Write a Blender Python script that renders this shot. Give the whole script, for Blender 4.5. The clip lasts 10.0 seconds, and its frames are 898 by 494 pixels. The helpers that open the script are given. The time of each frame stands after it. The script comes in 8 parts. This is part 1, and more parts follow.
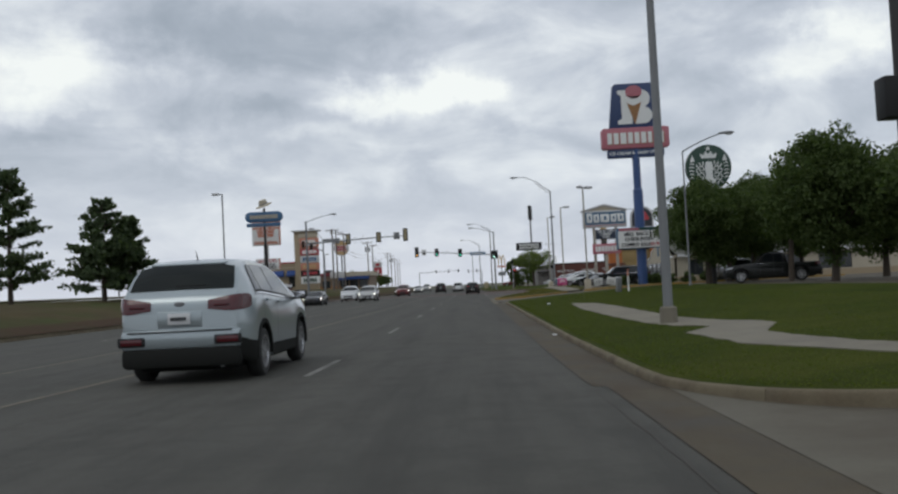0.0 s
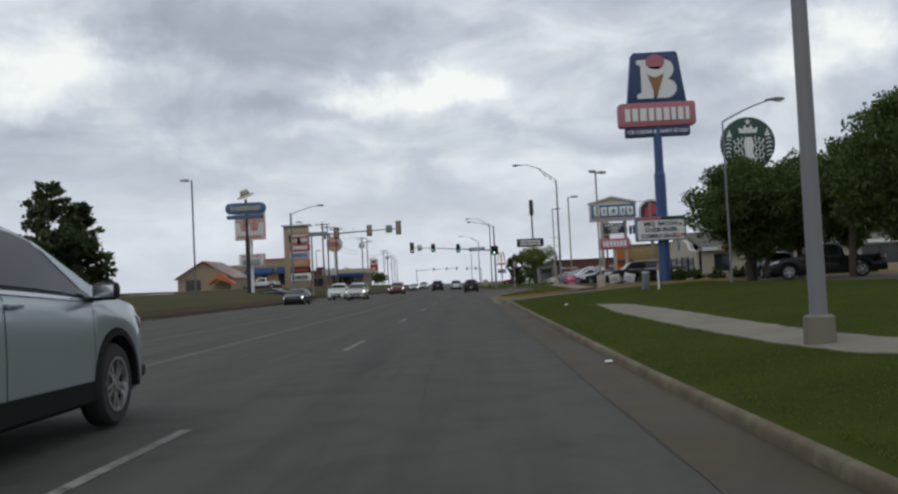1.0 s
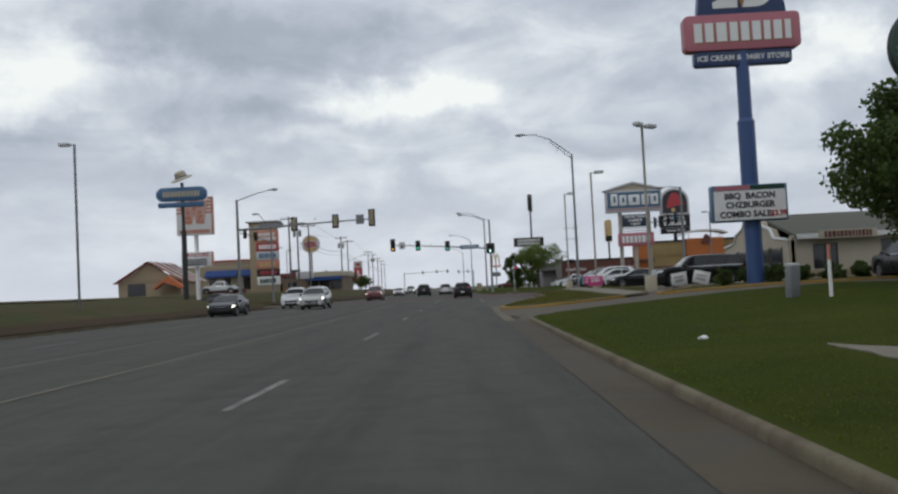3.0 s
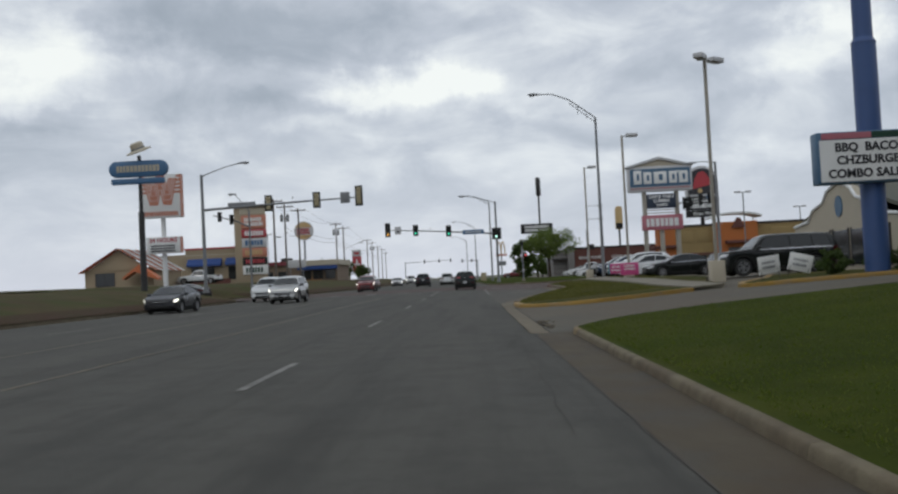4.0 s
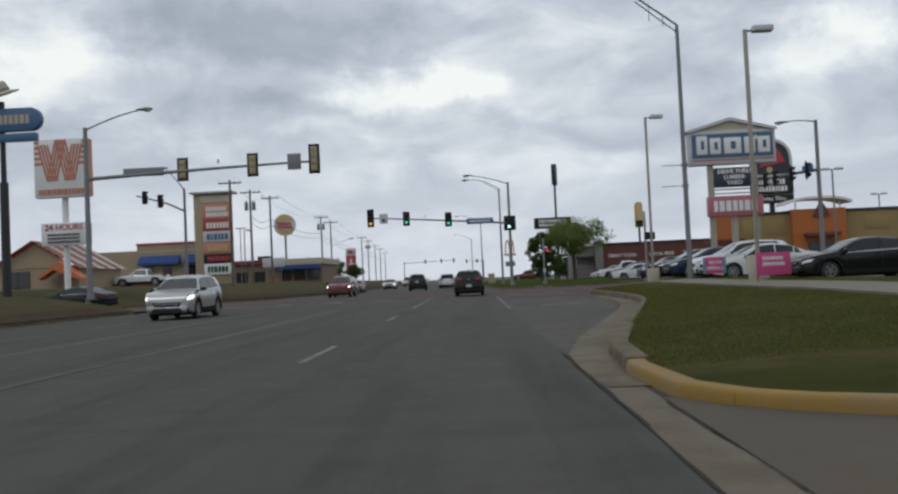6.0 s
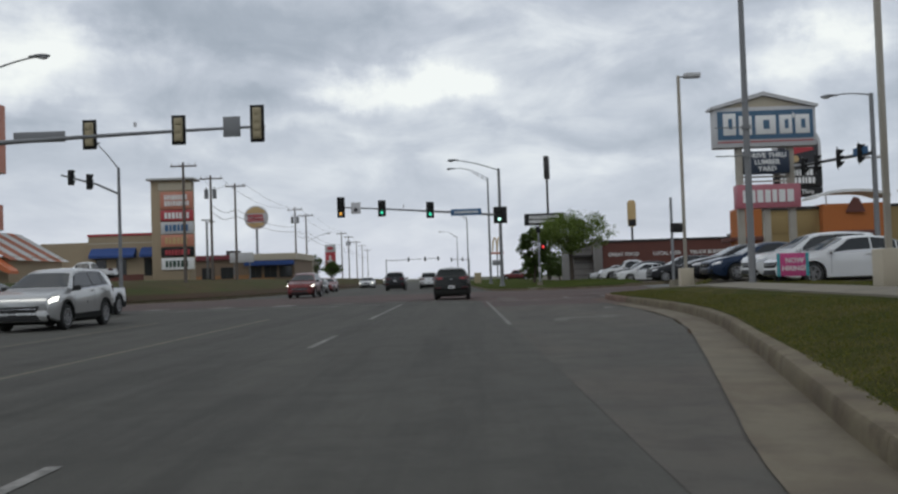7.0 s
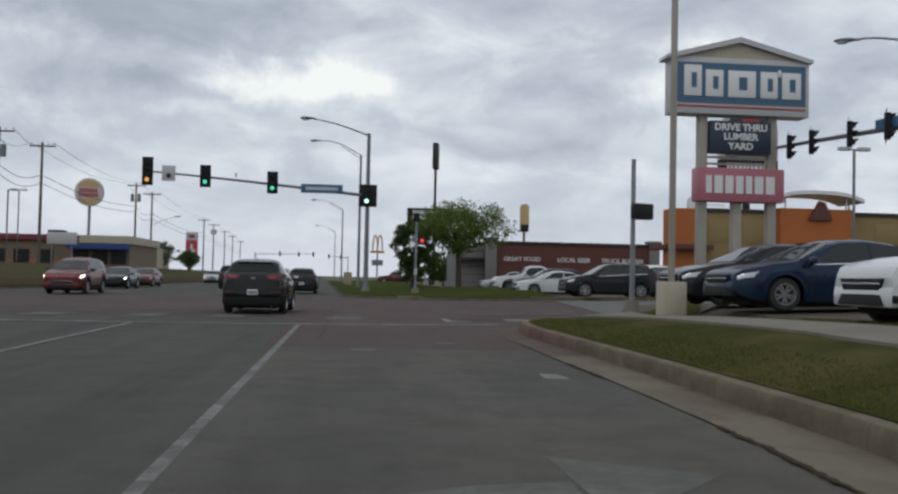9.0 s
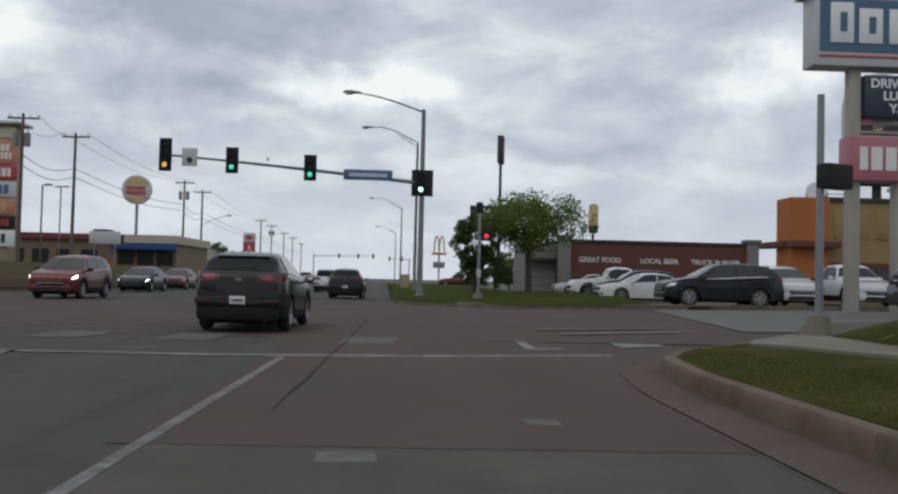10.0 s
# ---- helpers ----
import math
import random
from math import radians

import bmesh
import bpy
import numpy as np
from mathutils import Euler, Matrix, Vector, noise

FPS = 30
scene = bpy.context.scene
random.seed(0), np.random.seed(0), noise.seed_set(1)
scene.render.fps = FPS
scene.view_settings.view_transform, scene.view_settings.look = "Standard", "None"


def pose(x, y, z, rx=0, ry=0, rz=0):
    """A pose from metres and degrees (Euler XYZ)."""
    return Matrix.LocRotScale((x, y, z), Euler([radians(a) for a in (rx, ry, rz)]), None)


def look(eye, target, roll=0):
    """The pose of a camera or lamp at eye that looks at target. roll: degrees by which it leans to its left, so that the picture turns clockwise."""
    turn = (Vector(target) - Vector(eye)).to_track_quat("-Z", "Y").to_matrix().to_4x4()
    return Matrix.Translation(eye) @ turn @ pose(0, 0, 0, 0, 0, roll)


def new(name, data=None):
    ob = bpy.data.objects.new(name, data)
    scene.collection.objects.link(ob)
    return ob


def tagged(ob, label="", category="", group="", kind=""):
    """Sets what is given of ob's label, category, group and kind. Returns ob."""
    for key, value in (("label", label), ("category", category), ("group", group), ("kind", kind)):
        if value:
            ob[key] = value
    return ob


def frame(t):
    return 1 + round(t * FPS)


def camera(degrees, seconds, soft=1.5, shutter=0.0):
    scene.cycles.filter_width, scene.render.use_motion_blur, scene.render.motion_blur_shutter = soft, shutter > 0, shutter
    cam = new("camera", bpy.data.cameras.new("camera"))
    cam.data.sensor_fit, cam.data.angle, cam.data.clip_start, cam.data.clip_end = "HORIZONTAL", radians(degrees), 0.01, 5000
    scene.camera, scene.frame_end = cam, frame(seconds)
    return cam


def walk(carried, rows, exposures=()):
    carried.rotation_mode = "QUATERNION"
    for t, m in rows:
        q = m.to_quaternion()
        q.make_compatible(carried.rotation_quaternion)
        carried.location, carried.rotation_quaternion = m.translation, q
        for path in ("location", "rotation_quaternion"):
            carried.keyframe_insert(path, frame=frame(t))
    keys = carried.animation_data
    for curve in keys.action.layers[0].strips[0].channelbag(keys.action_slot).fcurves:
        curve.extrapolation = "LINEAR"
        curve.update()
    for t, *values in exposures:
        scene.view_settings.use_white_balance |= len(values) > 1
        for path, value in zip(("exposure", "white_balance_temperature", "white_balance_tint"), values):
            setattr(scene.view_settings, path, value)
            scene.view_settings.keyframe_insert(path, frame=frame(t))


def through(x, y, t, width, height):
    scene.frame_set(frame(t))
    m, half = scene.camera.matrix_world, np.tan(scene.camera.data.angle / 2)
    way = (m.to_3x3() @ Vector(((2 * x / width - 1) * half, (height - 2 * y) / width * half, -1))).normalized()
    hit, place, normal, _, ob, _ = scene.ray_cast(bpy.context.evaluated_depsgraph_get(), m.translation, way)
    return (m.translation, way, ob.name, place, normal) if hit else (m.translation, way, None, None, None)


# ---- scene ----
cam = camera(51.8, 10.0, soft=2.4)
PATH = [
    (0, (0.002, -0.923, 1.539), (-0.052, 1.075, 1.620), -2.9),
    (0.5, (-0.009, 3.750, 1.446), (-0.067, 5.748, 1.523), -2.8),
    (1, (0.001, 8.728, 1.419), (-0.051, 10.726, 1.496), -2.8),
    (1.5, (-0.010, 14.018, 1.379), (-0.056, 16.015, 1.455), -2.6),
    (2, (0.023, 19.643, 1.338), (-0.015, 21.641, 1.423), -2.9),
    (2.5, (-0.044, 25.501, 1.314), (-0.077, 27.500, 1.398), -3.0),
    (2.7, (-0.095, 28.003, 1.318), (-0.127, 30.001, 1.404), -3.0),
    (3.8, (0.054, 42.454, 1.301), (0.009, 44.451, 1.371), -2.5),
    (4, (0.030, 45.088, 1.274), (-0.014, 47.086, 1.338), -2.9),
    (4.5, (-0.014, 51.535, 1.239), (-0.055, 53.533, 1.310), -3.1),
    (5, (0.003, 57.885, 1.235), (-0.043, 59.884, 1.304), -3.0),
    (5.5, (-0.054, 64.115, 1.190), (-0.105, 66.113, 1.262), -2.7),
    (5.7, (-0.055, 66.529, 1.190), (-0.112, 68.527, 1.262), -2.9),
    (6.8, (-0.095, 79.309, 1.214), (-0.136, 81.308, 1.270), -1.5),
    (7, (-0.010, 81.488, 1.205), (-0.034, 83.487, 1.270), -1.9),
    (7.5, (0.242, 86.631, 1.208), (0.337, 88.627, 1.291), -1.0),
    (8, (0.874, 91.615, 1.226), (1.092, 93.602, 1.303), 0.5),
    (8.5, (1.654, 96.603, 1.243), (1.908, 98.585, 1.298), 0.6),
    (9, (2.296, 101.381, 1.231), (2.514, 103.367, 1.298), 1.2),
    (9.5, (2.789, 106.264, 1.234), (2.944, 108.257, 1.298), 0.9),
    (10, (3.011, 110.716, 1.201), (3.092, 112.713, 1.272), 1.4),
]
walk(cam, [(t, look(eye, target, roll)) for t, eye, target, roll in PATH], ((0.0, 0.0, 6500, 7.5),))

# ---- light ----
SUN_EL, SUN_AZ = 48.0, 215.0
world = bpy.data.worlds.new("overcast_sky")
scene.world = world
world.use_nodes = True
wt = world.node_tree
wt.nodes.clear()


def nd(tree, kind, **vals):
    n = tree.nodes.new(kind)
    for k, v in vals.items():
        if k in n.inputs:
            n.inputs[k].default_value = v
    return n


def mth(tree, op, a, b=None, clamp=False):
    n = tree.nodes.new("ShaderNodeMath")
    n.operation, n.use_clamp = op, clamp
    for i, v in enumerate((a, b)):
        if v is None:
            continue
        if isinstance(v, (int, float)):
            n.inputs[i].default_value = v
        else:
            tree.links.new(v, n.inputs[i])
    return n.outputs[0]


def ramp(tree, fac, stops):
    n = tree.nodes.new("ShaderNodeValToRGB")
    while len(n.color_ramp.elements) < len(stops):
        n.color_ramp.elements.new(0.5)
    for e, (p, c) in zip(n.color_ramp.elements, stops):
        e.position, e.color = p, (*c, 1.0)
    tree.links.new(fac, n.inputs[0])
    return n.outputs[0]


def mixc(tree, fac, a, b, mode="MIX"):
    n = tree.nodes.new("ShaderNodeMix")
    n.data_type, n.blend_type = "RGBA", mode
    for i, v in ((0, fac), (6, a), (7, b)):
        if isinstance(v, (int, float)):
            n.inputs[i].default_value = v
        elif isinstance(v, tuple):
            n.inputs[i].default_value = (*v, 1.0)
        else:
            tree.links.new(v, n.inputs[i])
    return n.outputs[2]


def build_sky():
    t, L = wt, wt.links
    sky = t.nodes.new("ShaderNodeTexSky")
    sky.sky_type, sky.sun_disc = "NISHITA", False
    sky.sun_elevation, sky.sun_rotation = radians(SUN_EL), radians(SUN_AZ)
    co = t.nodes.new("ShaderNodeTexCoord")
    sep = t.nodes.new("ShaderNodeSeparateXYZ")
    L.new(co.outputs["Generated"], sep.inputs[0])
    x, y, z = sep.outputs
    zz = mth(t, "ADD", mth(t, "MAXIMUM", z, 0.0), 0.3)
    px, py = mth(t, "DIVIDE", x, zz), mth(t, "DIVIDE", y, zz)
    flat = t.nodes.new("ShaderNodeCombineXYZ")
    L.new(px, flat.inputs[0]), L.new(py, flat.inputs[1])
    big = nd(t, "ShaderNodeTexNoise", Scale=1.35, Detail=8.0, Roughness=0.5, Distortion=0.25)
    fine = nd(t, "ShaderNodeTexNoise", Scale=7.5, Detail=8.0, Roughness=0.58, Distortion=0.5)
    off = t.nodes.new("ShaderNodeMapping")
    off.inputs["Location"].default_value = CLOUD_AT
    L.new(flat.outputs[0], off.inputs[0])
    tall = t.nodes.new("ShaderNodeMapping")
    tall.inputs["Scale"].default_value = (1.0, 1.0, 2.4)
    L.new(co.outputs["Generated"], tall.inputs[0])
    L.new(off.outputs[0], big.inputs["Vector"]), L.new(tall.outputs[0], fine.inputs["Vector"])
    d = mth(t, "ADD", mth(t, "MULTIPLY", mth(t, "SUBTRACT", big.outputs[0], 0.5), 0.42), mth(t, "ADD", mth(t, "MULTIPLY", mth(t, "SUBTRACT", fine.outputs[0], 0.5), 0.55), 0.5))
    wn = nd(t, "ShaderNodeTexNoise", Scale=9.0, Detail=7.0, Roughness=0.6)
    L.new(co.outputs["Generated"], wn.inputs["Vector"])
    ws = t.nodes.new("ShaderNodeSeparateXYZ")
    L.new(wn.outputs["Color"], ws.inputs[0])
    yy = mth(t, "MAXIMUM", y, 0.05)
    ax = mth(t, "ADD", mth(t, "DIVIDE", x, yy), mth(t, "MULTIPLY", mth(t, "SUBTRACT", ws.outputs[0], 0.5), 0.26))
    az_ = mth(t, "ADD", mth(t, "DIVIDE", z, yy), mth(t, "MULTIPLY", mth(t, "SUBTRACT", ws.outputs[1], 0.5), 0.12))
    # broad thick and thin stretches of the cloud deck
    for az, el, wa, we, amt in CLOUD_MASSES:
        ux = mth(t, "DIVIDE", mth(t, "SUBTRACT", ax, math.tan(radians(az))), math.tan(radians(wa)))
        uz = mth(t, "DIVIDE", mth(t, "SUBTRACT", az_, math.tan(radians(el))), math.tan(radians(we)))
        r2 = mth(t, "ADD", mth(t, "MULTIPLY", ux, ux), mth(t, "MULTIPLY", uz, uz))
        g = mth(t, "POWER", 2.718, mth(t, "MULTIPLY", r2, -1.0))
        d = mth(t, "ADD", d, mth(t, "MULTIPLY", g, amt))
    cloud = ramp(t, d, CLOUD_RAMP)
    low = mth(t, "SUBTRACT", 1.0, mth(t, "MULTIPLY", mth(t, "MAXIMUM", z, 0.0), 6.5), clamp=True)
    cloud = mixc(t, mth(t, "MULTIPLY", mth(t, "POWER", low, 1.6), 0.75), cloud, (0.70, 0.725, 0.83))
    blue = mixc(t, 1.0, sky.outputs[0], (0.09, 0.09, 0.09), "MULTIPLY")
    col = mixc(t, 0.94, blue, cloud)
    bg = nd(t, "ShaderNodeBackground", Strength=1.0)
    L.new(col, bg.inputs[0])
    out = t.nodes.new("ShaderNodeOutputWorld")
    L.new(bg.outputs[0], out.inputs[0])


CLOUD_AT = (3.1, 1.4, 0.0)
CLOUD_MASSES = (
    (-23.6, 14.6, 5.2, 2.2, -0.3), (-25.0, 16.4, 3.6, 1.6, -0.07), (-18.1, 17.2, 4.6, 1.6, 0.13), (-13.0, 15.3, 4.8, 1.7, 0.15), (-9.0, 13.4, 4.0, 1.3, 0.14),
    (-6.4, 14.6, 3.4, 1.3, 0.08), (-12.8, 11.4, 3.6, 0.8, 0.13), (-2.4, 15.9, 4.6, 0.9, 0.06), (-22.5, 18.2, 2.2, 0.8, -0.07), (-5.3, 11.0, 2.7, 0.7, -0.17),
    (-1.7, 11.8, 3.8, 1.0, -0.24), (1.9, 12.0, 2.6, 0.8, -0.17), (-8.2, 9.4, 4.3, 0.8, -0.13), (6.2, 12.6, 3.0, 0.9, 0.04), (12.7, 12.2, 4.1, 0.9, 0.10),
    (17.2, 10.4, 3.4, 0.8, 0.08), (8.1, 14.5, 4.2, 0.8, -0.06), (22.2, 14.2, 1.7, 1.5, -0.22), (20.2, 12.3, 2.2, 1.0, -0.15), (25.2, 11.4, 2.4, 2.0, 0.07),
    (11.5, 8.4, 5.4, 0.8, 0.07), (4.7, 9.3, 4.2, 0.7, 0.08), (-16.1, 9.2, 3.6, 0.9, -0.10), (-23.7, 11.2, 4.8, 0.7, 0.10), (-18.8, 8.2, 5.3, 0.8, -0.04),
    (17.4, 6.9, 3.6, 0.8, -0.07), (0.2, 6.8, 7.1, 1.0, -0.04),
    (32.0, 15.2, 4.2, 1.5, 0.13), (13.0, 17.6, 9.0, 1.4, 0.07), (28.0, 8.6, 4.0, 1.0, -0.06), (33.0, 11.0, 4.0, 0.9, 0.04),
)
CLOUD_RAMP = ((0.26, (0.95, 0.975, 0.965)), (0.40, (0.74, 0.775, 0.83)), (0.52, (0.555, 0.595, 0.675)), (0.66, (0.415, 0.46, 0.535)), (0.85, (0.31, 0.355, 0.42)))
build_sky()

sun = new("sun", bpy.data.lights.new("sun", "SUN"))
sun.data.energy, sun.data.angle, sun.data.color = 0.35, radians(25), (1.0, 0.97, 0.93)
sun.matrix_basis = look((0, 0, 50), (-math.sin(radians(SUN_AZ)) * 10, -math.cos(radians(SUN_AZ)) * 10, 50 - 10 * math.tan(radians(SUN_EL))))


# ---- materials ----
def mat(name, col, rough=0.6, metal=0.0, vary=0.12, scale=1.5, grain=0.06, gscale=60.0, bump=0.0, bscale=80.0, coat=0.0, emit=None, power=0.0, dirt=None, spec=0.5):
    m = bpy.data.materials.new(name)
    m.use_nodes = True
    t = m.node_tree
    p = t.nodes["Principled BSDF"]
    co = t.nodes.new("ShaderNodeTexCoord")
    rnd = t.nodes.new("ShaderNodeObjectInfo")
    add = t.nodes.new("ShaderNodeVectorMath")
    sc = t.nodes.new("ShaderNodeVectorMath")
    sc.operation = "SCALE"
    sc.inputs[0].default_value, sc.inputs["Scale"].default_value = (7.3, 3.1, 5.7), 1.0
    t.links.new(rnd.outputs["Random"], sc.inputs["Scale"])
    t.links.new(co.outputs["Object"], add.inputs[0]), t.links.new(sc.outputs[0], add.inputs[1])
    n1 = nd(t, "ShaderNodeTexNoise", Scale=scale, Detail=5.0, Roughness=0.6)
    n2 = nd(t, "ShaderNodeTexNoise", Scale=gscale, Detail=3.0, Roughness=0.6)
    for n in (n1, n2):
        t.links.new(add.outputs[0], n.inputs["Vector"])
    f = mth(t, "ADD", mth(t, "MULTIPLY", mth(t, "SUBTRACT", n1.outputs[0], 0.5), 2 * vary), mth(t, "MULTIPLY", mth(t, "SUBTRACT", n2.outputs[0], 0.5), 2 * grain))
    k = mth(t, "ADD", f, 1.0)
    comb = t.nodes.new("ShaderNodeCombineColor")
    for i in range(3):
        t.links.new(k, comb.inputs[i])
    c = mixc(t, 1.0, col, comb.outputs[0], "MULTIPLY")
    for k, layer in enumerate(dirt if isinstance(dirt, list) else [dirt] if dirt else []):
        n3 = nd(t, "ShaderNodeTexNoise", Scale=layer[1], Detail=6.0, Roughness=0.65)
        mp = t.nodes.new("ShaderNodeMapping")
        mp.inputs["Scale"].default_value = layer[3] if len(layer) > 3 else (1, 1, 1)
        mp.inputs["Location"].default_value = (3.7 * k, 1.9 * k, 0.0)
        t.links.new(add.outputs[0], mp.inputs[0])
        t.links.new(mp.outputs[0], n3.inputs["Vector"])
        c = mixc(t, mth(t, "MULTIPLY", ramp(t, n3.outputs[0], ((0.45, (0, 0, 0)), (0.65, (1, 1, 1)))), layer[2]), c, layer[0])
    t.links.new(c, p.inputs["Base Color"])
    p.inputs["Metallic"].default_value = metal
    t.links.new(mth(t, "ADD", mth(t, "MULTIPLY", mth(t, "SUBTRACT", n1.outputs[0], 0.5), 0.25 * rough), rough, clamp=True), p.inputs["Roughness"])
    p.inputs["Specular IOR Level"].default_value = spec
    if coat:
        p.inputs["Coat Weight"].default_value, p.inputs["Coat Roughness"].default_value = coat, 0.06
    if bump:
        n4 = nd(t, "ShaderNodeTexNoise", Scale=bscale, Detail=4.0, Roughness=0.65)
        t.links.new(co.outputs["Object"], n4.inputs["Vector"])
        b = nd(t, "ShaderNodeBump", Strength=bump, Distance=0.02)
        t.links.new(n4.outputs[0], b.inputs["Height"])
        t.links.new(b.outputs[0], p.inputs["Normal"])
    if emit:
        p.inputs["Emission Color"].default_value = (*emit, 1.0)
        p.inputs["Emission Strength"].default_value = power
    return m


def glass_mat(name, tint=(0.02, 0.025, 0.03), rough=0.04, gloss=0.5):
    m = mat(name, tint, rough, 0.0, 0.05, 1.0, 0.0)
    m.node_tree.nodes["Principled BSDF"].inputs["Specular IOR Level"].default_value = gloss
    return m


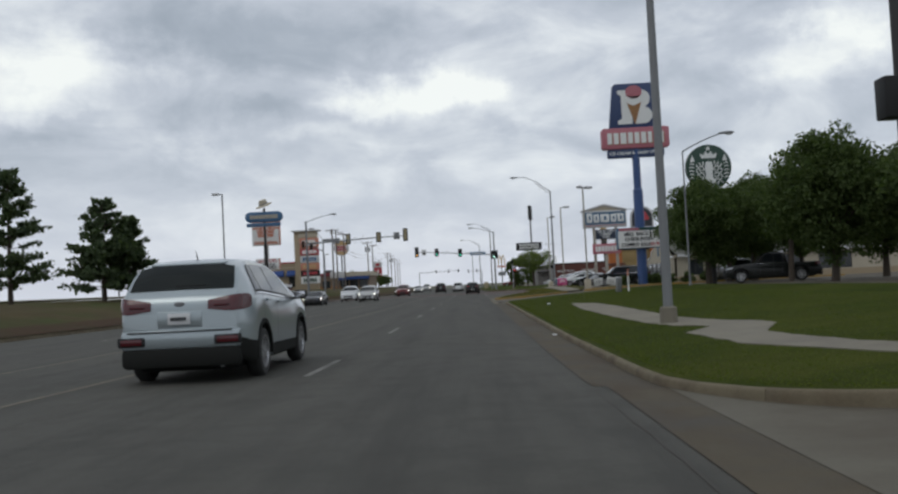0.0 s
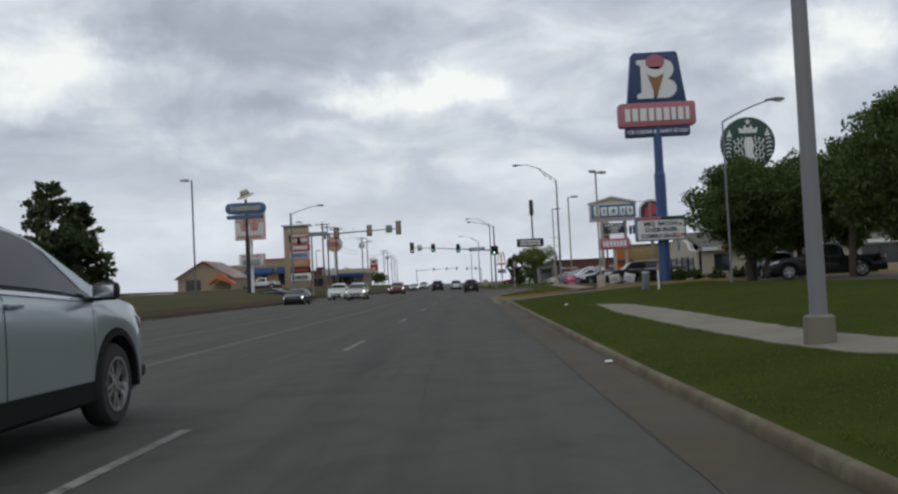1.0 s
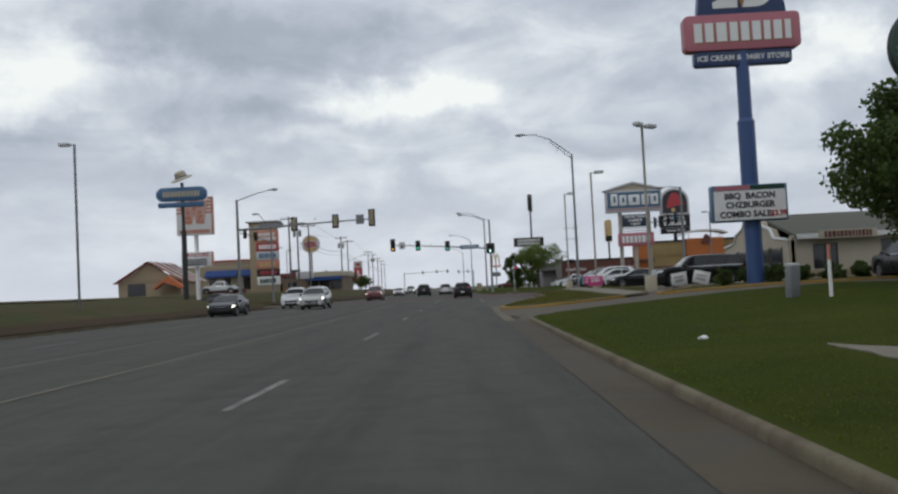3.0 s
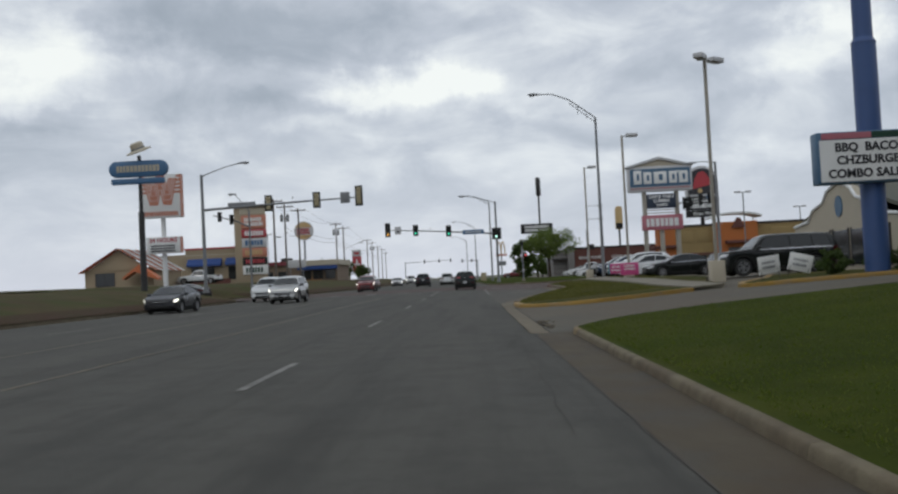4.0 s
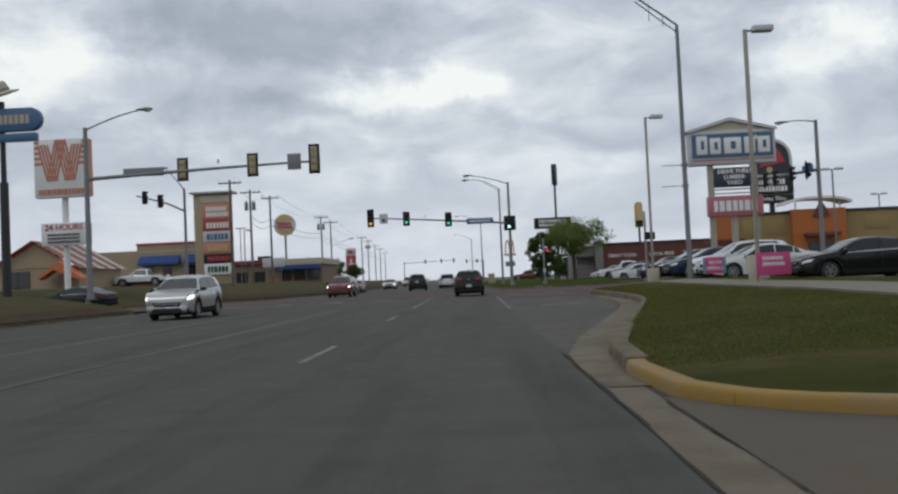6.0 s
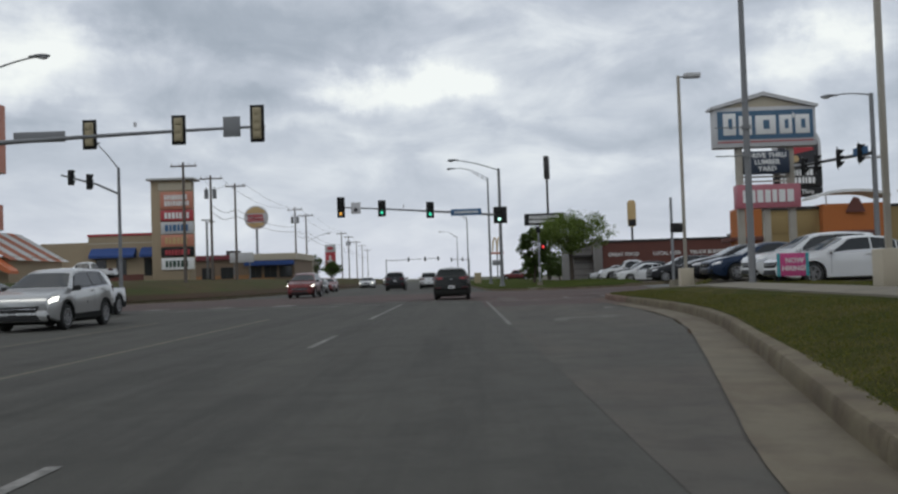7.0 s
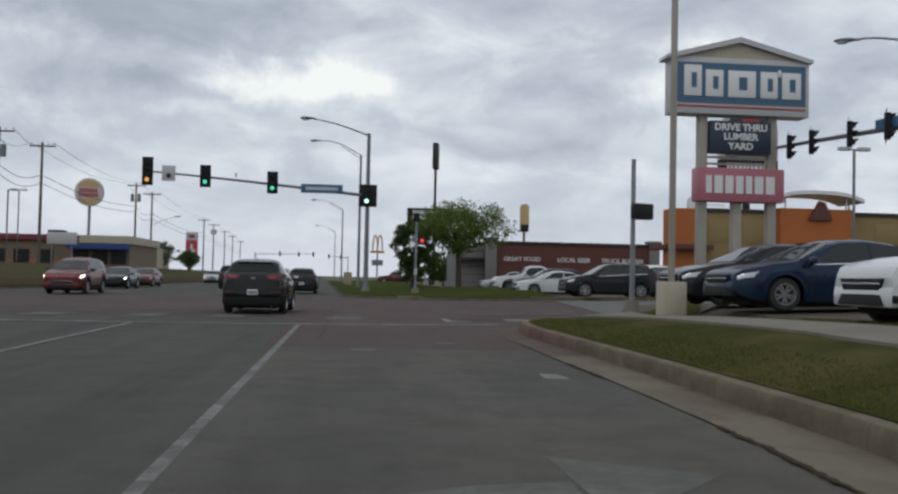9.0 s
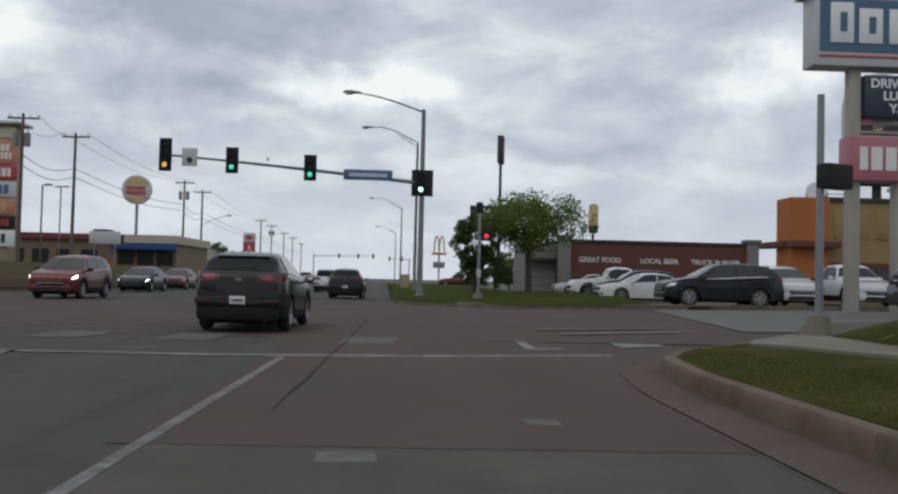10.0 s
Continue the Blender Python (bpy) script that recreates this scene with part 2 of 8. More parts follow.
M = {
    "asphalt": mat("asphalt", (0.08, 0.077, 0.067), 0.85, vary=0.26, scale=0.3, grain=0.3, gscale=45, bump=0.4, bscale=90, dirt=[((0.05, 0.048, 0.042), 0.5, 0.7, (2.4, 0.14, 1)), ((0.105, 0.099, 0.085), 0.45, 0.45, (1.6, 0.09, 1)), ((0.045, 0.043, 0.038), 1.3, 0.4)], spec=0.2),
    "old_asphalt": mat("pale_old_asphalt", (0.098, 0.093, 0.08), 0.85, vary=0.38, scale=0.5, grain=0.35, gscale=45, bump=0.45, bscale=90, dirt=[((0.07, 0.066, 0.058), 0.45, 0.75, (1.5, 0.35, 1)), ((0.122, 0.104, 0.086), 0.3, 0.6), ((0.062, 0.056, 0.05), 1.6, 0.5)], spec=0.2),
    "red_asphalt": mat("red_asphalt", (0.09, 0.061, 0.055), 0.85, vary=0.24, scale=0.35, grain=0.28, gscale=45, bump=0.35, bscale=90, dirt=[((0.072, 0.062, 0.057), 0.4, 0.8, (0.7, 1.3, 1)), ((0.115, 0.088, 0.078), 0.6, 0.45, (1.2, 0.4, 1))], spec=0.2),
    "lot": mat("lot_pavement", (0.118, 0.104, 0.078), 0.85, vary=0.22, scale=0.3, grain=0.22, gscale=50, bump=0.25, dirt=[((0.085, 0.082, 0.072), 0.35, 0.6), ((0.1, 0.076, 0.056), 0.16, 0.6, (1.0, 0.5, 1))], spec=0.2),
    "concrete": mat("concrete", (0.21, 0.19, 0.148), 0.85, vary=0.18, scale=0.9, grain=0.14, gscale=60, bump=0.2, bscale=70, dirt=((0.14, 0.12, 0.1), 0.7, 0.5), spec=0.2),
    "gutter": mat("gutter_concrete", (0.09, 0.074, 0.05), 0.85, vary=0.3, scale=0.6, grain=0.2, gscale=60, bump=0.25, dirt=[((0.062, 0.044, 0.028), 0.5, 0.8, (1, 0.5, 1)), ((0.07, 0.066, 0.058), 0.9, 0.6)], spec=0.2),
    "kerb": mat("kerb_concrete", (0.168, 0.141, 0.094), 0.85, vary=0.2, scale=0.9, grain=0.2, gscale=40, bump=0.35, bscale=50, dirt=[((0.095, 0.068, 0.044), 0.8, 0.7), ((0.065, 0.05, 0.036), 2.5, 0.45)], spec=0.2),
    "red_kerb": mat("red_stained_kerb", (0.165, 0.105, 0.078), 0.85, vary=0.25, scale=0.9, grain=0.18, gscale=40, bump=0.3, bscale=50, dirt=[((0.085, 0.05, 0.037), 0.8, 0.75), ((0.2, 0.17, 0.14), 1.6, 0.3)], spec=0.2),
    "red_gutter": mat("red_stained_gutter", (0.105, 0.07, 0.055), 0.85, vary=0.28, scale=0.5, grain=0.18, gscale=60, bump=0.25, dirt=[((0.085, 0.056, 0.047), 0.6, 0.7), ((0.13, 0.105, 0.085), 0.9, 0.4)], spec=0.2),
    "turn_gutter": mat("pale_gutter_concrete", (0.168, 0.144, 0.103), 0.85, vary=0.24, scale=0.5, grain=0.18, gscale=60, bump=0.25, dirt=[((0.098, 0.072, 0.05), 0.6, 0.75, (1.0, 0.4, 1.0)), ((0.075, 0.06, 0.046), 1.4, 0.4)], spec=0.2),
    "apron": mat("apron_concrete", (0.13, 0.118, 0.092), 0.85, vary=0.25, scale=0.35, grain=0.18, gscale=50, bump=0.25, dirt=((0.082, 0.066, 0.048), 0.3, 0.75), spec=0.2),
    "mulch": mat("reddish_brown_bare_verge", (0.06, 0.036, 0.022), 0.95, vary=0.3, scale=0.4, grain=0.4, gscale=14, bump=0.8, bscale=24, dirt=((0.045, 0.045, 0.018), 0.35, 0.6), spec=0.1),
    "street_grey": mat("pale_grey_side_street", (0.15, 0.148, 0.138), 0.85, vary=0.2, scale=0.4, grain=0.2, gscale=50, bump=0.25, dirt=((0.11, 0.1, 0.09), 0.4, 0.6), spec=0.2),
    "worn_yellow": mat("worn_yellow_kerb_paint", (0.25, 0.175, 0.07), 0.8, vary=0.28, scale=1.2, grain=0.2, bump=0.3, dirt=[((0.15, 0.12, 0.085), 1.0, 0.8), ((0.09, 0.065, 0.045), 2.4, 0.4)], spec=0.2),
    "seam": mat("grey_seam", (0.1, 0.092, 0.082), 0.9, vary=0.25, spec=0.1),
    "crack": mat("dark_crack", (0.05, 0.046, 0.041), 0.9, vary=0.2, spec=0.1),
    "cladding": mat("black_car_cladding", (0.018, 0.0185, 0.017), 0.8, vary=0.15, spec=0.12),
    "paint_ghost": mat("nearly_gone_white_paint", (0.142, 0.137, 0.122), 0.85, vary=0.3, scale=1.3, grain=0.35, gscale=14, dirt=[((0.088, 0.084, 0.073), 2.2, 0.85), ((0.085, 0.082, 0.072), 0.7, 0.6)], spec=0.2),
    "yellow_kerb": mat("yellow_kerb_paint", (0.27, 0.16, 0.025), 0.75, vary=0.25, scale=1.2, grain=0.15, bump=0.2, dirt=((0.2, 0.15, 0.1), 1.0, 0.7)),
    "grass": mat("grass", (0.042, 0.056, 0.009), 0.95, vary=0.4, scale=0.45, grain=0.4, gscale=40, bump=0.7, bscale=40, dirt=[((0.08, 0.082, 0.018), 0.3, 0.55), ((0.024, 0.036, 0.006), 0.7, 0.5)], spec=0.03),
    "island_grass": mat("patchy_island_grass", (0.049, 0.054, 0.013), 0.95, vary=0.4, scale=0.7, grain=0.45, gscale=40, bump=0.7, bscale=40, dirt=[((0.11, 0.088, 0.038), 0.38, 0.9), ((0.032, 0.038, 0.01), 0.9, 0.55)], spec=0.03),
    "dry_grass": mat("dry_grass", (0.074, 0.06, 0.028), 0.95, vary=0.38, scale=0.3, grain=0.4, gscale=16, bump=0.8, bscale=24, dirt=[((0.046, 0.064, 0.015), 0.22, 0.95), ((0.058, 0.036, 0.022), 0.3, 0.5)], spec=0.1),
    "earth": mat("earth", (0.085, 0.085, 0.045), 0.95, vary=0.3, scale=0.05, grain=0.2, gscale=5),
    "paint_white": mat("worn_white_line", (0.23, 0.22, 0.2), 0.8, vary=0.3, scale=1.3, grain=0.45, gscale=14, dirt=[((0.078, 0.075, 0.066), 4.5, 0.95), ((0.085, 0.081, 0.07), 0.9, 0.8)]),
    "paint_worn": mat("badly_worn_white_line", (0.19, 0.182, 0.165), 0.8, vary=0.35, scale=1.3, grain=0.5, gscale=14, dirt=[((0.08, 0.077, 0.067), 5.0, 0.95), ((0.082, 0.078, 0.068), 1.4, 0.85)]),
    "paint_faint": mat("faint_yellow_line", (0.15, 0.125, 0.08), 0.8, vary=0.3, scale=1.3, grain=0.4, gscale=14, dirt=((0.075, 0.07, 0.062), 2.0, 0.9)),
    "steel": mat("galvanised_steel", (0.25, 0.26, 0.27), 0.5, 0.55, vary=0.12, scale=1.2, grain=0.06),
    "dull_steel": mat("dull_grey_pole", (0.20, 0.205, 0.21), 0.6, 0.2, vary=0.15, scale=0.8, grain=0.08),
    "dark_metal": mat("dark_bronze_metal", (0.035, 0.033, 0.032), 0.5, 0.3, vary=0.15),
    "black": mat("black_plastic", (0.02, 0.02, 0.02), 0.65, vary=0.15, spec=0.25),
    "pale_post": mat("pale_painted_steel", (0.34, 0.315, 0.265), 0.6, vary=0.14, dirt=((0.25, 0.21, 0.16), 0.8, 0.4, (1, 1, 0.4))),
    "wood_pole": mat("weathered_timber_pole", (0.12, 0.1, 0.085), 0.9, vary=0.2, scale=2.0, grain=0.2, bump=0.4, bscale=40),
    "blue_steel": mat("blue_painted_steel", (0.035, 0.075, 0.2), 0.45, vary=0.12),
    "white": mat("white_sign_face", (0.72, 0.72, 0.7), 0.4, vary=0.06),
    "offwhite": mat("offwhite_stucco", (0.44, 0.39, 0.3), 0.8, vary=0.1, scale=0.8, bump=0.15),
    "grey_white": mat("greyed_white_sign", (0.5, 0.5, 0.5), 0.5, vary=0.1),
    "navy": mat("navy_sign_face", (0.028, 0.05, 0.13), 0.4, vary=0.08),
    "slate": mat("dark_slate_sign", (0.024, 0.036, 0.062), 0.45, vary=0.12),
    "steel_blue": mat("faded_blue_sign", (0.055, 0.125, 0.205), 0.45, vary=0.14),
    "sky_blue": mat("blue_sign", (0.05, 0.13, 0.25), 0.4, vary=0.1),
    "pink": mat("pink_sign_face", (0.42, 0.14, 0.17), 0.45, vary=0.1),
    "hot_pink": mat("magenta_banner", (0.5, 0.06, 0.2), 0.6, vary=0.1),
    "teal": mat("teal_banner", (0.05, 0.3, 0.33), 0.6, vary=0.1),
    "red": mat("red_sign", (0.4, 0.04, 0.05), 0.45, vary=0.1),
    "orange_sign": mat("faded_orange_sign", (0.5, 0.2, 0.13), 0.5, vary=0.12),
    "cone": mat("waffle_cone_brown", (0.3, 0.15, 0.06), 0.6, vary=0.2),
    "green_sign": mat("green_sign_face", (0.014, 0.05, 0.03), 0.4, vary=0.1),
    "yellow": mat("faded_yellow_sign", (0.5, 0.35, 0.16), 0.45, vary=0.1),
    "purple": mat("purple_sign", (0.1, 0.03, 0.16), 0.45, vary=0.1),
    "brick": mat("red_brick", (0.125, 0.048, 0.037), 0.85, vary=0.2, scale=0.8, grain=0.2, gscale=12, bump=0.2),
    "tan": mat("tan_stucco", (0.34, 0.27, 0.18), 0.85, vary=0.1, scale=0.6, bump=0.15),
    "brown_wall": mat("brown_brick_wall", (0.2, 0.145, 0.1), 0.85, vary=0.16, scale=0.8, grain=0.2, gscale=14, bump=0.2),
    "orange_wall": mat("orange_stucco", (0.4, 0.13, 0.035), 0.85, vary=0.12, scale=0.6, bump=0.15),
    "olive_wall": mat("olive_stucco", (0.28, 0.2, 0.085), 0.85, vary=0.15, scale=0.7, bump=0.15),
    "grey_wall": mat("grey_block_wall", (0.2, 0.19, 0.18), 0.85, vary=0.12),
    "dark_roof": mat("dark_roof", (0.04, 0.037, 0.034), 0.8, vary=0.2),
    "olive_roof": mat("olive_shingle_roof", (0.1, 0.1, 0.075), 0.85, vary=0.2, bump=0.3, bscale=12),
    "red_roof": mat("maroon_metal_roof", (0.18, 0.03, 0.04), 0.55, vary=0.12),
    "blue_awning": mat("blue_canvas_awning", (0.022, 0.06, 0.21), 0.7, vary=0.15),
    "orange_roof": mat("orange_metal_roof", (0.5, 0.14, 0.05), 0.5, vary=0.12),
    "window": glass_mat("building_window_glass", (0.03, 0.034, 0.036), 0.08),
    "bark": mat("bark", (0.07, 0.055, 0.042), 0.95, vary=0.25, scale=3, grain=0.25, bump=0.6, bscale=30),
    "tyre": mat("tyre_rubber", (0.028, 0.028, 0.027), 0.85, vary=0.15),
    "rim": mat("alloy_rim", (0.5, 0.5, 0.51), 0.3, 0.85, vary=0.08),
    "chrome": mat("chrome_trim", (0.6, 0.6, 0.62), 0.15, 0.95, vary=0.05),
    "car_glass": glass_mat("tinted_car_glass", (0.012, 0.015, 0.017), 0.03),
    "rear_glass": glass_mat("dark_privacy_glass", (0.008, 0.011, 0.01), 0.06, 0.22),
    "tail": mat("red_tail_lens", (0.07, 0.004, 0.007), 0.22, vary=0.15, coat=0.35),
    "tail_lit": mat("lit_tail_lens", (0.4, 0.02, 0.03), 0.2, vary=0.1, coat=0.6, emit=(1.0, 0.08, 0.1), power=0.12),
    "head_lit": mat("lit_headlamp", (0.8, 0.8, 0.75), 0.2, vary=0.05, emit=(1.0, 0.96, 0.85), power=3.0),
    "head": mat("clear_headlamp", (0.55, 0.56, 0.57), 0.12, 0.4, vary=0.1, coat=0.8),
    "green_lit": mat("lit_green_signal", (0.02, 0.4, 0.25), 0.3, vary=0.02, emit=(0.1, 1.0, 0.62), power=0.7),
    "white_lit": mat("lit_pale_green_signal", (0.3, 0.6, 0.5), 0.3, vary=0.02, emit=(0.55, 1.0, 0.85), power=1.8),
    "amber_lit": mat("lit_amber_signal", (0.5, 0.25, 0.03), 0.3, vary=0.02, emit=(1.0, 0.5, 0.1), power=0.8),
    "red_lit": mat("lit_red_signal", (0.5, 0.03, 0.03), 0.3, vary=0.02, emit=(1.0, 0.06, 0.05), power=0.6),
    "signal_off": mat("unlit_signal_lens", (0.025, 0.03, 0.028), 0.3, vary=0.1),
    "signal_tan": mat("tan_signal_back", (0.33, 0.28, 0.17), 0.6, vary=0.1),
    "plate": mat("licence_plate_white", (0.6, 0.6, 0.6), 0.4, vary=0.1),
    "ink": mat("dark_ink", (0.03, 0.03, 0.035), 0.6, vary=0.1),
}


# ---- building blocks ----
def bm_new():
    return bmesh.new()


def box(bm, c, s, rz=0.0, bevel=0.0, rx=0.0):
    m = Matrix.Translation(c) @ Euler((radians(rx), 0, radians(rz))).to_matrix().to_4x4() @ Matrix.Diagonal((*s, 1))
    r = bmesh.ops.create_cube(bm, size=1.0, matrix=m)
    if bevel:
        es = list({e for v in r["verts"] for e in v.link_edges})
        bmesh.ops.bevel(bm, geom=es, offset=bevel, segments=2, affect="EDGES", profile=0.5)
    return bm


def rod(bm, p0, p1, r0, r1=None, seg=12, caps=True):
    p0, p1 = Vector(p0), Vector(p1)
    r1 = r0 if r1 is None else r1
    d = p1 - p0
    m = Matrix.Translation((p0 + p1) / 2) @ d.to_track_quat("Z", "Y").to_matrix().to_4x4()
    bmesh.ops.create_cone(bm, cap_ends=caps, segments=seg, radius1=r0, radius2=r1, depth=d.length, matrix=m)
    return bm


def tube(bm, pts, r0, r1=None, seg=10):
    pts = [Vector(p) for p in pts]
    r1 = r0 if r1 is None else r1
    rings = []
    for i, p in enumerate(pts):
        a, b = pts[max(i - 1, 0)], pts[min(i + 1, len(pts) - 1)]
        q = (b - a).to_track_quat("Z", "Y")
        r = r0 + (r1 - r0) * i / (len(pts) - 1)
        rings.append([bm.verts.new(p + q @ Vector((r * math.cos(k * math.tau / seg), r * math.sin(k * math.tau / seg), 0))) for k in range(seg)])
    for a, b in zip(rings, rings[1:]):
        for k in range(seg):
            bm.faces.new((a[k], a[(k + 1) % seg], b[(k + 1) % seg], b[k]))
    bm.faces.new(rings[0][::-1]), bm.faces.new(rings[-1])
    return bm


def prism(bm, outline, depth, m=None, bevel=0.0):
    """An upright plate: outline in (x, z), thickness along y, centred on y = 0."""
    m = m or Matrix()
    a = [bm.verts.new(m @ Vector((x, -depth / 2, z))) for x, z in outline]
    b = [bm.verts.new(m @ Vector((x, depth / 2, z))) for x, z in outline]
    n = len(outline)
    fs = [bm.faces.new(a), bm.faces.new(b[::-1])]
    for i in range(n):
        fs.append(bm.faces.new((a[i], b[i], b[(i + 1) % n], a[(i + 1) % n])))
    bmesh.ops.recalc_face_normals(bm, faces=fs)
    if bevel:
        bmesh.ops.bevel(bm, geom=[e for f in fs[:2] for e in f.edges], offset=bevel, segments=2, affect="EDGES", profile=0.5)
    return bm


def mesh_of(name, bm, material, smooth=False):
    me = bpy.data.meshes.new(name)
    bm.normal_update()
    bm.to_mesh(me)
    bm.free()
    me.materials.append(M[material] if isinstance(material, str) else material)
    if smooth:
        for p in me.polygons:
            p.use_smooth = True
        try:
            me.set_sharp_from_angle(angle=radians(38))
        except AttributeError:
            pass
    return me


def part(name, bm, material, parent, label="", smooth=True):
    ob = new(name, mesh_of(name, bm, material, smooth))
    ob.parent = parent
    if label:
        ob["label"] = label
    return ob


def thing(name, label, category, at=(0, 0, 0), rz=0.0, group="", kind=""):
    ob = new(name)
    ob.matrix_basis = pose(*at, 0, 0, rz)
    ob.empty_display_size = 0.3
    return tagged(ob, label, category, group, kind)


def struct(name, bm, material, label, category, smooth=False):
    return tagged(new(name, mesh_of(name, bm, material, smooth)), label, category, kind="structure")


def text_bm(s, size, m, depth=0.02, bold=1.0, spacing=1.0):
    """Lettering with the built-in font as mesh, in the x-z plane of m, centred, facing -y."""
    cu = bpy.data.curves.new("lettering", "FONT")
    cu.body, cu.size, cu.extrude, cu.align_x, cu.align_y, cu.offset = s, size, depth, "CENTER", "CENTER", 0.016 * size * bold
    cu.space_character, cu.resolution_u = spacing, 3
    ob = bpy.data.objects.new("lettering", cu)
    scene.collection.objects.link(ob)
    bpy.context.view_layer.update()
    me = bpy.data.meshes.new_from_object(ob.evaluated_get(bpy.context.evaluated_depsgraph_get()))
    bpy.data.objects.remove(ob)
    bm = bmesh.new()
    bm.from_mesh(me)
    bpy.data.meshes.remove(me)
    bm.transform(m @ Matrix.Rotation(radians(90), 4, "X"))
    return bm


def letters(name, bm, material, parent, label=""):
    """Splits lettering into its single characters, each a part."""
    bm.verts.index_update()
    seen = set()
    for v0 in bm.verts:
        if v0.index in seen:
            continue
        todo, isle = [v0], []
        seen.add(v0.index)
        while todo:
            v = todo.pop()
            isle.append(v)
            for e in v.link_edges:
                w = e.other_vert(v)
                if w.index not in seen:
                    seen.add(w.index)
                    todo.append(w)
        one = bmesh.new()
        idx = {v.index: one.verts.new(v.co) for v in isle}
        for f in {f for v in isle for f in v.link_faces}:
            one.faces.new([idx[v.index] for v in f.verts])
        part(name, one, material, parent, label, smooth=False)
    bm.free()


def bars(w, h, m, parent, material, rows=1, seed=0, y=-0.01, gap=0.35, fill=0.9, name="letter_bar"):
    """Rows of plain bars that stand for writing, each a part."""
    rng = random.Random(seed)
    rh = h / rows
    for r in range(rows):
        x, zc = -w / 2 * fill, h / 2 - (r + 0.5) * rh
        while x < w / 2 * fill - rh * 0.2:
            bw = min(rng.uniform(0.3, 0.55) * rh * (1 - gap), w / 2 * fill - x)
            b = bm_new()
            bmesh.ops.create_cube(b, size=1.0, matrix=m @ Matrix.Translation((x + bw / 2, y, zc)) @ Matrix.Diagonal((bw, 0.02, rh * (1 - gap), 1)))
            part(name, b, material, parent, smooth=False)
            x += bw + rh * 0.13


# ---- ground ----
def road_z(y):
    return float(np.interp(y, (-60, -1, 20, 58, 100), (0.5, 0.32, 0.12, 0.03, 0.0)))


def rise(x):
    return float(np.interp(x - 2.1, (0, 8, 12, 40), (0.02, 0.48, 0.62, 0.66)))


def lift(y):
    return float(np.interp(y, (84, 112, 120, 126, 129), (0.0, 0.0, 0.1, 0.12, 0.0)))


def rise_left(x):
    return float(np.interp(-19.5 - x, (0, 2, 6, 12, 60), (0.15, 0.45, 1.1, 1.6, 2.2)))


def strip(bm, ys, xl, xr, z, n=10):
    rows = []
    for y in ys:
        a, b = xl(y), xr(y)
        rows.append([bm.verts.new((a + (b - a) * i / n, y, z(a + (b - a) * i / n, y))) for i in range(n + 1)])
    for r, s in zip(rows, rows[1:]):
        for i in range(n):
            bm.faces.new((r[i], r[i + 1], s[i + 1], s[i]))
    return bm


def span(a, b, step):
    k = max(1, round(abs(b - a) / step))
    return [a + (b - a) * i / k for i in range(k + 1)]


def fn(pts):
    ys, xs = zip(*pts)
    return lambda y: float(np.interp(y, ys, xs))


KERB_A = fn(((6.05, 14.6), (6.3, 9.0), (6.55, 6.2), (6.85, 4.5), (7.15, 3.65), (7.5, 3.25), (7.9, 2.92), (8.4, 2.62), (9.3, 2.28), (10.2, 2.1), (11.6, 2.05), (63.6, 2.0), (64.1, 2.07), (64.75, 2.44), (65.5, 3.02), (66.0, 3.65), (66.55, 4.8), (66.9, 5.9), (67.15, 7.05), (67.6, 11.0), (67.9, 14.0)))
KERB_B = fn(((76.05, 4.2), (76.22, 3.65), (76.65, 2.98), (77.25, 2.42), (77.9, 2.0), (78.6, 1.7), (80.5, 1.6), (83.6, 1.8), (88, 2.65), (94, 3.95), (100, 5.2), (104, 5.83), (108, 6.17), (113, 6.27), (118, 6.22), (121, 6.2), (123.2, 6.42), (124.4, 6.95), (125.2, 7.5), (125.9, 8.15), (127, 9.0), (128.2, 9.8), (129.3, 10.6), (130.5, 11.6), (131.5, 12.8)))
KERB_C = fn(((150.2, 16.0), (150.4, 12.0), (150.8, 9.0), (151.6, 6.0), (152.6, 4.2), (154, 2.9), (156, 2.2), (160, 2.0), (460, -6.0)))
B_RIGHT = fn(((76.05, 4.22), (76.15, 5.3), (76.4, 6.5), (76.8, 7.6), (77.1, 8.8), (79.5, 9.2), (83, 9.6), (86, 10.3), (88, 11.0), (116, 11.1), (124, 11.2), (127, 12.4), (130, 12.9), (134.5, 12.9)))
LEFT_FAR = fn(((152, -19.0), (180, -16.5), (240, -16.5), (460, -26.0)))

FAR_EDGE = fn(((140, -32.0), (143, -26.8), (147, -23.2), (152, -20.6), (158, -18.6), (180, -16.5), (240, -16.5), (460, -26.0)))

bm = bm_new()
for ring, (r0, r1) in enumerate(((0, 400), (400, 1200), (1200, 4000))):
    for k in range(24):
        a, b = k * math.tau / 24, (k + 1) * math.tau / 24
        if r0 == 0:
            bm.faces.new([bm.verts.new(v) for v in ((0, 120, -0.5), (r1 * math.cos(a), 120 + r1 * math.sin(a), -0.5), (r1 * math.cos(b), 120 + r1 * math.sin(b), -0.5))])
        else:
            bm.faces.new([bm.verts.new((r * math.cos(c), 120 + r * math.sin(c), -0.5 - 1.5 * (r > 1300))) for r, c in ((r0, a), (r1, a), (r1, b), (r0, b))])
struct("ground", bm, "earth", "brown and green open ground reaching the horizon", "ground")

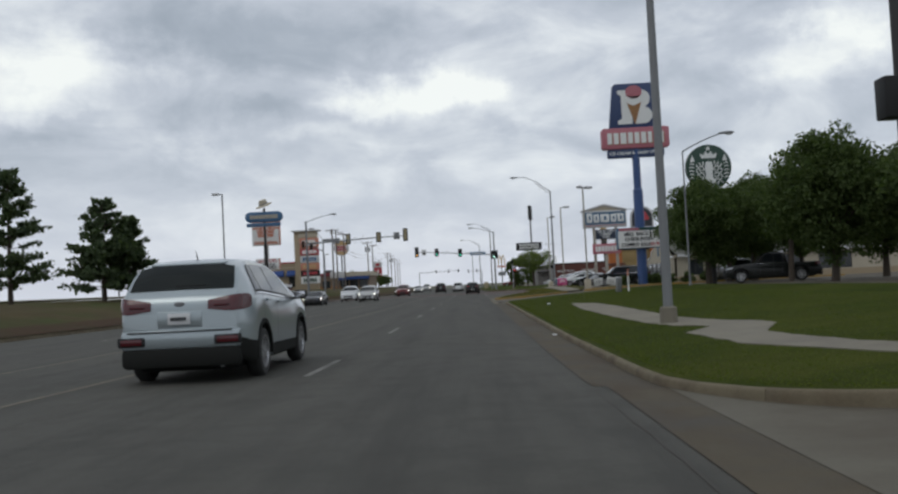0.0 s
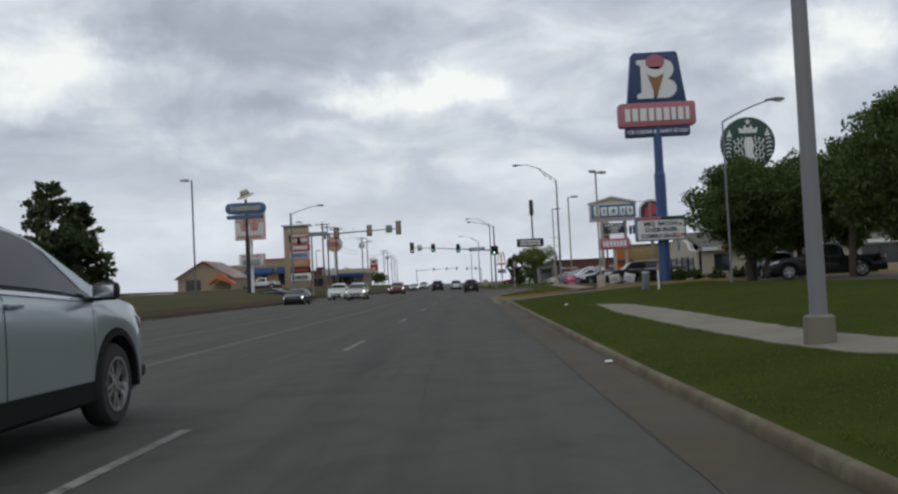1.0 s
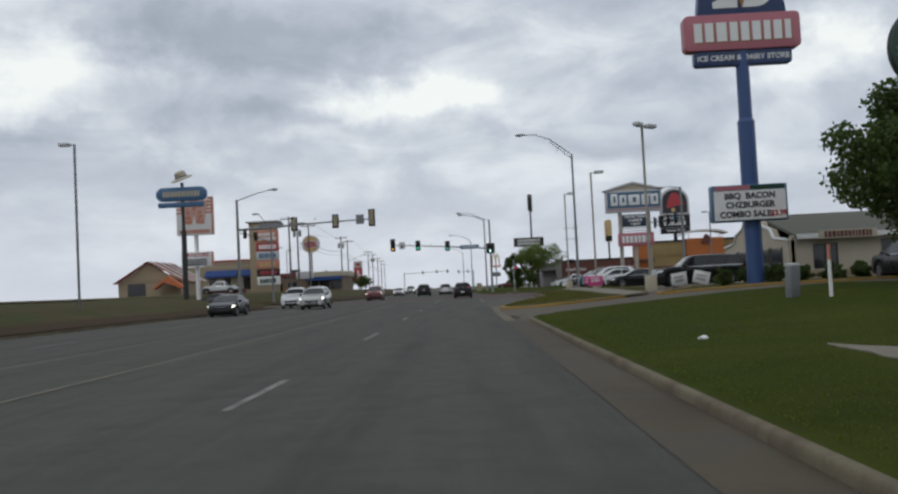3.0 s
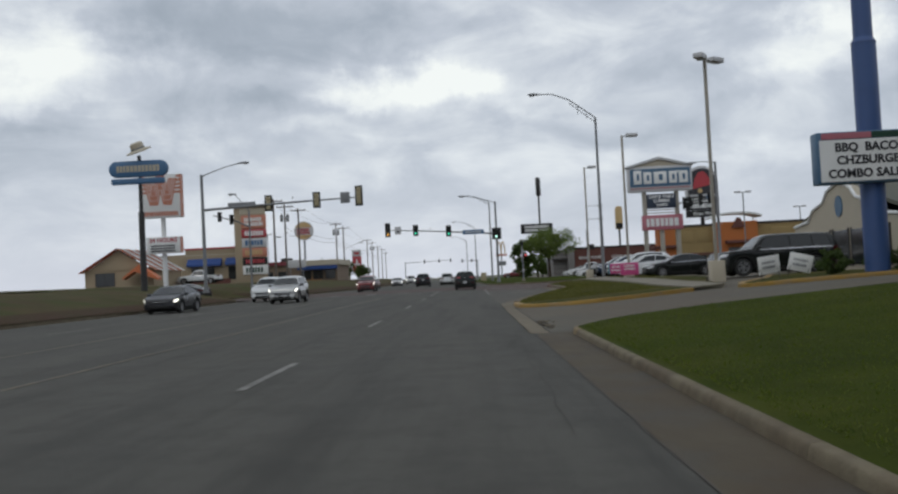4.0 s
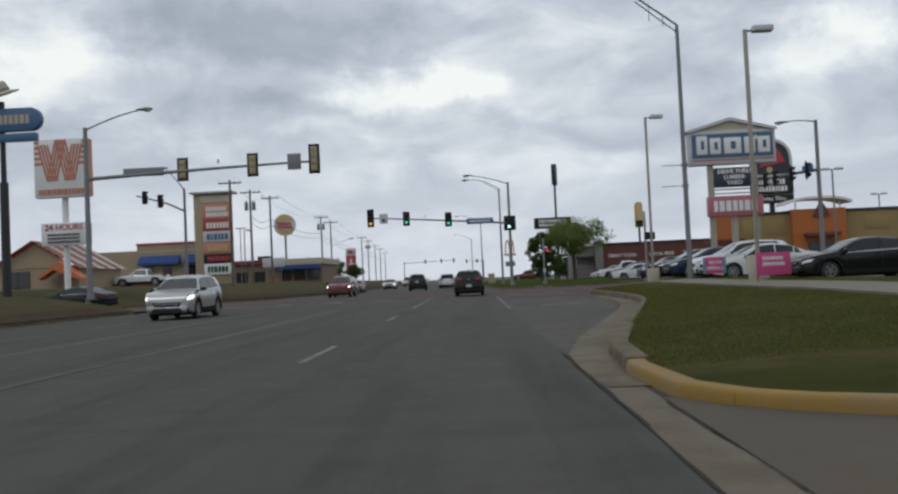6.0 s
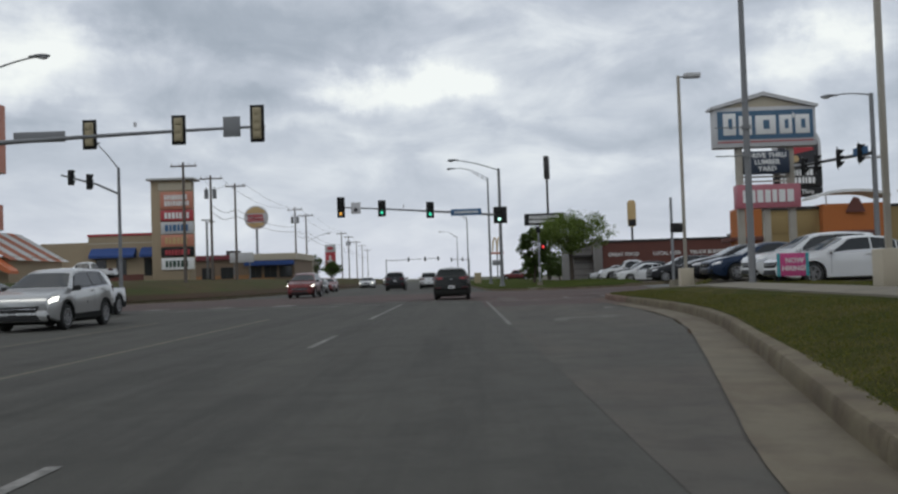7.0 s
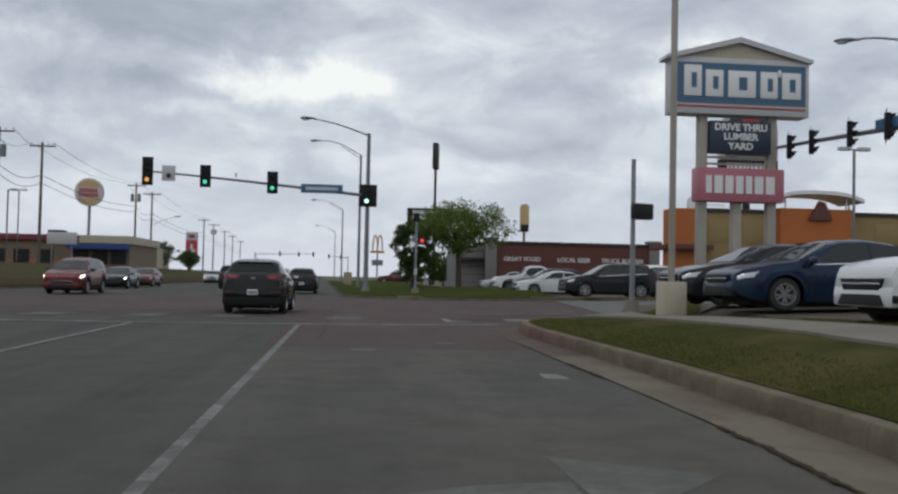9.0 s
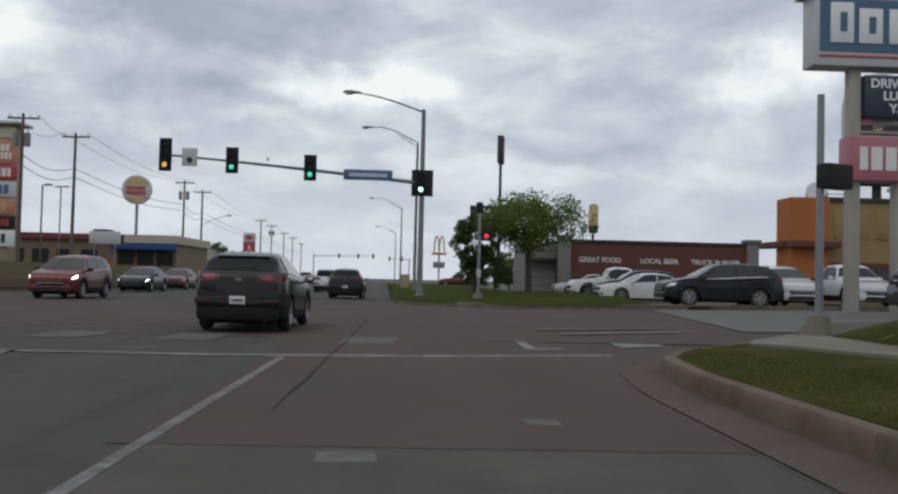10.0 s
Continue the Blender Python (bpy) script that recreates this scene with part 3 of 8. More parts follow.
struct("road", strip(bm_new(), span(-60, 460, 4), lambda y: -19.6 if y < 150 else LEFT_FAR(y), lambda y: 13.0 if 84 < y < 160 else max(2.2, 0) if y < 160 else KERB_C(y) + 0.1, lambda x, y: road_z(y), 12), "asphalt", "worn grey asphalt five-lane road", "road")
struct("side_street", strip(bm_new(), span(129, 150.5, 2), lambda y: -140.0, lambda y: 120.0, lambda x, y: 0.004 + float(np.interp(x, (-140, -70, -22, 8, 20, 60), (1.2, 0.3, 0.0, 0.0, 0.22, 0.5))), 40), "red_asphalt", "reddish asphalt crossing street", "road")
struct("side_street_lane", strip(bm_new(), span(133.4, 150.4, 1), lambda y: 11.3 + (y - 133.4) * 0.12, lambda y: 120.0, lambda x, y: 0.03 + float(np.interp(x, (-140, -70, -22, 8, 20, 60), (1.2, 0.3, 0.0, 0.0, 0.22, 0.5))), 60), "street_grey", "pale grey side street surface", "road")
struct("turning_lane", strip(bm_new(), span(84, 117.3, 0.9), lambda y: min(1.17, KERB_B(y) - 0.75), lambda y: KERB_B(y) - 0.5, lambda x, y: road_z(y) + 0.004, 6), "old_asphalt", "pale worn asphalt of the turning lane", "road")
bm = bm_new()
strip(bm, span(117.3, 131.3, 1), lambda y: 0.9 - 0.25 * max(0.0, y - 126), lambda y: min(KERB_B(y), 9.0), lambda x, y: 0.007, 6)
strip(bm, span(131.3, 152, 2), lambda y: -19.4, lambda y: min(KERB_B(y), 9.0) if y < 135 else 9.0, lambda x, y: 0.007, 12)
struct("junction_surface", bm, "red_asphalt", "reddish worn asphalt of the junction", "road")
struct("parking_lot", strip(bm_new(), span(-60, 56, 4) + span(57, 84, 0.9) + span(86, 128.9, 2), lambda y: 12.5 if y < 61 else 1.6 if y < 79 else KERB_B(y) + 0.6, lambda y: 90.0, lambda x, y: road_z(y) + rise(x) + lift(y) - (0.5 if y > 86 and x < 10.9 else 0.0) - (0.013 if x < 2.3 else 0.0) - (0.08 * min(1.0, max(0.0, (64.2 - y) / 0.9)) if y > 57 and x < 9 else 0.0), 60), "lot", "pale grey paved car park and driveway", "pavement")
struct("far_parking_lot", strip(bm_new(), span(150.6, 300, 4), lambda y: KERB_C(y) + 0.3, lambda y: 110.0, lambda x, y: 0.02 + float(np.interp(x, (2, 10, 30, 60), (0.02, 0.15, 0.5, 0.7))), 20), "lot", "pale grey paved car park beside the brick building", "pavement")


def verge_z(x, y):
    return road_z(y) + rise(x) + 0.1


def apron_z(x, y):
    return road_z(y) + 0.012 + rise(x) * min(1.0, max(0.0, (x - 2.2) / 6.0))


struct("driveway_near", strip(bm_new(), span(-9.8, 10.6, 0.6), lambda y: 2.15, lambda y: 15.2, apron_z, 16), "apron", "stained concrete driveway apron beside the road", "pavement")
struct("verge_behind", strip(bm_new(), span(-60, -9.7, 2.0), lambda y: 2.1, lambda y: 14.6, lambda x, y: verge_z(x, y) - 0.02 * (x < 2.2), 16), "grass", "mown green roadside grass", "grass")

struct("verge", strip(bm_new(), span(6.06, 7.5, 0.12) + span(7.65, 11.7, 0.25) + span(12, 63, 1.0) + span(63.3, 67.85, 0.13), lambda y: KERB_A(y) + 0.1, lambda y: 14.62, lambda x, y: verge_z(x, y) - 0.012 * (x - KERB_A(y) < 0.14), 24), "grass", "mown green roadside grass", "grass")
def island_z(x, y):
    dip = float(np.interp(y, (113, 124), (1.0, 0.26)))
    k = dip + (1 - dip) * min(1.0, max(0.0, (x - 11.0) / 1.6)) * (1.0 if y < 128 else 0.3)
    return road_z(y) + float(np.interp(y, (84, 92), (0.15, 0.23))) + (rise(min(x, 11.2)) - 0.02 + lift(y)) * k * min(1.0, max(0.0, (x - KERB_B(y)) / 1.7) if y > 83 else 1.0)


struct("verge_island", strip(bm_new(), span(76.06, 77.2, 0.06) + span(77.3, 79, 0.12) + span(79.3, 123, 0.35) + span(123.2, 131.4, 0.2), lambda y: min(KERB_B(y) + 0.19, B_RIGHT(y) - 0.005), B_RIGHT, lambda x, y: island_z(x, y) - 0.015, 16), "island_grass", "mown green grass island beside the turning lane", "grass")
def corner_z(x, y):
    return 0.17 + float(np.interp(x, (2, 10, 30), (0.0, 0.3, 0.5))) * min(1.0, max(0.0, (y - 151.5) / 8)) + float(np.interp(x, (8, 20), (0.0, 0.2)))


struct("verge_corner", strip(bm_new(), span(150.2, 156, 0.3) + span(157, 300, 3), KERB_C, lambda y: max(KERB_C(y) + 0.2, 16.0 if y < 152 else 14.0 if y < 175 else 10.0), corner_z, 12), "grass", "green grass on the far street corner", "grass")
struct("bank_near", strip(bm_new(), span(-60, 127, 2), lambda y: -140.0, lambda y: -19.5 - max(0, y - 122) ** 2 * 0.35, lambda x, y: road_z(y) + rise_left(x) - (0.0 if x < -19.6 else 0.02), 60), "dry_grass", "brownish grass bank beside the oncoming lanes", "grass")
struct("bank_foot", strip(bm_new(), span(-60, 121, 2), lambda y: -21.6, lambda y: -19.55, lambda x, y: road_z(y) + rise_left(x) + 0.03, 3), "mulch", "reddish-brown bare strip at the foot of the bank", "ground")
struct("bank_foot_far", strip(bm_new(), span(146, 158, 1) + span(160, 300, 3), lambda y: FAR_EDGE(y) - 2.3, lambda y: FAR_EDGE(y) - 0.1, lambda x, y: rise_left(x - FAR_EDGE(y) - 19.5) * 1.15 + 0.03, 3), "mulch", "reddish-brown bare strip at the foot of the far bank", "ground")
struct("bank_far", strip(bm_new(), span(140, 158, 1) + span(160, 460, 3), lambda y: -140.0, FAR_EDGE, lambda x, y: rise_left(x - FAR_EDGE(y) - 19.5) * 1.15, 60), "dry_grass", "brown and green grass bank past the junction", "grass")


PARLOUR_EDGE = fn(((75.2, 9.5), (75.5, 9.0), (76.2, 8.9), (77.5, 9.3), (80, 10.9), (83.5, 12.2)))
struct("verge_parlour", strip(bm_new(), span(75.2, 83.5, 0.3), PARLOUR_EDGE, lambda y: 30.0, lambda x, y: verge_z(x, y), 12), "island_grass", "patchy grass island round the blue pylon", "grass")


def kerb_run(bm, pts, w=0.2, top=0.15, zf=None):
    """A kerb along plan points (x, y), its back on the right of the run."""
    sec = ((0.0, -0.25), (0.0, 0.01), (0.008, top * 0.5), (0.016, top * 0.8), (0.034, top * 0.95), (0.065, top), (w, top), (w, -0.25))
    rows = []
    for i, (x, y) in enumerate(pts):
        a, b = pts[max(i - 1, 0)], pts[min(i + 1, len(pts) - 1)]
        t = Vector((b[0] - a[0], b[1] - a[1])).normalized()
        nx, ny = t.y, -t.x
        rows.append([bm.verts.new((x + nx * u, y + ny * u, zf(x, y) + h)) for u, h in sec])
    for r, s in zip(rows, rows[1:]):
        for i in range(len(sec) - 1):
            bm.faces.new((r[i], s[i], s[i + 1], r[i + 1]))
    bm.faces.new(rows[0]), bm.faces.new(rows[-1][::-1])
    bmesh.ops.recalc_face_normals(bm, faces=bm.faces)
    return bm


def kerb_lengths(name, pts, material, label, zf, w=0.2, top=0.15, each=3.05):
    """A kerb cast in lengths, each a part, with narrow open joints."""
    T = thing(name, label, "kerb", kind="structure")
    P = np.array(pts)
    d = np.concatenate([[0.0], np.cumsum(np.hypot(*np.diff(P, axis=0).T))])
    n = max(1, round(d[-1] / each))
    for k in range(n):
        a, c = d[-1] * k / n + 0.004, d[-1] * (k + 1) / n - 0.004
        at = [a] + [float(v) for v in d if a + 0.03 < v < c - 0.03] + [c]
        b = kerb_run(bm_new(), [(float(np.interp(v, d, P[:, 0])), float(np.interp(v, d, P[:, 1]))) for v in at], w, top, zf)
        part("kerb_stone", b, material, T)
    return T


kz = lambda x, y: road_z(y) + max(0.0, rise(x) - 0.02)
struct("kerb_behind", kerb_run(bm_new(), [(2.1, y) for y in span(-60, -9.7, 2)], zf=kz, w=0.17, top=0.11), "kerb", "stained concrete kerb along the verge", "kerb", True)
kerb_lengths("kerb_near", [(KERB_A(y), y) for y in span(6.06, 7.5, 0.08) + span(7.65, 11.7, 0.25) + span(12, 63, 1.0)], "kerb", "stained concrete kerb along the verge", kz, w=0.17, top=0.11)
kerb_lengths("kerb_drive", [(KERB_A(y), y) for y in span(63.02, 67.85, 0.13)], "worn_yellow", "kerb with worn yellow paint round the driveway corner", kz, w=0.2, top=0.11)
kerb_lengths("kerb_yellow", [(B_RIGHT(y), y) for y in span(76.8, 76.06, 0.06)] + [(KERB_B(y), y) for y in span(76.06, 81, 0.1)], "yellow_kerb", "yellow-painted kerb at the driveway mouth", kz, w=0.22)
kerb_lengths("kerb_island", [(B_RIGHT(y), y) for y in span(112, 79.2, 0.45)], "kerb", "low concrete kerb between car park and grass island", kz, w=0.22, top=0.12)
kerb_lengths("kerb_parlour", [(x, 75.15) for x in span(30, 9.7, 1.0)] + [(PARLOUR_EDGE(y), y) for y in span(75.2, 83.5, 0.25)], "yellow_kerb", "yellow-painted kerb round the pylon island", kz, w=0.25)
kerb_lengths("kerb_turn", [(KERB_B(y), y) for y in span(81, 117, 0.5)], "kerb", "stained concrete kerb curving along the turning lane", lambda x, y: road_z(y) + float(np.interp(y, (84, 92), (0.0, 0.06))), w=0.28, top=0.17)
kerb_lengths("kerb_nose", [(KERB_B(y), y) for y in span(117, 123, 0.5) + span(123.2, 131.4, 0.2)], "red_kerb", "red-stained concrete kerb round the island corner", lambda x, y: road_z(y) + 0.06, w=0.28, top=0.17)
b = bm_new()
for x0 in span(12.2, 60, 2.4):
    z = 0.02 + float(np.interp(x0, (2, 10, 30, 60), (0.02, 0.15, 0.5, 0.7)))
    box(b, (x0 + 1.2, 150.55, z - 0.16), (2.39, 0.22, 0.56), bevel=0.02)
struct("kerb_lot", b, "kerb", "concrete kerb at the edge of the far car park", "kerb")
struct("kerb_corner", kerb_run(bm_new(), [(KERB_C(y), y) for y in span(150.25, 156, 0.3) + span(157, 300, 3)], zf=lambda x, y: 0.02 + float(np.interp(x, (8, 20), (0.0, 0.2)))), "kerb", "concrete kerb round the far corner", "kerb", True)
struct("kerb_left", kerb_run(bm_new(), [(-19.5 - max(0, y - 122) ** 2 * 0.35, y) for y in span(127, -60, 2)], zf=lambda x, y: road_z(y)), "kerb", "concrete kerb beside the oncoming lanes", "kerb", True)
struct("kerb_left_far", kerb_run(bm_new(), [(FAR_EDGE(y), y) for y in span(400, 160, 2) + span(158, 140, 1)], zf=lambda x, y: road_z(y)), "kerb", "concrete kerb past the junction", "kerb", True)
gut = lambda w0, w1, ys, K, zz=0.006: strip(bm_new(), ys, lambda y: K(y) - w0, lambda y: K(y) - w1, lambda x, y: road_z(y) + zz, 2)
struct("gutter_near", gut(0.72, -0.1, span(10.4, 64, 1), KERB_A), "gutter", "reddish-stained concrete gutter", "gutter")
struct("gutter_apron", strip(bm_new(), span(-9.6, 10.4, 1), lambda y: 1.52, lambda y: 2.2, lambda x, y: road_z(y) + 0.008, 2), "gutter", "concrete gutter across the first driveway mouth", "gutter")
struct("gutter_mouth", strip(bm_new(), span(64, 80.5, 1), lambda y: 1.17, lambda y: 1.58, lambda x, y: road_z(y) + 0.008, 2), "turn_gutter", "grey concrete gutter across the driveway mouth", "gutter")
struct("gutter_turn", strip(bm_new(), span(79.5, 116, 0.5), lambda y: KERB_B(y) - float(np.interp(y, (79.5, 87), (0.42, 0.7))), lambda y: KERB_B(y) + 0.1, lambda x, y: road_z(y) + 0.016, 2), "turn_gutter", "pale stained concrete gutter of the turning lane", "gutter")
struct("gutter_nose", strip(bm_new(), span(116, 131, 0.3), lambda y: KERB_B(y) - float(np.interp(y, (116, 121, 125, 131), (0.68, 0.62, 0.5, 0.2))), lambda y: KERB_B(y) + 0.1, lambda x, y: road_z(y) + 0.018, 2), "red_gutter", "red-stained concrete gutter round the island corner", "gutter")


def slab(name, ys, xl, xr, label, zz=0.03, z=verge_z):
    b = strip(bm_new(), ys, xl, xr, lambda x, y: z(x, y) + zz, 6)
    rim = [e for e in b.edges if e.is_boundary]
    for e in rim:
        a, c = e.verts
        b.faces.new((a, c, b.verts.new(c.co - Vector((0, 0, 0.2))), b.verts.new(a.co - Vector((0, 0, 0.2)))))
    bmesh.ops.remove_doubles(b, verts=b.verts[:], dist=0.001)
    bmesh.ops.recalc_face_normals(b, faces=b.faces)
    struct(name, b, "concrete", label, "sidewalk")


PATH_L = fn(((6.6, 5.7), (10.3, 4.75), (11.9, 4.38), (13.2, 4.02), (17.0, 3.99), (17.4, 4.25), (18.2, 4.75), (19.0, 4.65), (19.6, 4.35), (22, 4.12), (27, 4.02), (36, 4.08), (44, 4.55)))
PATH_R = fn(((6.6, 6.6), (10.3, 5.5), (11.9, 5.2), (13.6, 5.02), (15.3, 5.0), (16.2, 5.35), (17.3, 5.8), (18.2, 5.85), (20, 5.45), (22.8, 5.15), (27, 5.2), (35, 5.35), (41, 5.3), (44, 4.6)))
ragged = lambda f, k: lambda y: f(y) + 0.07 * noise.noise((y * 1.3, k, 0.0)) + 0.04 * noise.noise((y * 4.1, k, 5.0))
slab("pavement_1", span(6.6, 13, 0.4) + span(13.2, 24, 0.2) + span(24.25, 44, 0.25), ragged(PATH_L, 1.0), ragged(PATH_R, 7.0), "pale concrete footpath ending in the grass", 0.014)
slab("pavement_2", span(77.1, 122, 1) + span(122.4, 129.2, 0.4), fn(((77.1, 7.65), (84, 7.7), (104, 8.1), (119, 8.5), (122.6, 8.35), (125, 8.3), (126.5, 8.95), (128, 9.95), (129.2, 10.8))), fn(((77.1, 8.7), (81.5, 9.05), (84, 9.1), (104, 9.5), (119, 9.9), (126, 10.05), (129.2, 10.95))), "pale concrete footpath along the grass island", 0.03, island_z)
slab("pavement_3", span(151.8, 156, 1), fn(((151.8, 5.2), (156, 4.6))), fn(((151.8, 6.4), (156, 6.2))), "pale concrete kerb ramp on the far corner", 0.19, lambda x, y: 0.0)


def line(name, x0, x1, y0, y1, mt="paint_white", label="worn white lane line", zz=0.006):
    w = strip(bm_new(), span(y0, y1, 3), lambda y: x0, lambda y: x1, lambda x, y: road_z(y) + zz + 0.005 * (y > 117.0), 1)
    return struct(name, w, mt, label, "road marking")


for y0 in span(-14.1, 98.3, 14.15):
    line("lane_line", -2.86, -2.74, y0, y0 + 3.5, label="worn white dashed lane line")
    line("lane_line", -14.05, -13.93, y0 + 5, y0 + 8.5, label="worn white dashed lane line")
line("lane_line", -2.87, -2.75, 109.5, 124.7, label="worn white solid lane line")
line("lane_line", 1.09, 1.2, 104.0, 124.4, "paint_worn", "badly worn white line of the turning lane")
for xx in (-6.45, -10.1):
    line("centre_line", xx, xx + 0.11, -40, 112, "paint_faint", "faded yellow centre turning lane line")
for y0 in span(172, 380, 14):
    line("lane_line", -4.2 - (y0 - 172) * 0.02, -4.08 - (y0 - 172) * 0.02, y0, y0 + 3.5, label="worn white dashed lane line")
def mark(name, pts, mt="paint_white", label="worn white road marking", zz=0.006):
    b = bm_new()
    b.faces.new([b.verts.new((x, y, road_z(y) + zz + 0.005 * (y > 117.0))) for x, y in pts])
    return struct(name, b, mt, label, "road marking")


for a, c in zip(span(-19.0, 6.4, 3.2), span(-19.0, 6.4, 3.2)[1:]):
    f = lambda x: 124.45 + max(0.0, x - 1.2) * 0.27
    mark("crosswalk_line", [(a, f(a)), (c, f(c)), (c, f(c) + 0.33), (a, f(a) + 0.33)], label="worn white crosswalk line")
for a, c in ((-10.0, -5.2), (-4.6, -0.5)):
    mark("crosswalk_line", [(a, 130.7), (c, 130.7), (c, 130.98), (a, 130.98)], "paint_ghost", "nearly worn off crosswalk line")
for xx in (-16.2, -12.8, -9.6, -6.6, -3.9, -1.6, 1.7):
    mark("crosswalk_bar", [(xx, 127.5), (xx + 1.0, 127.6), (xx + 1.1, 129.4), (xx + 0.1, 129.5)], "paint_ghost" if xx > -7 else "paint_white", "worn white crosswalk bar")
mark("crosswalk_bar", [(6.93, 127.7), (7.95, 128.4), (8.05, 130.7), (7.08, 130.5)], zz=0.016, label="worn white crosswalk bar")
mark("crosswalk_bar", [(5.08, 126.95), (5.82, 127.25), (5.82, 127.55), (5.3, 127.4), (5.3, 129.4), (5.12, 129.5)], label="half worn white crosswalk bar")
mark("crosswalk_line", [(6.4, 131.2), (10.15, 133.4), (10.15, 133.75), (6.4, 131.55)], zz=0.05, label="worn white crosswalk line across the side street")
mark("crosswalk_line", [(6.06, 132.9), (9.58, 134.6), (9.58, 134.95), (6.06, 133.25)], "paint_ghost", zz=0.05, label="worn white crosswalk line across the side street")
mark("lane_mark", [(2.42, 116.75), (2.82, 116.8), (2.8, 117.15), (2.4, 117.1)], "paint_ghost", "small worn mark in the turning lane")
mark("lane_mark", [(4.02, 118.45), (4.32, 118.4), (4.3, 118.75), (4.0, 118.8)], "paint_ghost", "small worn mark in the turning lane")
mark("lane_mark", [(4.78, 112.75), (5.1, 112.7), (5.06, 113.25), (4.82, 113.3)], "paint_worn", "small white mark in the turning lane")
# turn arrow: shaft and head bending to the side
mark("turn_arrow", [(2.33, 105.0), (2.67, 105.0), (2.72, 105.7), (2.88, 106.05), (3.2, 106.3), (3.66, 106.42), (3.68, 106.95), (3.05, 106.85), (2.66, 106.65), (2.43, 106.25)], "paint_ghost", "faded white right-turn arrow shaft")
mark("turn_arrow", [(3.7, 107.75), (3.72, 106.0), (4.7, 107.1)], "paint_ghost", "faded white right-turn arrow head")


def joint(name, pts, w=0.035, mt="crack", zz=0.008):
    lab = "dark brown dirt gathered along the gutter edge" if mt == "mulch" else "thin dark crack in the pavement"
    b = bm_new()
    vs = []
    for i, (x, y) in enumerate(pts):
        a, c = pts[max(i - 1, 0)], pts[min(i + 1, len(pts) - 1)]
        t = Vector((c[0] - a[0], c[1] - a[1])).normalized()
        k = w * random.uniform(0.35, 1.0)
        vs.append([b.verts.new((x + sg * -t.y * k / 2, y + sg * t.x * k / 2, road_z(y) + zz + 0.012 * (y > 117.0 or x > KERB_B(y) - 1.0))) for sg in (-1, 1)])
    for r, q in zip(vs, vs[1:]):
        b.faces.new((r[0], r[1], q[1], q[0]))
    return struct(name, b, mt, lab, "dirt" if mt == "mulch" else "crack")


def wander(x0, y0, x1, y1, amp, n):
    out, o = [], 0.0
    for i in range(n + 1):
        o = o * 0.7 + random.uniform(-amp, amp)
        out.append((x0 + (x1 - x0) * i / n + (o if abs(y1 - y0) > abs(x1 - x0) else 0), y0 + (y1 - y0) * i / n + (o if abs(y1 - y0) <= abs(x1 - x0) else 0)))
    return out


random.seed(5)
joint("crack", [(1.17 + random.uniform(-0.012, 0.012), y) for y in span(64, 84, 0.7)], 0.05)
joint("crack", [(KERB_A(max(y, 11.6)) - 0.73 + random.uniform(-0.015, 0.015) + 0.02 * (y < 11.6), y) for y in span(-8, 63.5, 0.5)], 0.014, "seam")
joint("crack", [(KERB_B(y) - 0.71 + random.uniform(-0.02, 0.02), y) for y in span(87.5, 118, 0.5)], 0.012, "seam")
for y0, y1 in ((98.6, 100.0), (101.5, 103.6), (105.0, 109.0), (112.8, 114.6)):
    joint("gutter_debris", [(KERB_B(y) - 0.73 + random.uniform(-0.02, 0.02), y) for y in span(y0, y1, 0.06)], 0.07, "mulch", 0.011)
joint("crack", wander(1.84, 119.0, 1.82, 142.0, 0.03, 40), 0.03)
joint("crack", wander(1.58, 64, 1.58, 78.3, 0.012, 20), 0.05)
joint("crack", wander(-2.6, 74, 1.2, 74.3, 0.04, 30), 0.02)
joint("crack", wander(-6.3, 40, -6.4, 90, 0.015, 60), 0.025)

for x0, y0, x1, y1, am, wd in ((-1.1, 9.0, 1.2, 9.4, 0.03, 0.02), (-0.6, 18, -0.9, 31, 0.03, 0.016), (-2.5, 35.5, 1.1, 35.2, 0.04, 0.018), (0.75, 52, 0.9, 66, 0.03, 0.018), (0.5, 60, 0.9, 63, 0.03, 0.03),
                               (-5.9, 27, -2.9, 27.3, 0.04, 0.018), (-2.3, 96, 3.8, 97.2, 0.05, 0.02), (-6.0, 108, 1.0, 108.6, 0.05, 0.02), (-9.8, 64, -3.0, 64.5, 0.05, 0.018)):
    joint("crack", wander(x0, y0, x1, y1, am, 26), wd * 0.5)
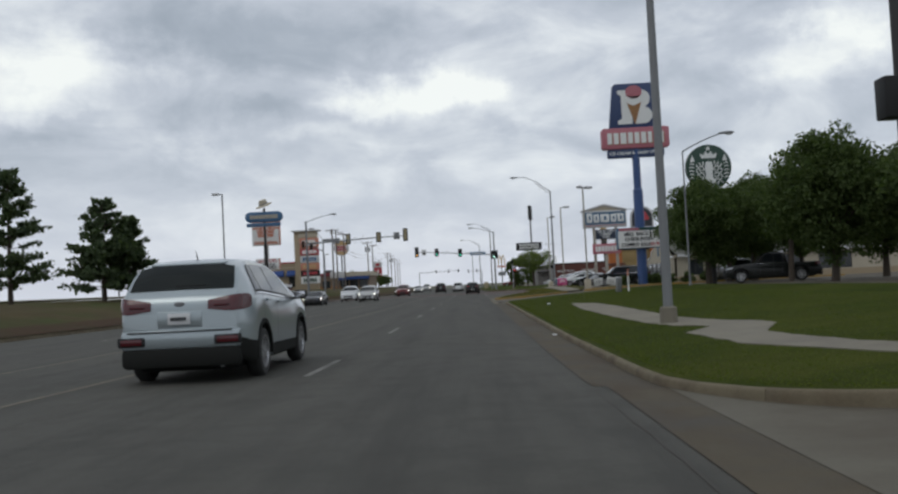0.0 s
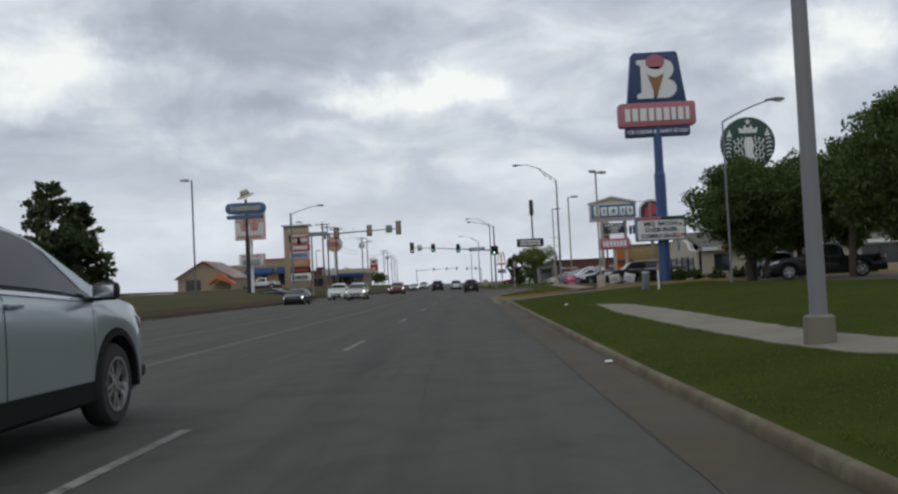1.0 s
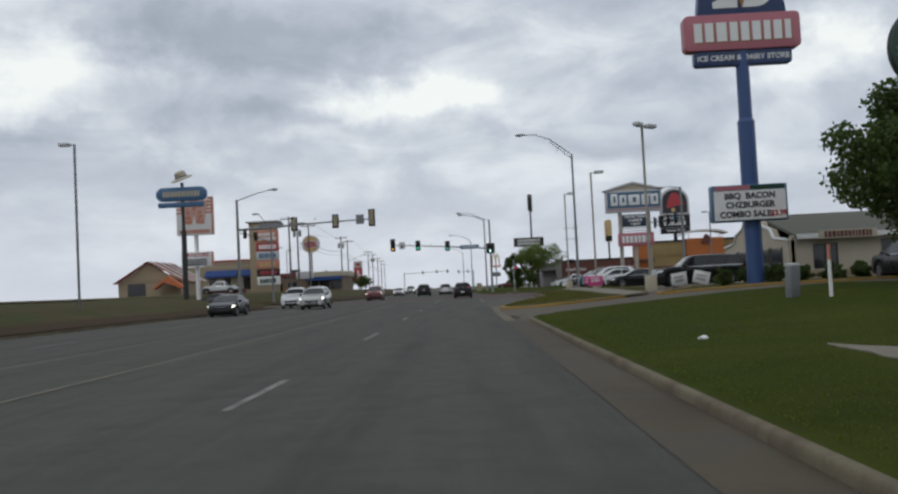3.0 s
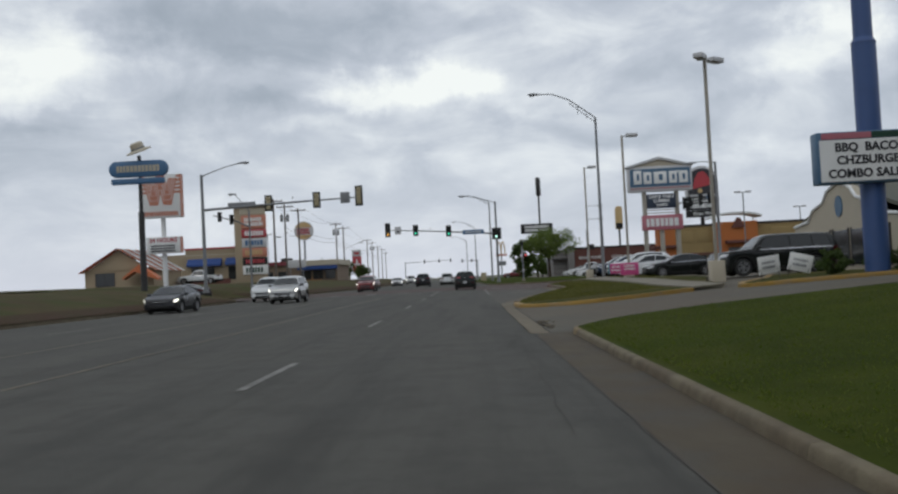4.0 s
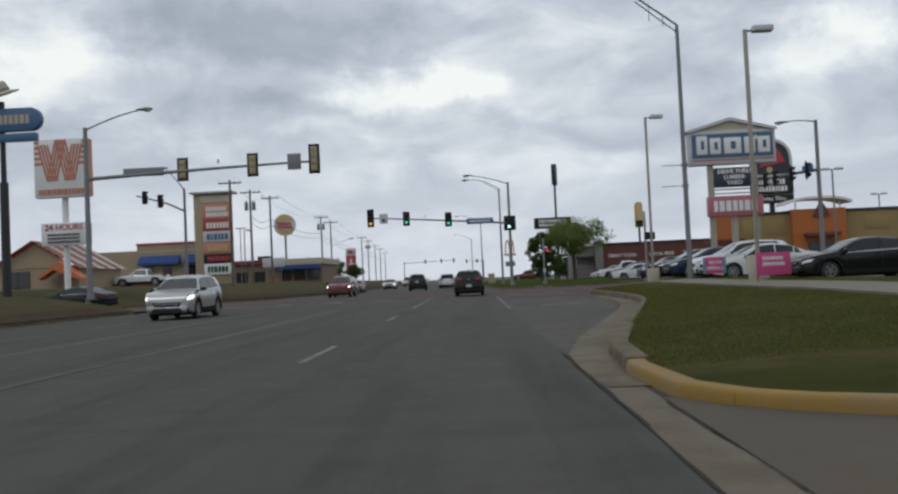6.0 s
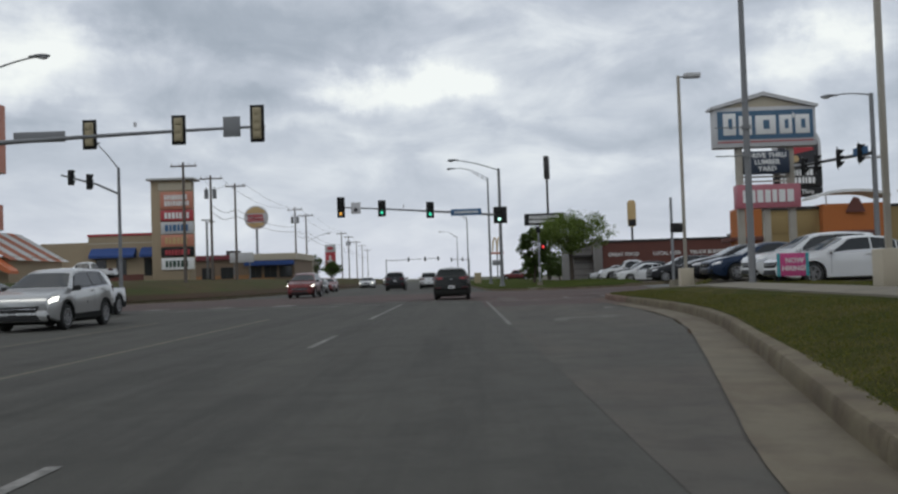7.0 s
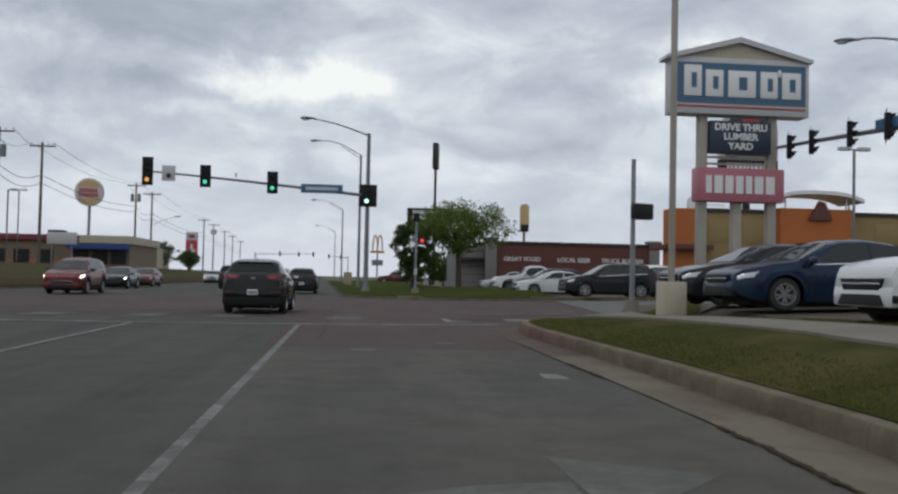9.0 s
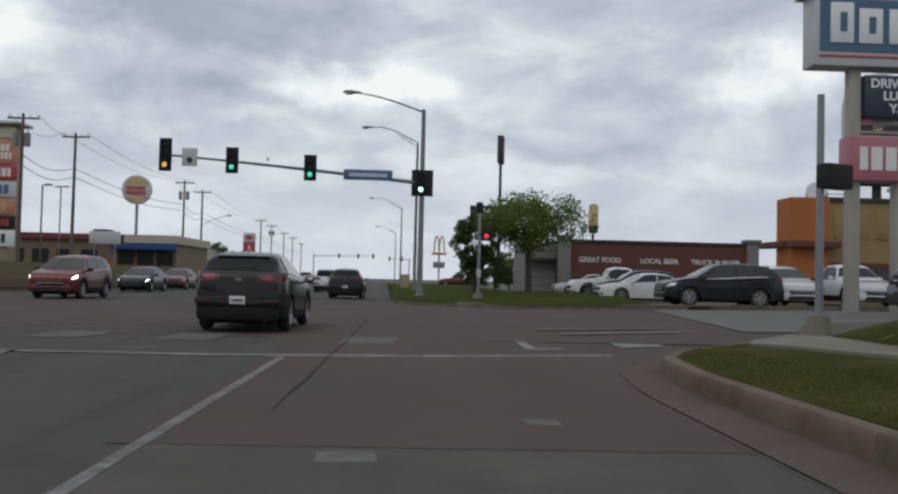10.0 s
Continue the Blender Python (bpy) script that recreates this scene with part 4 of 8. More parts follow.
# broken edge of the driveway gutter: sunken dark hole with loose rubble
T = thing("pothole", "broken dark pothole with loose rubble along the driveway gutter", "pothole", (1.74, 66.9, road_z(66.9)), kind="structure")
b = bm_new()
rim = []
for k in range(26):
    a = k * math.tau / 26
    q = random.uniform(0.7, 1.15)
    rim.append(b.verts.new((0.13 * q * math.cos(a) + 0.03 * math.sin(7 * a), 1.65 * q ** 0.4 * math.sin(a), 0.016)))
b.faces.new(rim)
part("hole", b, "crack", T, "dark broken surface", smooth=False)
for k in range(46):
    b = bm_new()
    bmesh.ops.create_icosphere(b, subdivisions=1, radius=random.uniform(0.015, 0.05))
    for v in b.verts:
        v.co = Vector((v.co.x * random.uniform(0.7, 1.3), v.co.y * random.uniform(0.7, 1.3), v.co.z * random.uniform(0.4, 0.8)))
    b.transform(Matrix.Translation((random.gauss(0, 0.09), random.uniform(-1.6, 1.6), 0.025)))
    part("rubble", b, ("lot", "gutter", "turn_gutter")[k % 3], T, smooth=False)


# ---- vehicles ----
PAINT = {}


def paint(name, col, metal=0.5, rough=0.28):
    if name not in PAINT:
        PAINT[name] = mat(name, col, rough, metal, vary=0.06, scale=1.0, grain=0.03, gscale=300, coat=0.8 if sum(col) > 0.2 else 0.22, spec=0.5 if sum(col) > 0.2 else 0.3)
    return PAINT[name]


SHAPES = {
    # top line, belt line as (share of length from the tail, metres), length, width, wheels from the tail, tyre radius
    "suv": dict(tuck=0.34, L=4.76, W=1.9, wheels=(0.99, 3.79), R=0.36, clear=0.26,
                top=((0, 1.06), (0.004, 1.15), (0.012, 1.22), (0.03, 1.31), (0.07, 1.53), (0.1, 1.66), (0.14, 1.72), (0.2, 1.755), (0.38, 1.77), (0.52, 1.735), (0.6, 1.63), (0.76, 1.17), (0.84, 1.11), (0.95, 1.02), (0.985, 0.94), (1, 0.8)),
                belt=((0, 1.0), (0.004, 1.09), (0.012, 1.15), (0.03, 1.19), (0.2, 1.22), (0.5, 1.14), (0.76, 1.07), (0.95, 0.94), (0.985, 0.88), (1, 0.74)), pillars=(0.15, 0.225, 0.4, 0.59), ws=(0.6, 0.755), rw=(0.031, 0.1)),
    "hatch": dict(tuck=0.42, L=4.44, W=1.86, wheels=(0.93, 3.57), R=0.35, clear=0.24,
                  top=((0, 0.99), (0.004, 1.11), (0.012, 1.17), (0.03, 1.22), (0.07, 1.36), (0.1, 1.48), (0.13, 1.56), (0.2, 1.61), (0.36, 1.64), (0.5, 1.61), (0.57, 1.53), (0.74, 1.08), (0.84, 1.02), (0.95, 0.93), (0.985, 0.86), (1, 0.74)),
                  belt=((0, 0.93), (0.004, 1.03), (0.012, 1.08), (0.03, 1.11), (0.2, 1.13), (0.5, 1.04), (0.74, 0.98), (0.95, 0.86), (0.985, 0.8), (1, 0.68)), pillars=(0.15, 0.24, 0.4, 0.57), ws=(0.57, 0.735), rw=(0.034, 0.108)),
    "sedan": dict(L=4.7, W=1.8, wheels=(1.0, 3.72), R=0.325, clear=0.18,
                  top=((0, 0.84), (0.03, 0.98), (0.14, 1.05), (0.3, 1.38), (0.42, 1.45), (0.52, 1.43), (0.58, 1.36), (0.74, 0.98), (0.84, 0.92), (0.96, 0.8), (0.988, 0.74), (1, 0.66)),
                  belt=((0, 0.8), (0.03, 0.94), (0.3, 0.97), (0.5, 0.94), (0.74, 0.9), (0.96, 0.74), (0.988, 0.68), (1, 0.6)), pillars=(0.19, 0.26, 0.42, 0.56), ws=(0.575, 0.735), rw=(0.15, 0.29)),
    "wagon": dict(L=5.1, W=1.95, wheels=(1.05, 4.05), R=0.37, clear=0.2,
                  top=((0, 0.95), (0.02, 1.1), (0.05, 1.6), (0.1, 1.68), (0.38, 1.72), (0.56, 1.7), (0.62, 1.62), (0.72, 1.12), (0.84, 1.08), (0.965, 1.0), (1, 0.75)),
                  belt=((0, 0.9), (0.02, 1.05), (0.2, 1.07), (0.5, 1.06), (0.72, 1.06), (0.965, 0.95), (1, 0.7)), pillars=(0.07, 0.23, 0.41, 0.62), ws=(0.625, 0.715), rw=(0.022, 0.05)),
    "pickup": dict(L=5.6, W=1.98, wheels=(1.15, 4.65), R=0.38, clear=0.3,
                   top=((0, 0.98), (0.01, 1.12), (0.34, 1.12), (0.345, 1.14), (0.37, 1.72), (0.42, 1.82), (0.54, 1.83), (0.6, 1.75), (0.69, 1.2), (0.8, 1.15), (0.97, 1.04), (1, 0.8)),
                   belt=((0, 0.95), (0.01, 1.08), (0.34, 1.09), (0.5, 1.12), (0.69, 1.12), (0.97, 0.98), (1, 0.75)), pillars=(0.375, 0.4, 0.49, 0.605), ws=(0.605, 0.685), rw=(0.346, 0.368)),
}


def vehicle(shape, body_mat, label, category, at, rz, lit_front=False, lit_tail=False, scale=1.08, plate=True, trim="black", group="", badge=True):
    """rz turns the nose, which points along +y at 0. The origin lies on the ground under the middle."""
    S = SHAPES[shape]
    L, W, R, cl = S["L"], S["W"], S["R"], S["clear"]
    car = thing(shape if shape != "hatch" else "compact_suv", label, category, at, rz, group)
    car.scale = (scale, scale, scale)
    topf, beltf = fn(S["top"]), fn(S["belt"])
    wheels = S["wheels"]
    arch = R * 1.2

    def plan(f):
        e = min(f, 1 - f) * L
        return W / 2 * (1 - 0.17 * max(0.0, 1 - e / 0.6) ** 2)

    def ring(f):
        """Half section at f: x, z from the sill up to the middle of the roof."""
        s, w = f * L, plan(f)
        zt, zb = topf(f), beltf(f)
        lo = cl + 0.16 * max(0.0, 1 - min(f, 1 - f) * L / 0.5) ** 2
        for yw in wheels:
            d = abs(s - yw)
            if d < arch:
                lo = max(lo, R + math.sqrt(arch * arch - d * d))
        lo = min(lo, zb - 0.18)
        up = zt - zb
        wr = w * (0.97 - S.get("tuck", 0.30) * min(1.0, up / 0.65))
        mid = lo + (zb - lo) * 0.55
        return [(w * 0.93, lo - 0.005), (w * 0.985, lo + 0.03), (w, mid), (w * 0.985, zb - 0.06), (w * 0.955, zb), (wr + (w * 0.955 - wr) * 0.12, zb + up * 0.86), (wr * 0.9, zt - up * 0.045), (wr * 0.55, zt - 0.004), (0.0, zt)]

    def P(f, k, side):
        r = ring(f)
        i = min(int(k), len(r) - 2)
        a, b = r[i], r[i + 1]
        u = k - i
        return Vector((side * (a[0] + (b[0] - a[0]) * u), f * L - L / 2, a[1] + (b[1] - a[1]) * u))

    fs = sorted(set([0.0, 0.008, 0.02, 0.035, 0.98, 0.992, 1.0] + [i / 56 for i in range(57)] + [p[0] for p in S["top"]] + [(yw + dx * arch) / L for yw in wheels for dx in (-1, -0.98, -0.9, -0.7, -0.45, 0, 0.45, 0.7, 0.9, 0.98, 1)]))
    bm = bm_new()
    rows = []
    for f in fs:
        r = ring(f)
        pts = [(-x, z) for x, z in r] + [(x, z) for x, z in reversed(r[:-1])]
        rows.append([bm.verts.new((x, f * L - L / 2, z)) for x, z in pts])
    for a, b in zip(rows, rows[1:]):
        for i in range(len(a) - 1):
            bm.faces.new((a[i], b[i], b[i + 1], a[i + 1]))
    bm.faces.new(rows[0]), bm.faces.new(rows[-1][::-1])
    bmesh.ops.recalc_face_normals(bm, faces=bm.faces)
    body = part("body", bm, body_mat, car)

    def patch(name, f0, f1, k0, k1, side, material, parent, off=0.006, nf=8, nk=4, label="", f0t=None, f1t=None):
        """A pane lying on the body: the ends may slant from f0, f1 at the bottom to f0t, f1t at the top."""
        f0t, f1t = f0 if f0t is None else f0t, f1 if f1t is None else f1t
        b = bm_new()
        g = []
        for j in range(nk + 1):
            v = j / nk
            a0, a1 = f0 + (f0t - f0) * v, f1 + (f1t - f1) * v
            g.append([P(a0 + (a1 - a0) * i / nf, k0 + (k1 - k0) * v, side) for i in range(nf + 1)])
        _patch_mesh(b, g, off)
        return part(name, b, material, parent, label)

    def across(name, f0, f1, kmax, w0, w1, material, parent, off=0.006, n=10, label=""):
        """A pane across the middle, from f0 at the bottom to f1, reaching out to share w0, w1 of the half width."""
        b = bm_new()
        g = []
        for j in range(7):
            f = f0 + (f1 - f0) * j / 6
            w = w0 + (w1 - w0) * j / 6
            row = []
            for i in range(n + 1):
                u = (2 * i / n - 1) * w
                r = ring(f)
                xs = [p[0] for p in reversed(r[5:])]
                zs = [p[1] for p in reversed(r[5:])]
                x = abs(u) * xs[-1]
                row.append(Vector((math.copysign(x, u), f * L - L / 2, float(np.interp(x, xs, zs)))))
            g.append(row)
        _patch_mesh(b, g, off, out=Vector((0, 0, 1)))
        return part(name, b, material, parent, label)

    def _patch_mesh(b, g, off, out=None):
        vs = [[b.verts.new(p) for p in row] for row in g]
        for r, s in zip(vs, vs[1:]):
            for i in range(len(r) - 1):
                b.faces.new((r[i], r[i + 1], s[i + 1], s[i]))
        b.normal_update()
        c = sum((v.co for v in b.verts), Vector()) / len(b.verts)
        n = sum((f.normal for f in b.faces), Vector())
        o = out or Vector((c.x, 0, 0.2))
        if n.dot(o) < 0:
            bmesh.ops.reverse_faces(b, faces=b.faces)
            b.normal_update()
        for v in b.verts:
            v.co += v.normal * off

    # glass
    pl = S["pillars"]
    for side in (-1, 1):
        patch("window_surround", pl[0] - 0.012, S["ws"][1] - 0.02, 4.0, 5.1, side, trim, car, 0.004, 20, 3, f0t=pl[0] + 0.03, f1t=S["ws"][0] - 0.01)
        cuts = [(pl[0], pl[1] - 0.01, 0.035, 0.0), (pl[1], pl[2] - 0.01, 0.0, 0.0), (pl[2], S["ws"][1] - 0.045, 0.0, -(S["ws"][1] - S["ws"][0]) * 0.85)]
        for a, b, sa, sb in cuts:
            if b - a > 0.03:
                patch("side_window", a, b, 4.12, 4.95, side, "car_glass", car, 0.009, 8, 3, f0t=a + sa, f1t=b + sb)
        # handles, mirror, lamps
        for f in ((pl[1] + pl[2]) / 2 - 0.05, pl[2] + 0.02):
            if shape == "pickup" and f < 0.42:
                continue
            p = P(f, 3.0, side)
            b = box(bm_new(), (p.x + side * 0.02, p.y, p.z - 0.02), (0.035, 0.2, 0.035), bevel=0.01)
            part("door_handle", b, body_mat, car)
        p = P(S["ws"][1] - 0.05, 4.1, side)
        b = bm_new()
        box(b, (p.x + side * 0.14, p.y, p.z + 0.06), (0.22, 0.12, 0.15), bevel=0.045)
        box(b, (p.x + side * 0.03, p.y + 0.01, p.z + 0.0), (0.12, 0.05, 0.04), bevel=0.01)
        mir = part("wing_mirror", b, body_mat if shape != "suv" else "black", car)
        b = box(bm_new(), (p.x + side * 0.14, p.y - 0.062, p.z + 0.06), (0.17, 0.006, 0.1), bevel=0.002)
        part("mirror_glass", b, "chrome", mir)
        patch("head_lamp", 0.925, 0.988, 2.7, 3.55, side, "head_lit" if lit_front else "head", car, 0.012, 8, 3, f0t=0.9)
        for yw in wheels:
            tyre_at(car, side, W, yw - L / 2, R)
            b = bm_new()
            n = 22
            ring0 = []
            for q in range(n + 1):
                a = -0.12 + (math.pi + 0.24) * q / n
                ring0.append([(side * (W / 2 * 0.985 + dx), yw - L / 2 + rr * math.cos(a), R + rr * math.sin(a)) for rr, dx in ((arch * 0.985, -0.05), (arch * 0.985, 0.022), (arch * 1.13, 0.016), (arch * 1.15, -0.02))])
            vs = [[b.verts.new(c) for c in r] for r in ring0]
            for r, s in zip(vs, vs[1:]):
                for i in range(3):
                    b.faces.new((r[i], r[i + 1], s[i + 1], s[i]))
            bmesh.ops.recalc_face_normals(b, faces=b.faces)
            part("wheel_arch", b, "cladding" if trim == "black" else body_mat, car)
        if trim == "black":
            w0, w1 = (wheels[0] + arch * 1.12) / L, (wheels[1] - arch * 1.12) / L
            patch("sill_cladding", w0, w1, 0.0, 1.35, side, "cladding", car, 0.012, 16, 3)
            patch("corner_cladding", 0.004, (wheels[0] - arch * 1.08) / L, 0.0, 1.55, side, "cladding", car, 0.012, 6, 3)
        patch("window_trim", pl[0] - 0.014, S["ws"][1] - 0.03, 3.92, 4.05, side, "chrome", car, 0.011, 20, 1)
        for f in (pl[1] - 0.012 if shape != "pickup" else pl[1], pl[2] - 0.006, S["ws"][1] - 0.06):
            patch("door_seam", f, f + 0.0022, 1.2, 3.95, side, "ink", car, 0.003, 1, 8)
    f0, f1 = S["rw"]
    across("rear_window", f0, f1, 0, 0.93 if shape == "suv" else 0.9, 0.93 if shape == "suv" else 0.9, "rear_glass", car, 0.01)
    across("windscreen", S["ws"][1] - 0.008, S["ws"][0] + 0.006, 0, 0.98, 0.9, "car_glass", car, 0.01)
    # tail: panel seam, lamps, bumper, plate
    zt = beltf(0.02)
    tl = "tail"
    zl = zt - 0.07 + (0.06 if shape == "hatch" else 0.0)
    tops = [p for p in S["top"] if p[0] <= 0.14]
    back = lambda z: float(np.interp(z, [p[1] for p in tops], [p[0] * L for p in tops]))
    for side in (-1, 1):
        b = bm_new()
        w = plan(0.0)
        path = [(w * u, -L / 2 - 0.012) for u in (0.5, 0.6, 0.72, 0.84, 0.93)] + [(w * 0.985, -L / 2 + 0.005)]
        path += [(plan(d / L) * 1.006, -L / 2 + d) for d in (0.05, 0.12, 0.2, 0.28, 0.34)]
        g = []
        for j in range(5):
            v = j / 4
            row = []
            for i, (x, y) in enumerate(path):
                u = i / (len(path) - 1)
                e = (0.55 + 0.45 * min(1.0, u / 0.35)) * (1.0 - 0.45 * max(0.0, (u - 0.7) / 0.3) ** 2)
                z = zl + 0.03 * u + (v - 0.5) * (0.22 if shape == 'suv' else 0.19) * e
                row.append(b.verts.new((side * x, y + back(z) * (1 - max(0.0, (u - 0.5) / 0.5)), z)))
            g.append(row)
        for r, q in zip(g, g[1:]):
            for i in range(len(path) - 1):
                b.faces.new((r[i], r[i + 1], q[i + 1], q[i]))
        bmesh.ops.recalc_face_normals(b, faces=b.faces)
        bmesh.ops.solidify(b, geom=b.faces[:], thickness=0.02)
        lamp = part("tail_lamp", b, tl, car)
        part("lamp_strip", box(bm_new(), (side * w * 0.74, -L / 2 - 0.02 + back(zl), zl - 0.005), (w * 0.26, 0.02, 0.04), bevel=0.004), "tail_lit" if lit_tail else "tail", lamp, "brighter strip in the lamp")
        part("rear_reflector", box(bm_new(), (side * W * 0.35, -L / 2 - 0.052, 0.62), (0.3, 0.03, 0.09 if shape == 'suv' else 0.055), bevel=0.012), "tail", car)
    b = box(bm_new(), (0, -L / 2 + 0.06, cl + 0.13), (W * 0.86, 0.26, 0.28), bevel=0.07)
    box(b, (0, 0, cl + 0.02), (W * 0.72, L * 0.86, 0.2), bevel=0.03)
    part("underbody", b, "cladding", car, "black plastic lower bumper and floor")
    part("bumper", box(bm_new(), (0, -L / 2 + 0.03, 0.64 if shape == "suv" else 0.58), (W * 0.87, 0.15, 0.27), bevel=0.06), body_mat, car)
    if trim == "black":
        for side in (-1, 1):
            part("reflector_recess", box(bm_new(), (side * W * 0.35, -L / 2 - 0.043, 0.62), (0.38, 0.03, 0.13), bevel=0.02), "black", car)
        part("exhaust_tip", rod(bm_new(), (W * 0.3, -L / 2 - 0.02, cl + 0.02), (W * 0.3, -L / 2 + 0.3, cl + 0.03), 0.04, 0.04, 12), "steel", car)
    part("front_bumper", box(bm_new(), (0, L / 2 - 0.04, 0.42), (W * 0.84, 0.16, 0.3), bevel=0.06), body_mat, car)
    mouth = part("front_grille", prism(bm_new(), [(-W * 0.3, 0.69), (W * 0.3, 0.69), (W * 0.25, 0.52), (-W * 0.25, 0.52)], 0.1, Matrix.Translation((0, L / 2 - 0.005, 0)), 0.01), "black", car)
    part("grille_bar", box(bm_new(), (0, L / 2 + 0.05, 0.615), (W * 0.54, 0.02, 0.025), bevel=0.006), "chrome", mouth)
    part("lower_grille", prism(bm_new(), [(-W * 0.27, 0.46), (W * 0.27, 0.46), (W * 0.33, 0.3), (-W * 0.33, 0.3)], 0.1, Matrix.Translation((0, L / 2 + 0.005, 0)), 0.01), "black", car)
    # dark bumper recesses, put in as solid black boxes without a lamp
    for side in (-1, 1):
        part("fog_lamp", box(bm_new(), (side * W * 0.385, L / 2 - 0.03, 0.4), (0.2, 0.1, 0.11), bevel=0.02), "black", car)
    if plate:
        pz = zt - 0.25 if shape == "suv" else 0.64
        pb = part("licence_plate", box(bm_new(), (0, -L / 2 - 0.035 - 0.03 * (shape != "suv"), pz), (0.31, 0.012, 0.155), bevel=0.003), "plate", car)
        bars(0.25, 0.07, Matrix.Translation((0, -L / 2 - 0.038 - 0.03 * (shape != "suv"), pz)), pb, "ink", 1, 3, name="plate_bar")
        if shape == "suv":
            part("plate_recess", box(bm_new(), (0, -L / 2 + 0.002, pz - 0.01), (0.62, 0.03, 0.22), bevel=0.012), body_mat, car)
    if badge:
        b = bm_new()
        bmesh.ops.create_uvsphere(b, u_segments=14, v_segments=8, radius=1.0, matrix=Matrix.Translation((0, -L / 2 - 0.004 + back(zt - 0.05), zt - 0.05)) @ Matrix.Diagonal((0.075, 0.014, 0.036, 1)))
        part("badge", b, "dull_steel", car, "plain oval chrome badge")
    if shape in ("suv", "hatch"):
        part("spoiler", box(bm_new(), (0, -L / 2 + L * 0.118, topf(0.118) + 0.004), (W * 0.56, 0.2, 0.035), bevel=0.014, rx=12), body_mat, car)
        part("rear_wiper", box(bm_new(), (0.12, -L / 2 - 0.015 + back(topf(f0) + 0.05), topf(f0) + 0.05), (0.42, 0.012, 0.02)), "black", car)
        part("hatch_seam", box(bm_new(), (0, -L / 2 - 0.035, zt - 0.42), (W * 0.76, 0.05, 0.014)), "black", car)
        part("aerial", rod(bm_new(), (0.0, -L / 2 + 0.95, topf(0.2) - 0.02), (0.0, -L / 2 + 0.85, topf(0.2) + 0.12), 0.012, 0.005, 8), "black", car)
    if shape == "pickup":
        # the open bed's shade, put in as a flat black sheet
        b = bm_new()
        box(b, (0, -L / 2 + L * 0.175, 1.126), (W * 0.78, L * 0.31, 0.012))
        part("bed_cover", b, "black", car, "flat black sheet standing for the shaded open load bed")
    return car


def tyre_at(car, side, W, y, R):
    wd = 0.215
    b = bm_new()
    prof = [(0.0, R * 0.64), (0.0, R * 0.9), (0.035, R * 0.985), (0.07, R), (wd - 0.07, R), (wd - 0.035, R * 0.985), (wd, R * 0.9), (wd, R * 0.6)]
    x0 = side * (W / 2 - 0.015)
    n = 28
    vs = []
    for q in range(n):
        a = q * math.tau / n
        vs.append([b.verts.new((x0 - side * d, y + r * math.cos(a), R + r * math.sin(a))) for d, r in prof])
    for q in range(n):
        r, s = vs[q], vs[(q + 1) % n]
        for i in range(len(prof) - 1):
            b.faces.new((r[i], r[i + 1], s[i + 1], s[i]))
    bmesh.ops.recalc_face_normals(b, faces=b.faces)
    wheel = part("wheel", b, "tyre", car)
    b = bm_new()
    rod(b, (x0 - side * 0.06, y, R), (x0 - side * 0.09, y, R), R * 0.64, seg=24)
    part("brake_disc", b, "dark_metal", wheel)
    b = bm_new()
    for q in range(10):
        a = q * math.tau / 10 + (0.1 if q % 2 else -0.1)
        ca, sa = math.cos(a), math.sin(a)
        m = Matrix.Translation((x0 - side * 0.03, y + R * 0.36 * ca, R + R * 0.36 * sa)) @ Matrix.Rotation(a, 4, "X") @ Matrix.Diagonal((0.03, R * 0.5, R * 0.1, 1))
        bmesh.ops.create_cube(b, size=1.0, matrix=m)
    rod(b, (x0 - side * 0.005, y, R), (x0 - side * 0.06, y, R), R * 0.14, seg=12)
    prof = [(0.0, R * 0.66), (0.0, R * 0.6), (0.05, R * 0.58), (0.05, R * 0.66)]
    vs = [[b.verts.new((x0 - side * (d - 0.004), y + r * math.cos(q * math.tau / n), R + r * math.sin(q * math.tau / n))) for d, r in prof] for q in range(n)]
    for q in range(n):
        for i in range(3):
            b.faces.new((vs[q][i], vs[q][i + 1], vs[(q + 1) % n][i + 1], vs[(q + 1) % n][i]))
    bmesh.ops.recalc_face_normals(b, faces=b.faces)
    part("rim", b, "rim", wheel)


silver = paint("silver_blue_paint", (0.34, 0.385, 0.4), 0.5, 0.3)
blackp = paint("black_paint", (0.009, 0.0105, 0.009), 0.1, 0.22)
darkp = paint("charcoal_paint", (0.02, 0.021, 0.024), 0.3)
whitep = paint("white_paint", (0.62, 0.63, 0.63), 0.0, 0.3)
bluep = paint("dark_blue_paint", (0.012, 0.025, 0.055), 0.4)
redp = paint("maroon_paint", (0.14, 0.03, 0.03), 0.4)
silv2 = paint("grey_silver_paint", (0.4, 0.4, 0.39), 0.7)

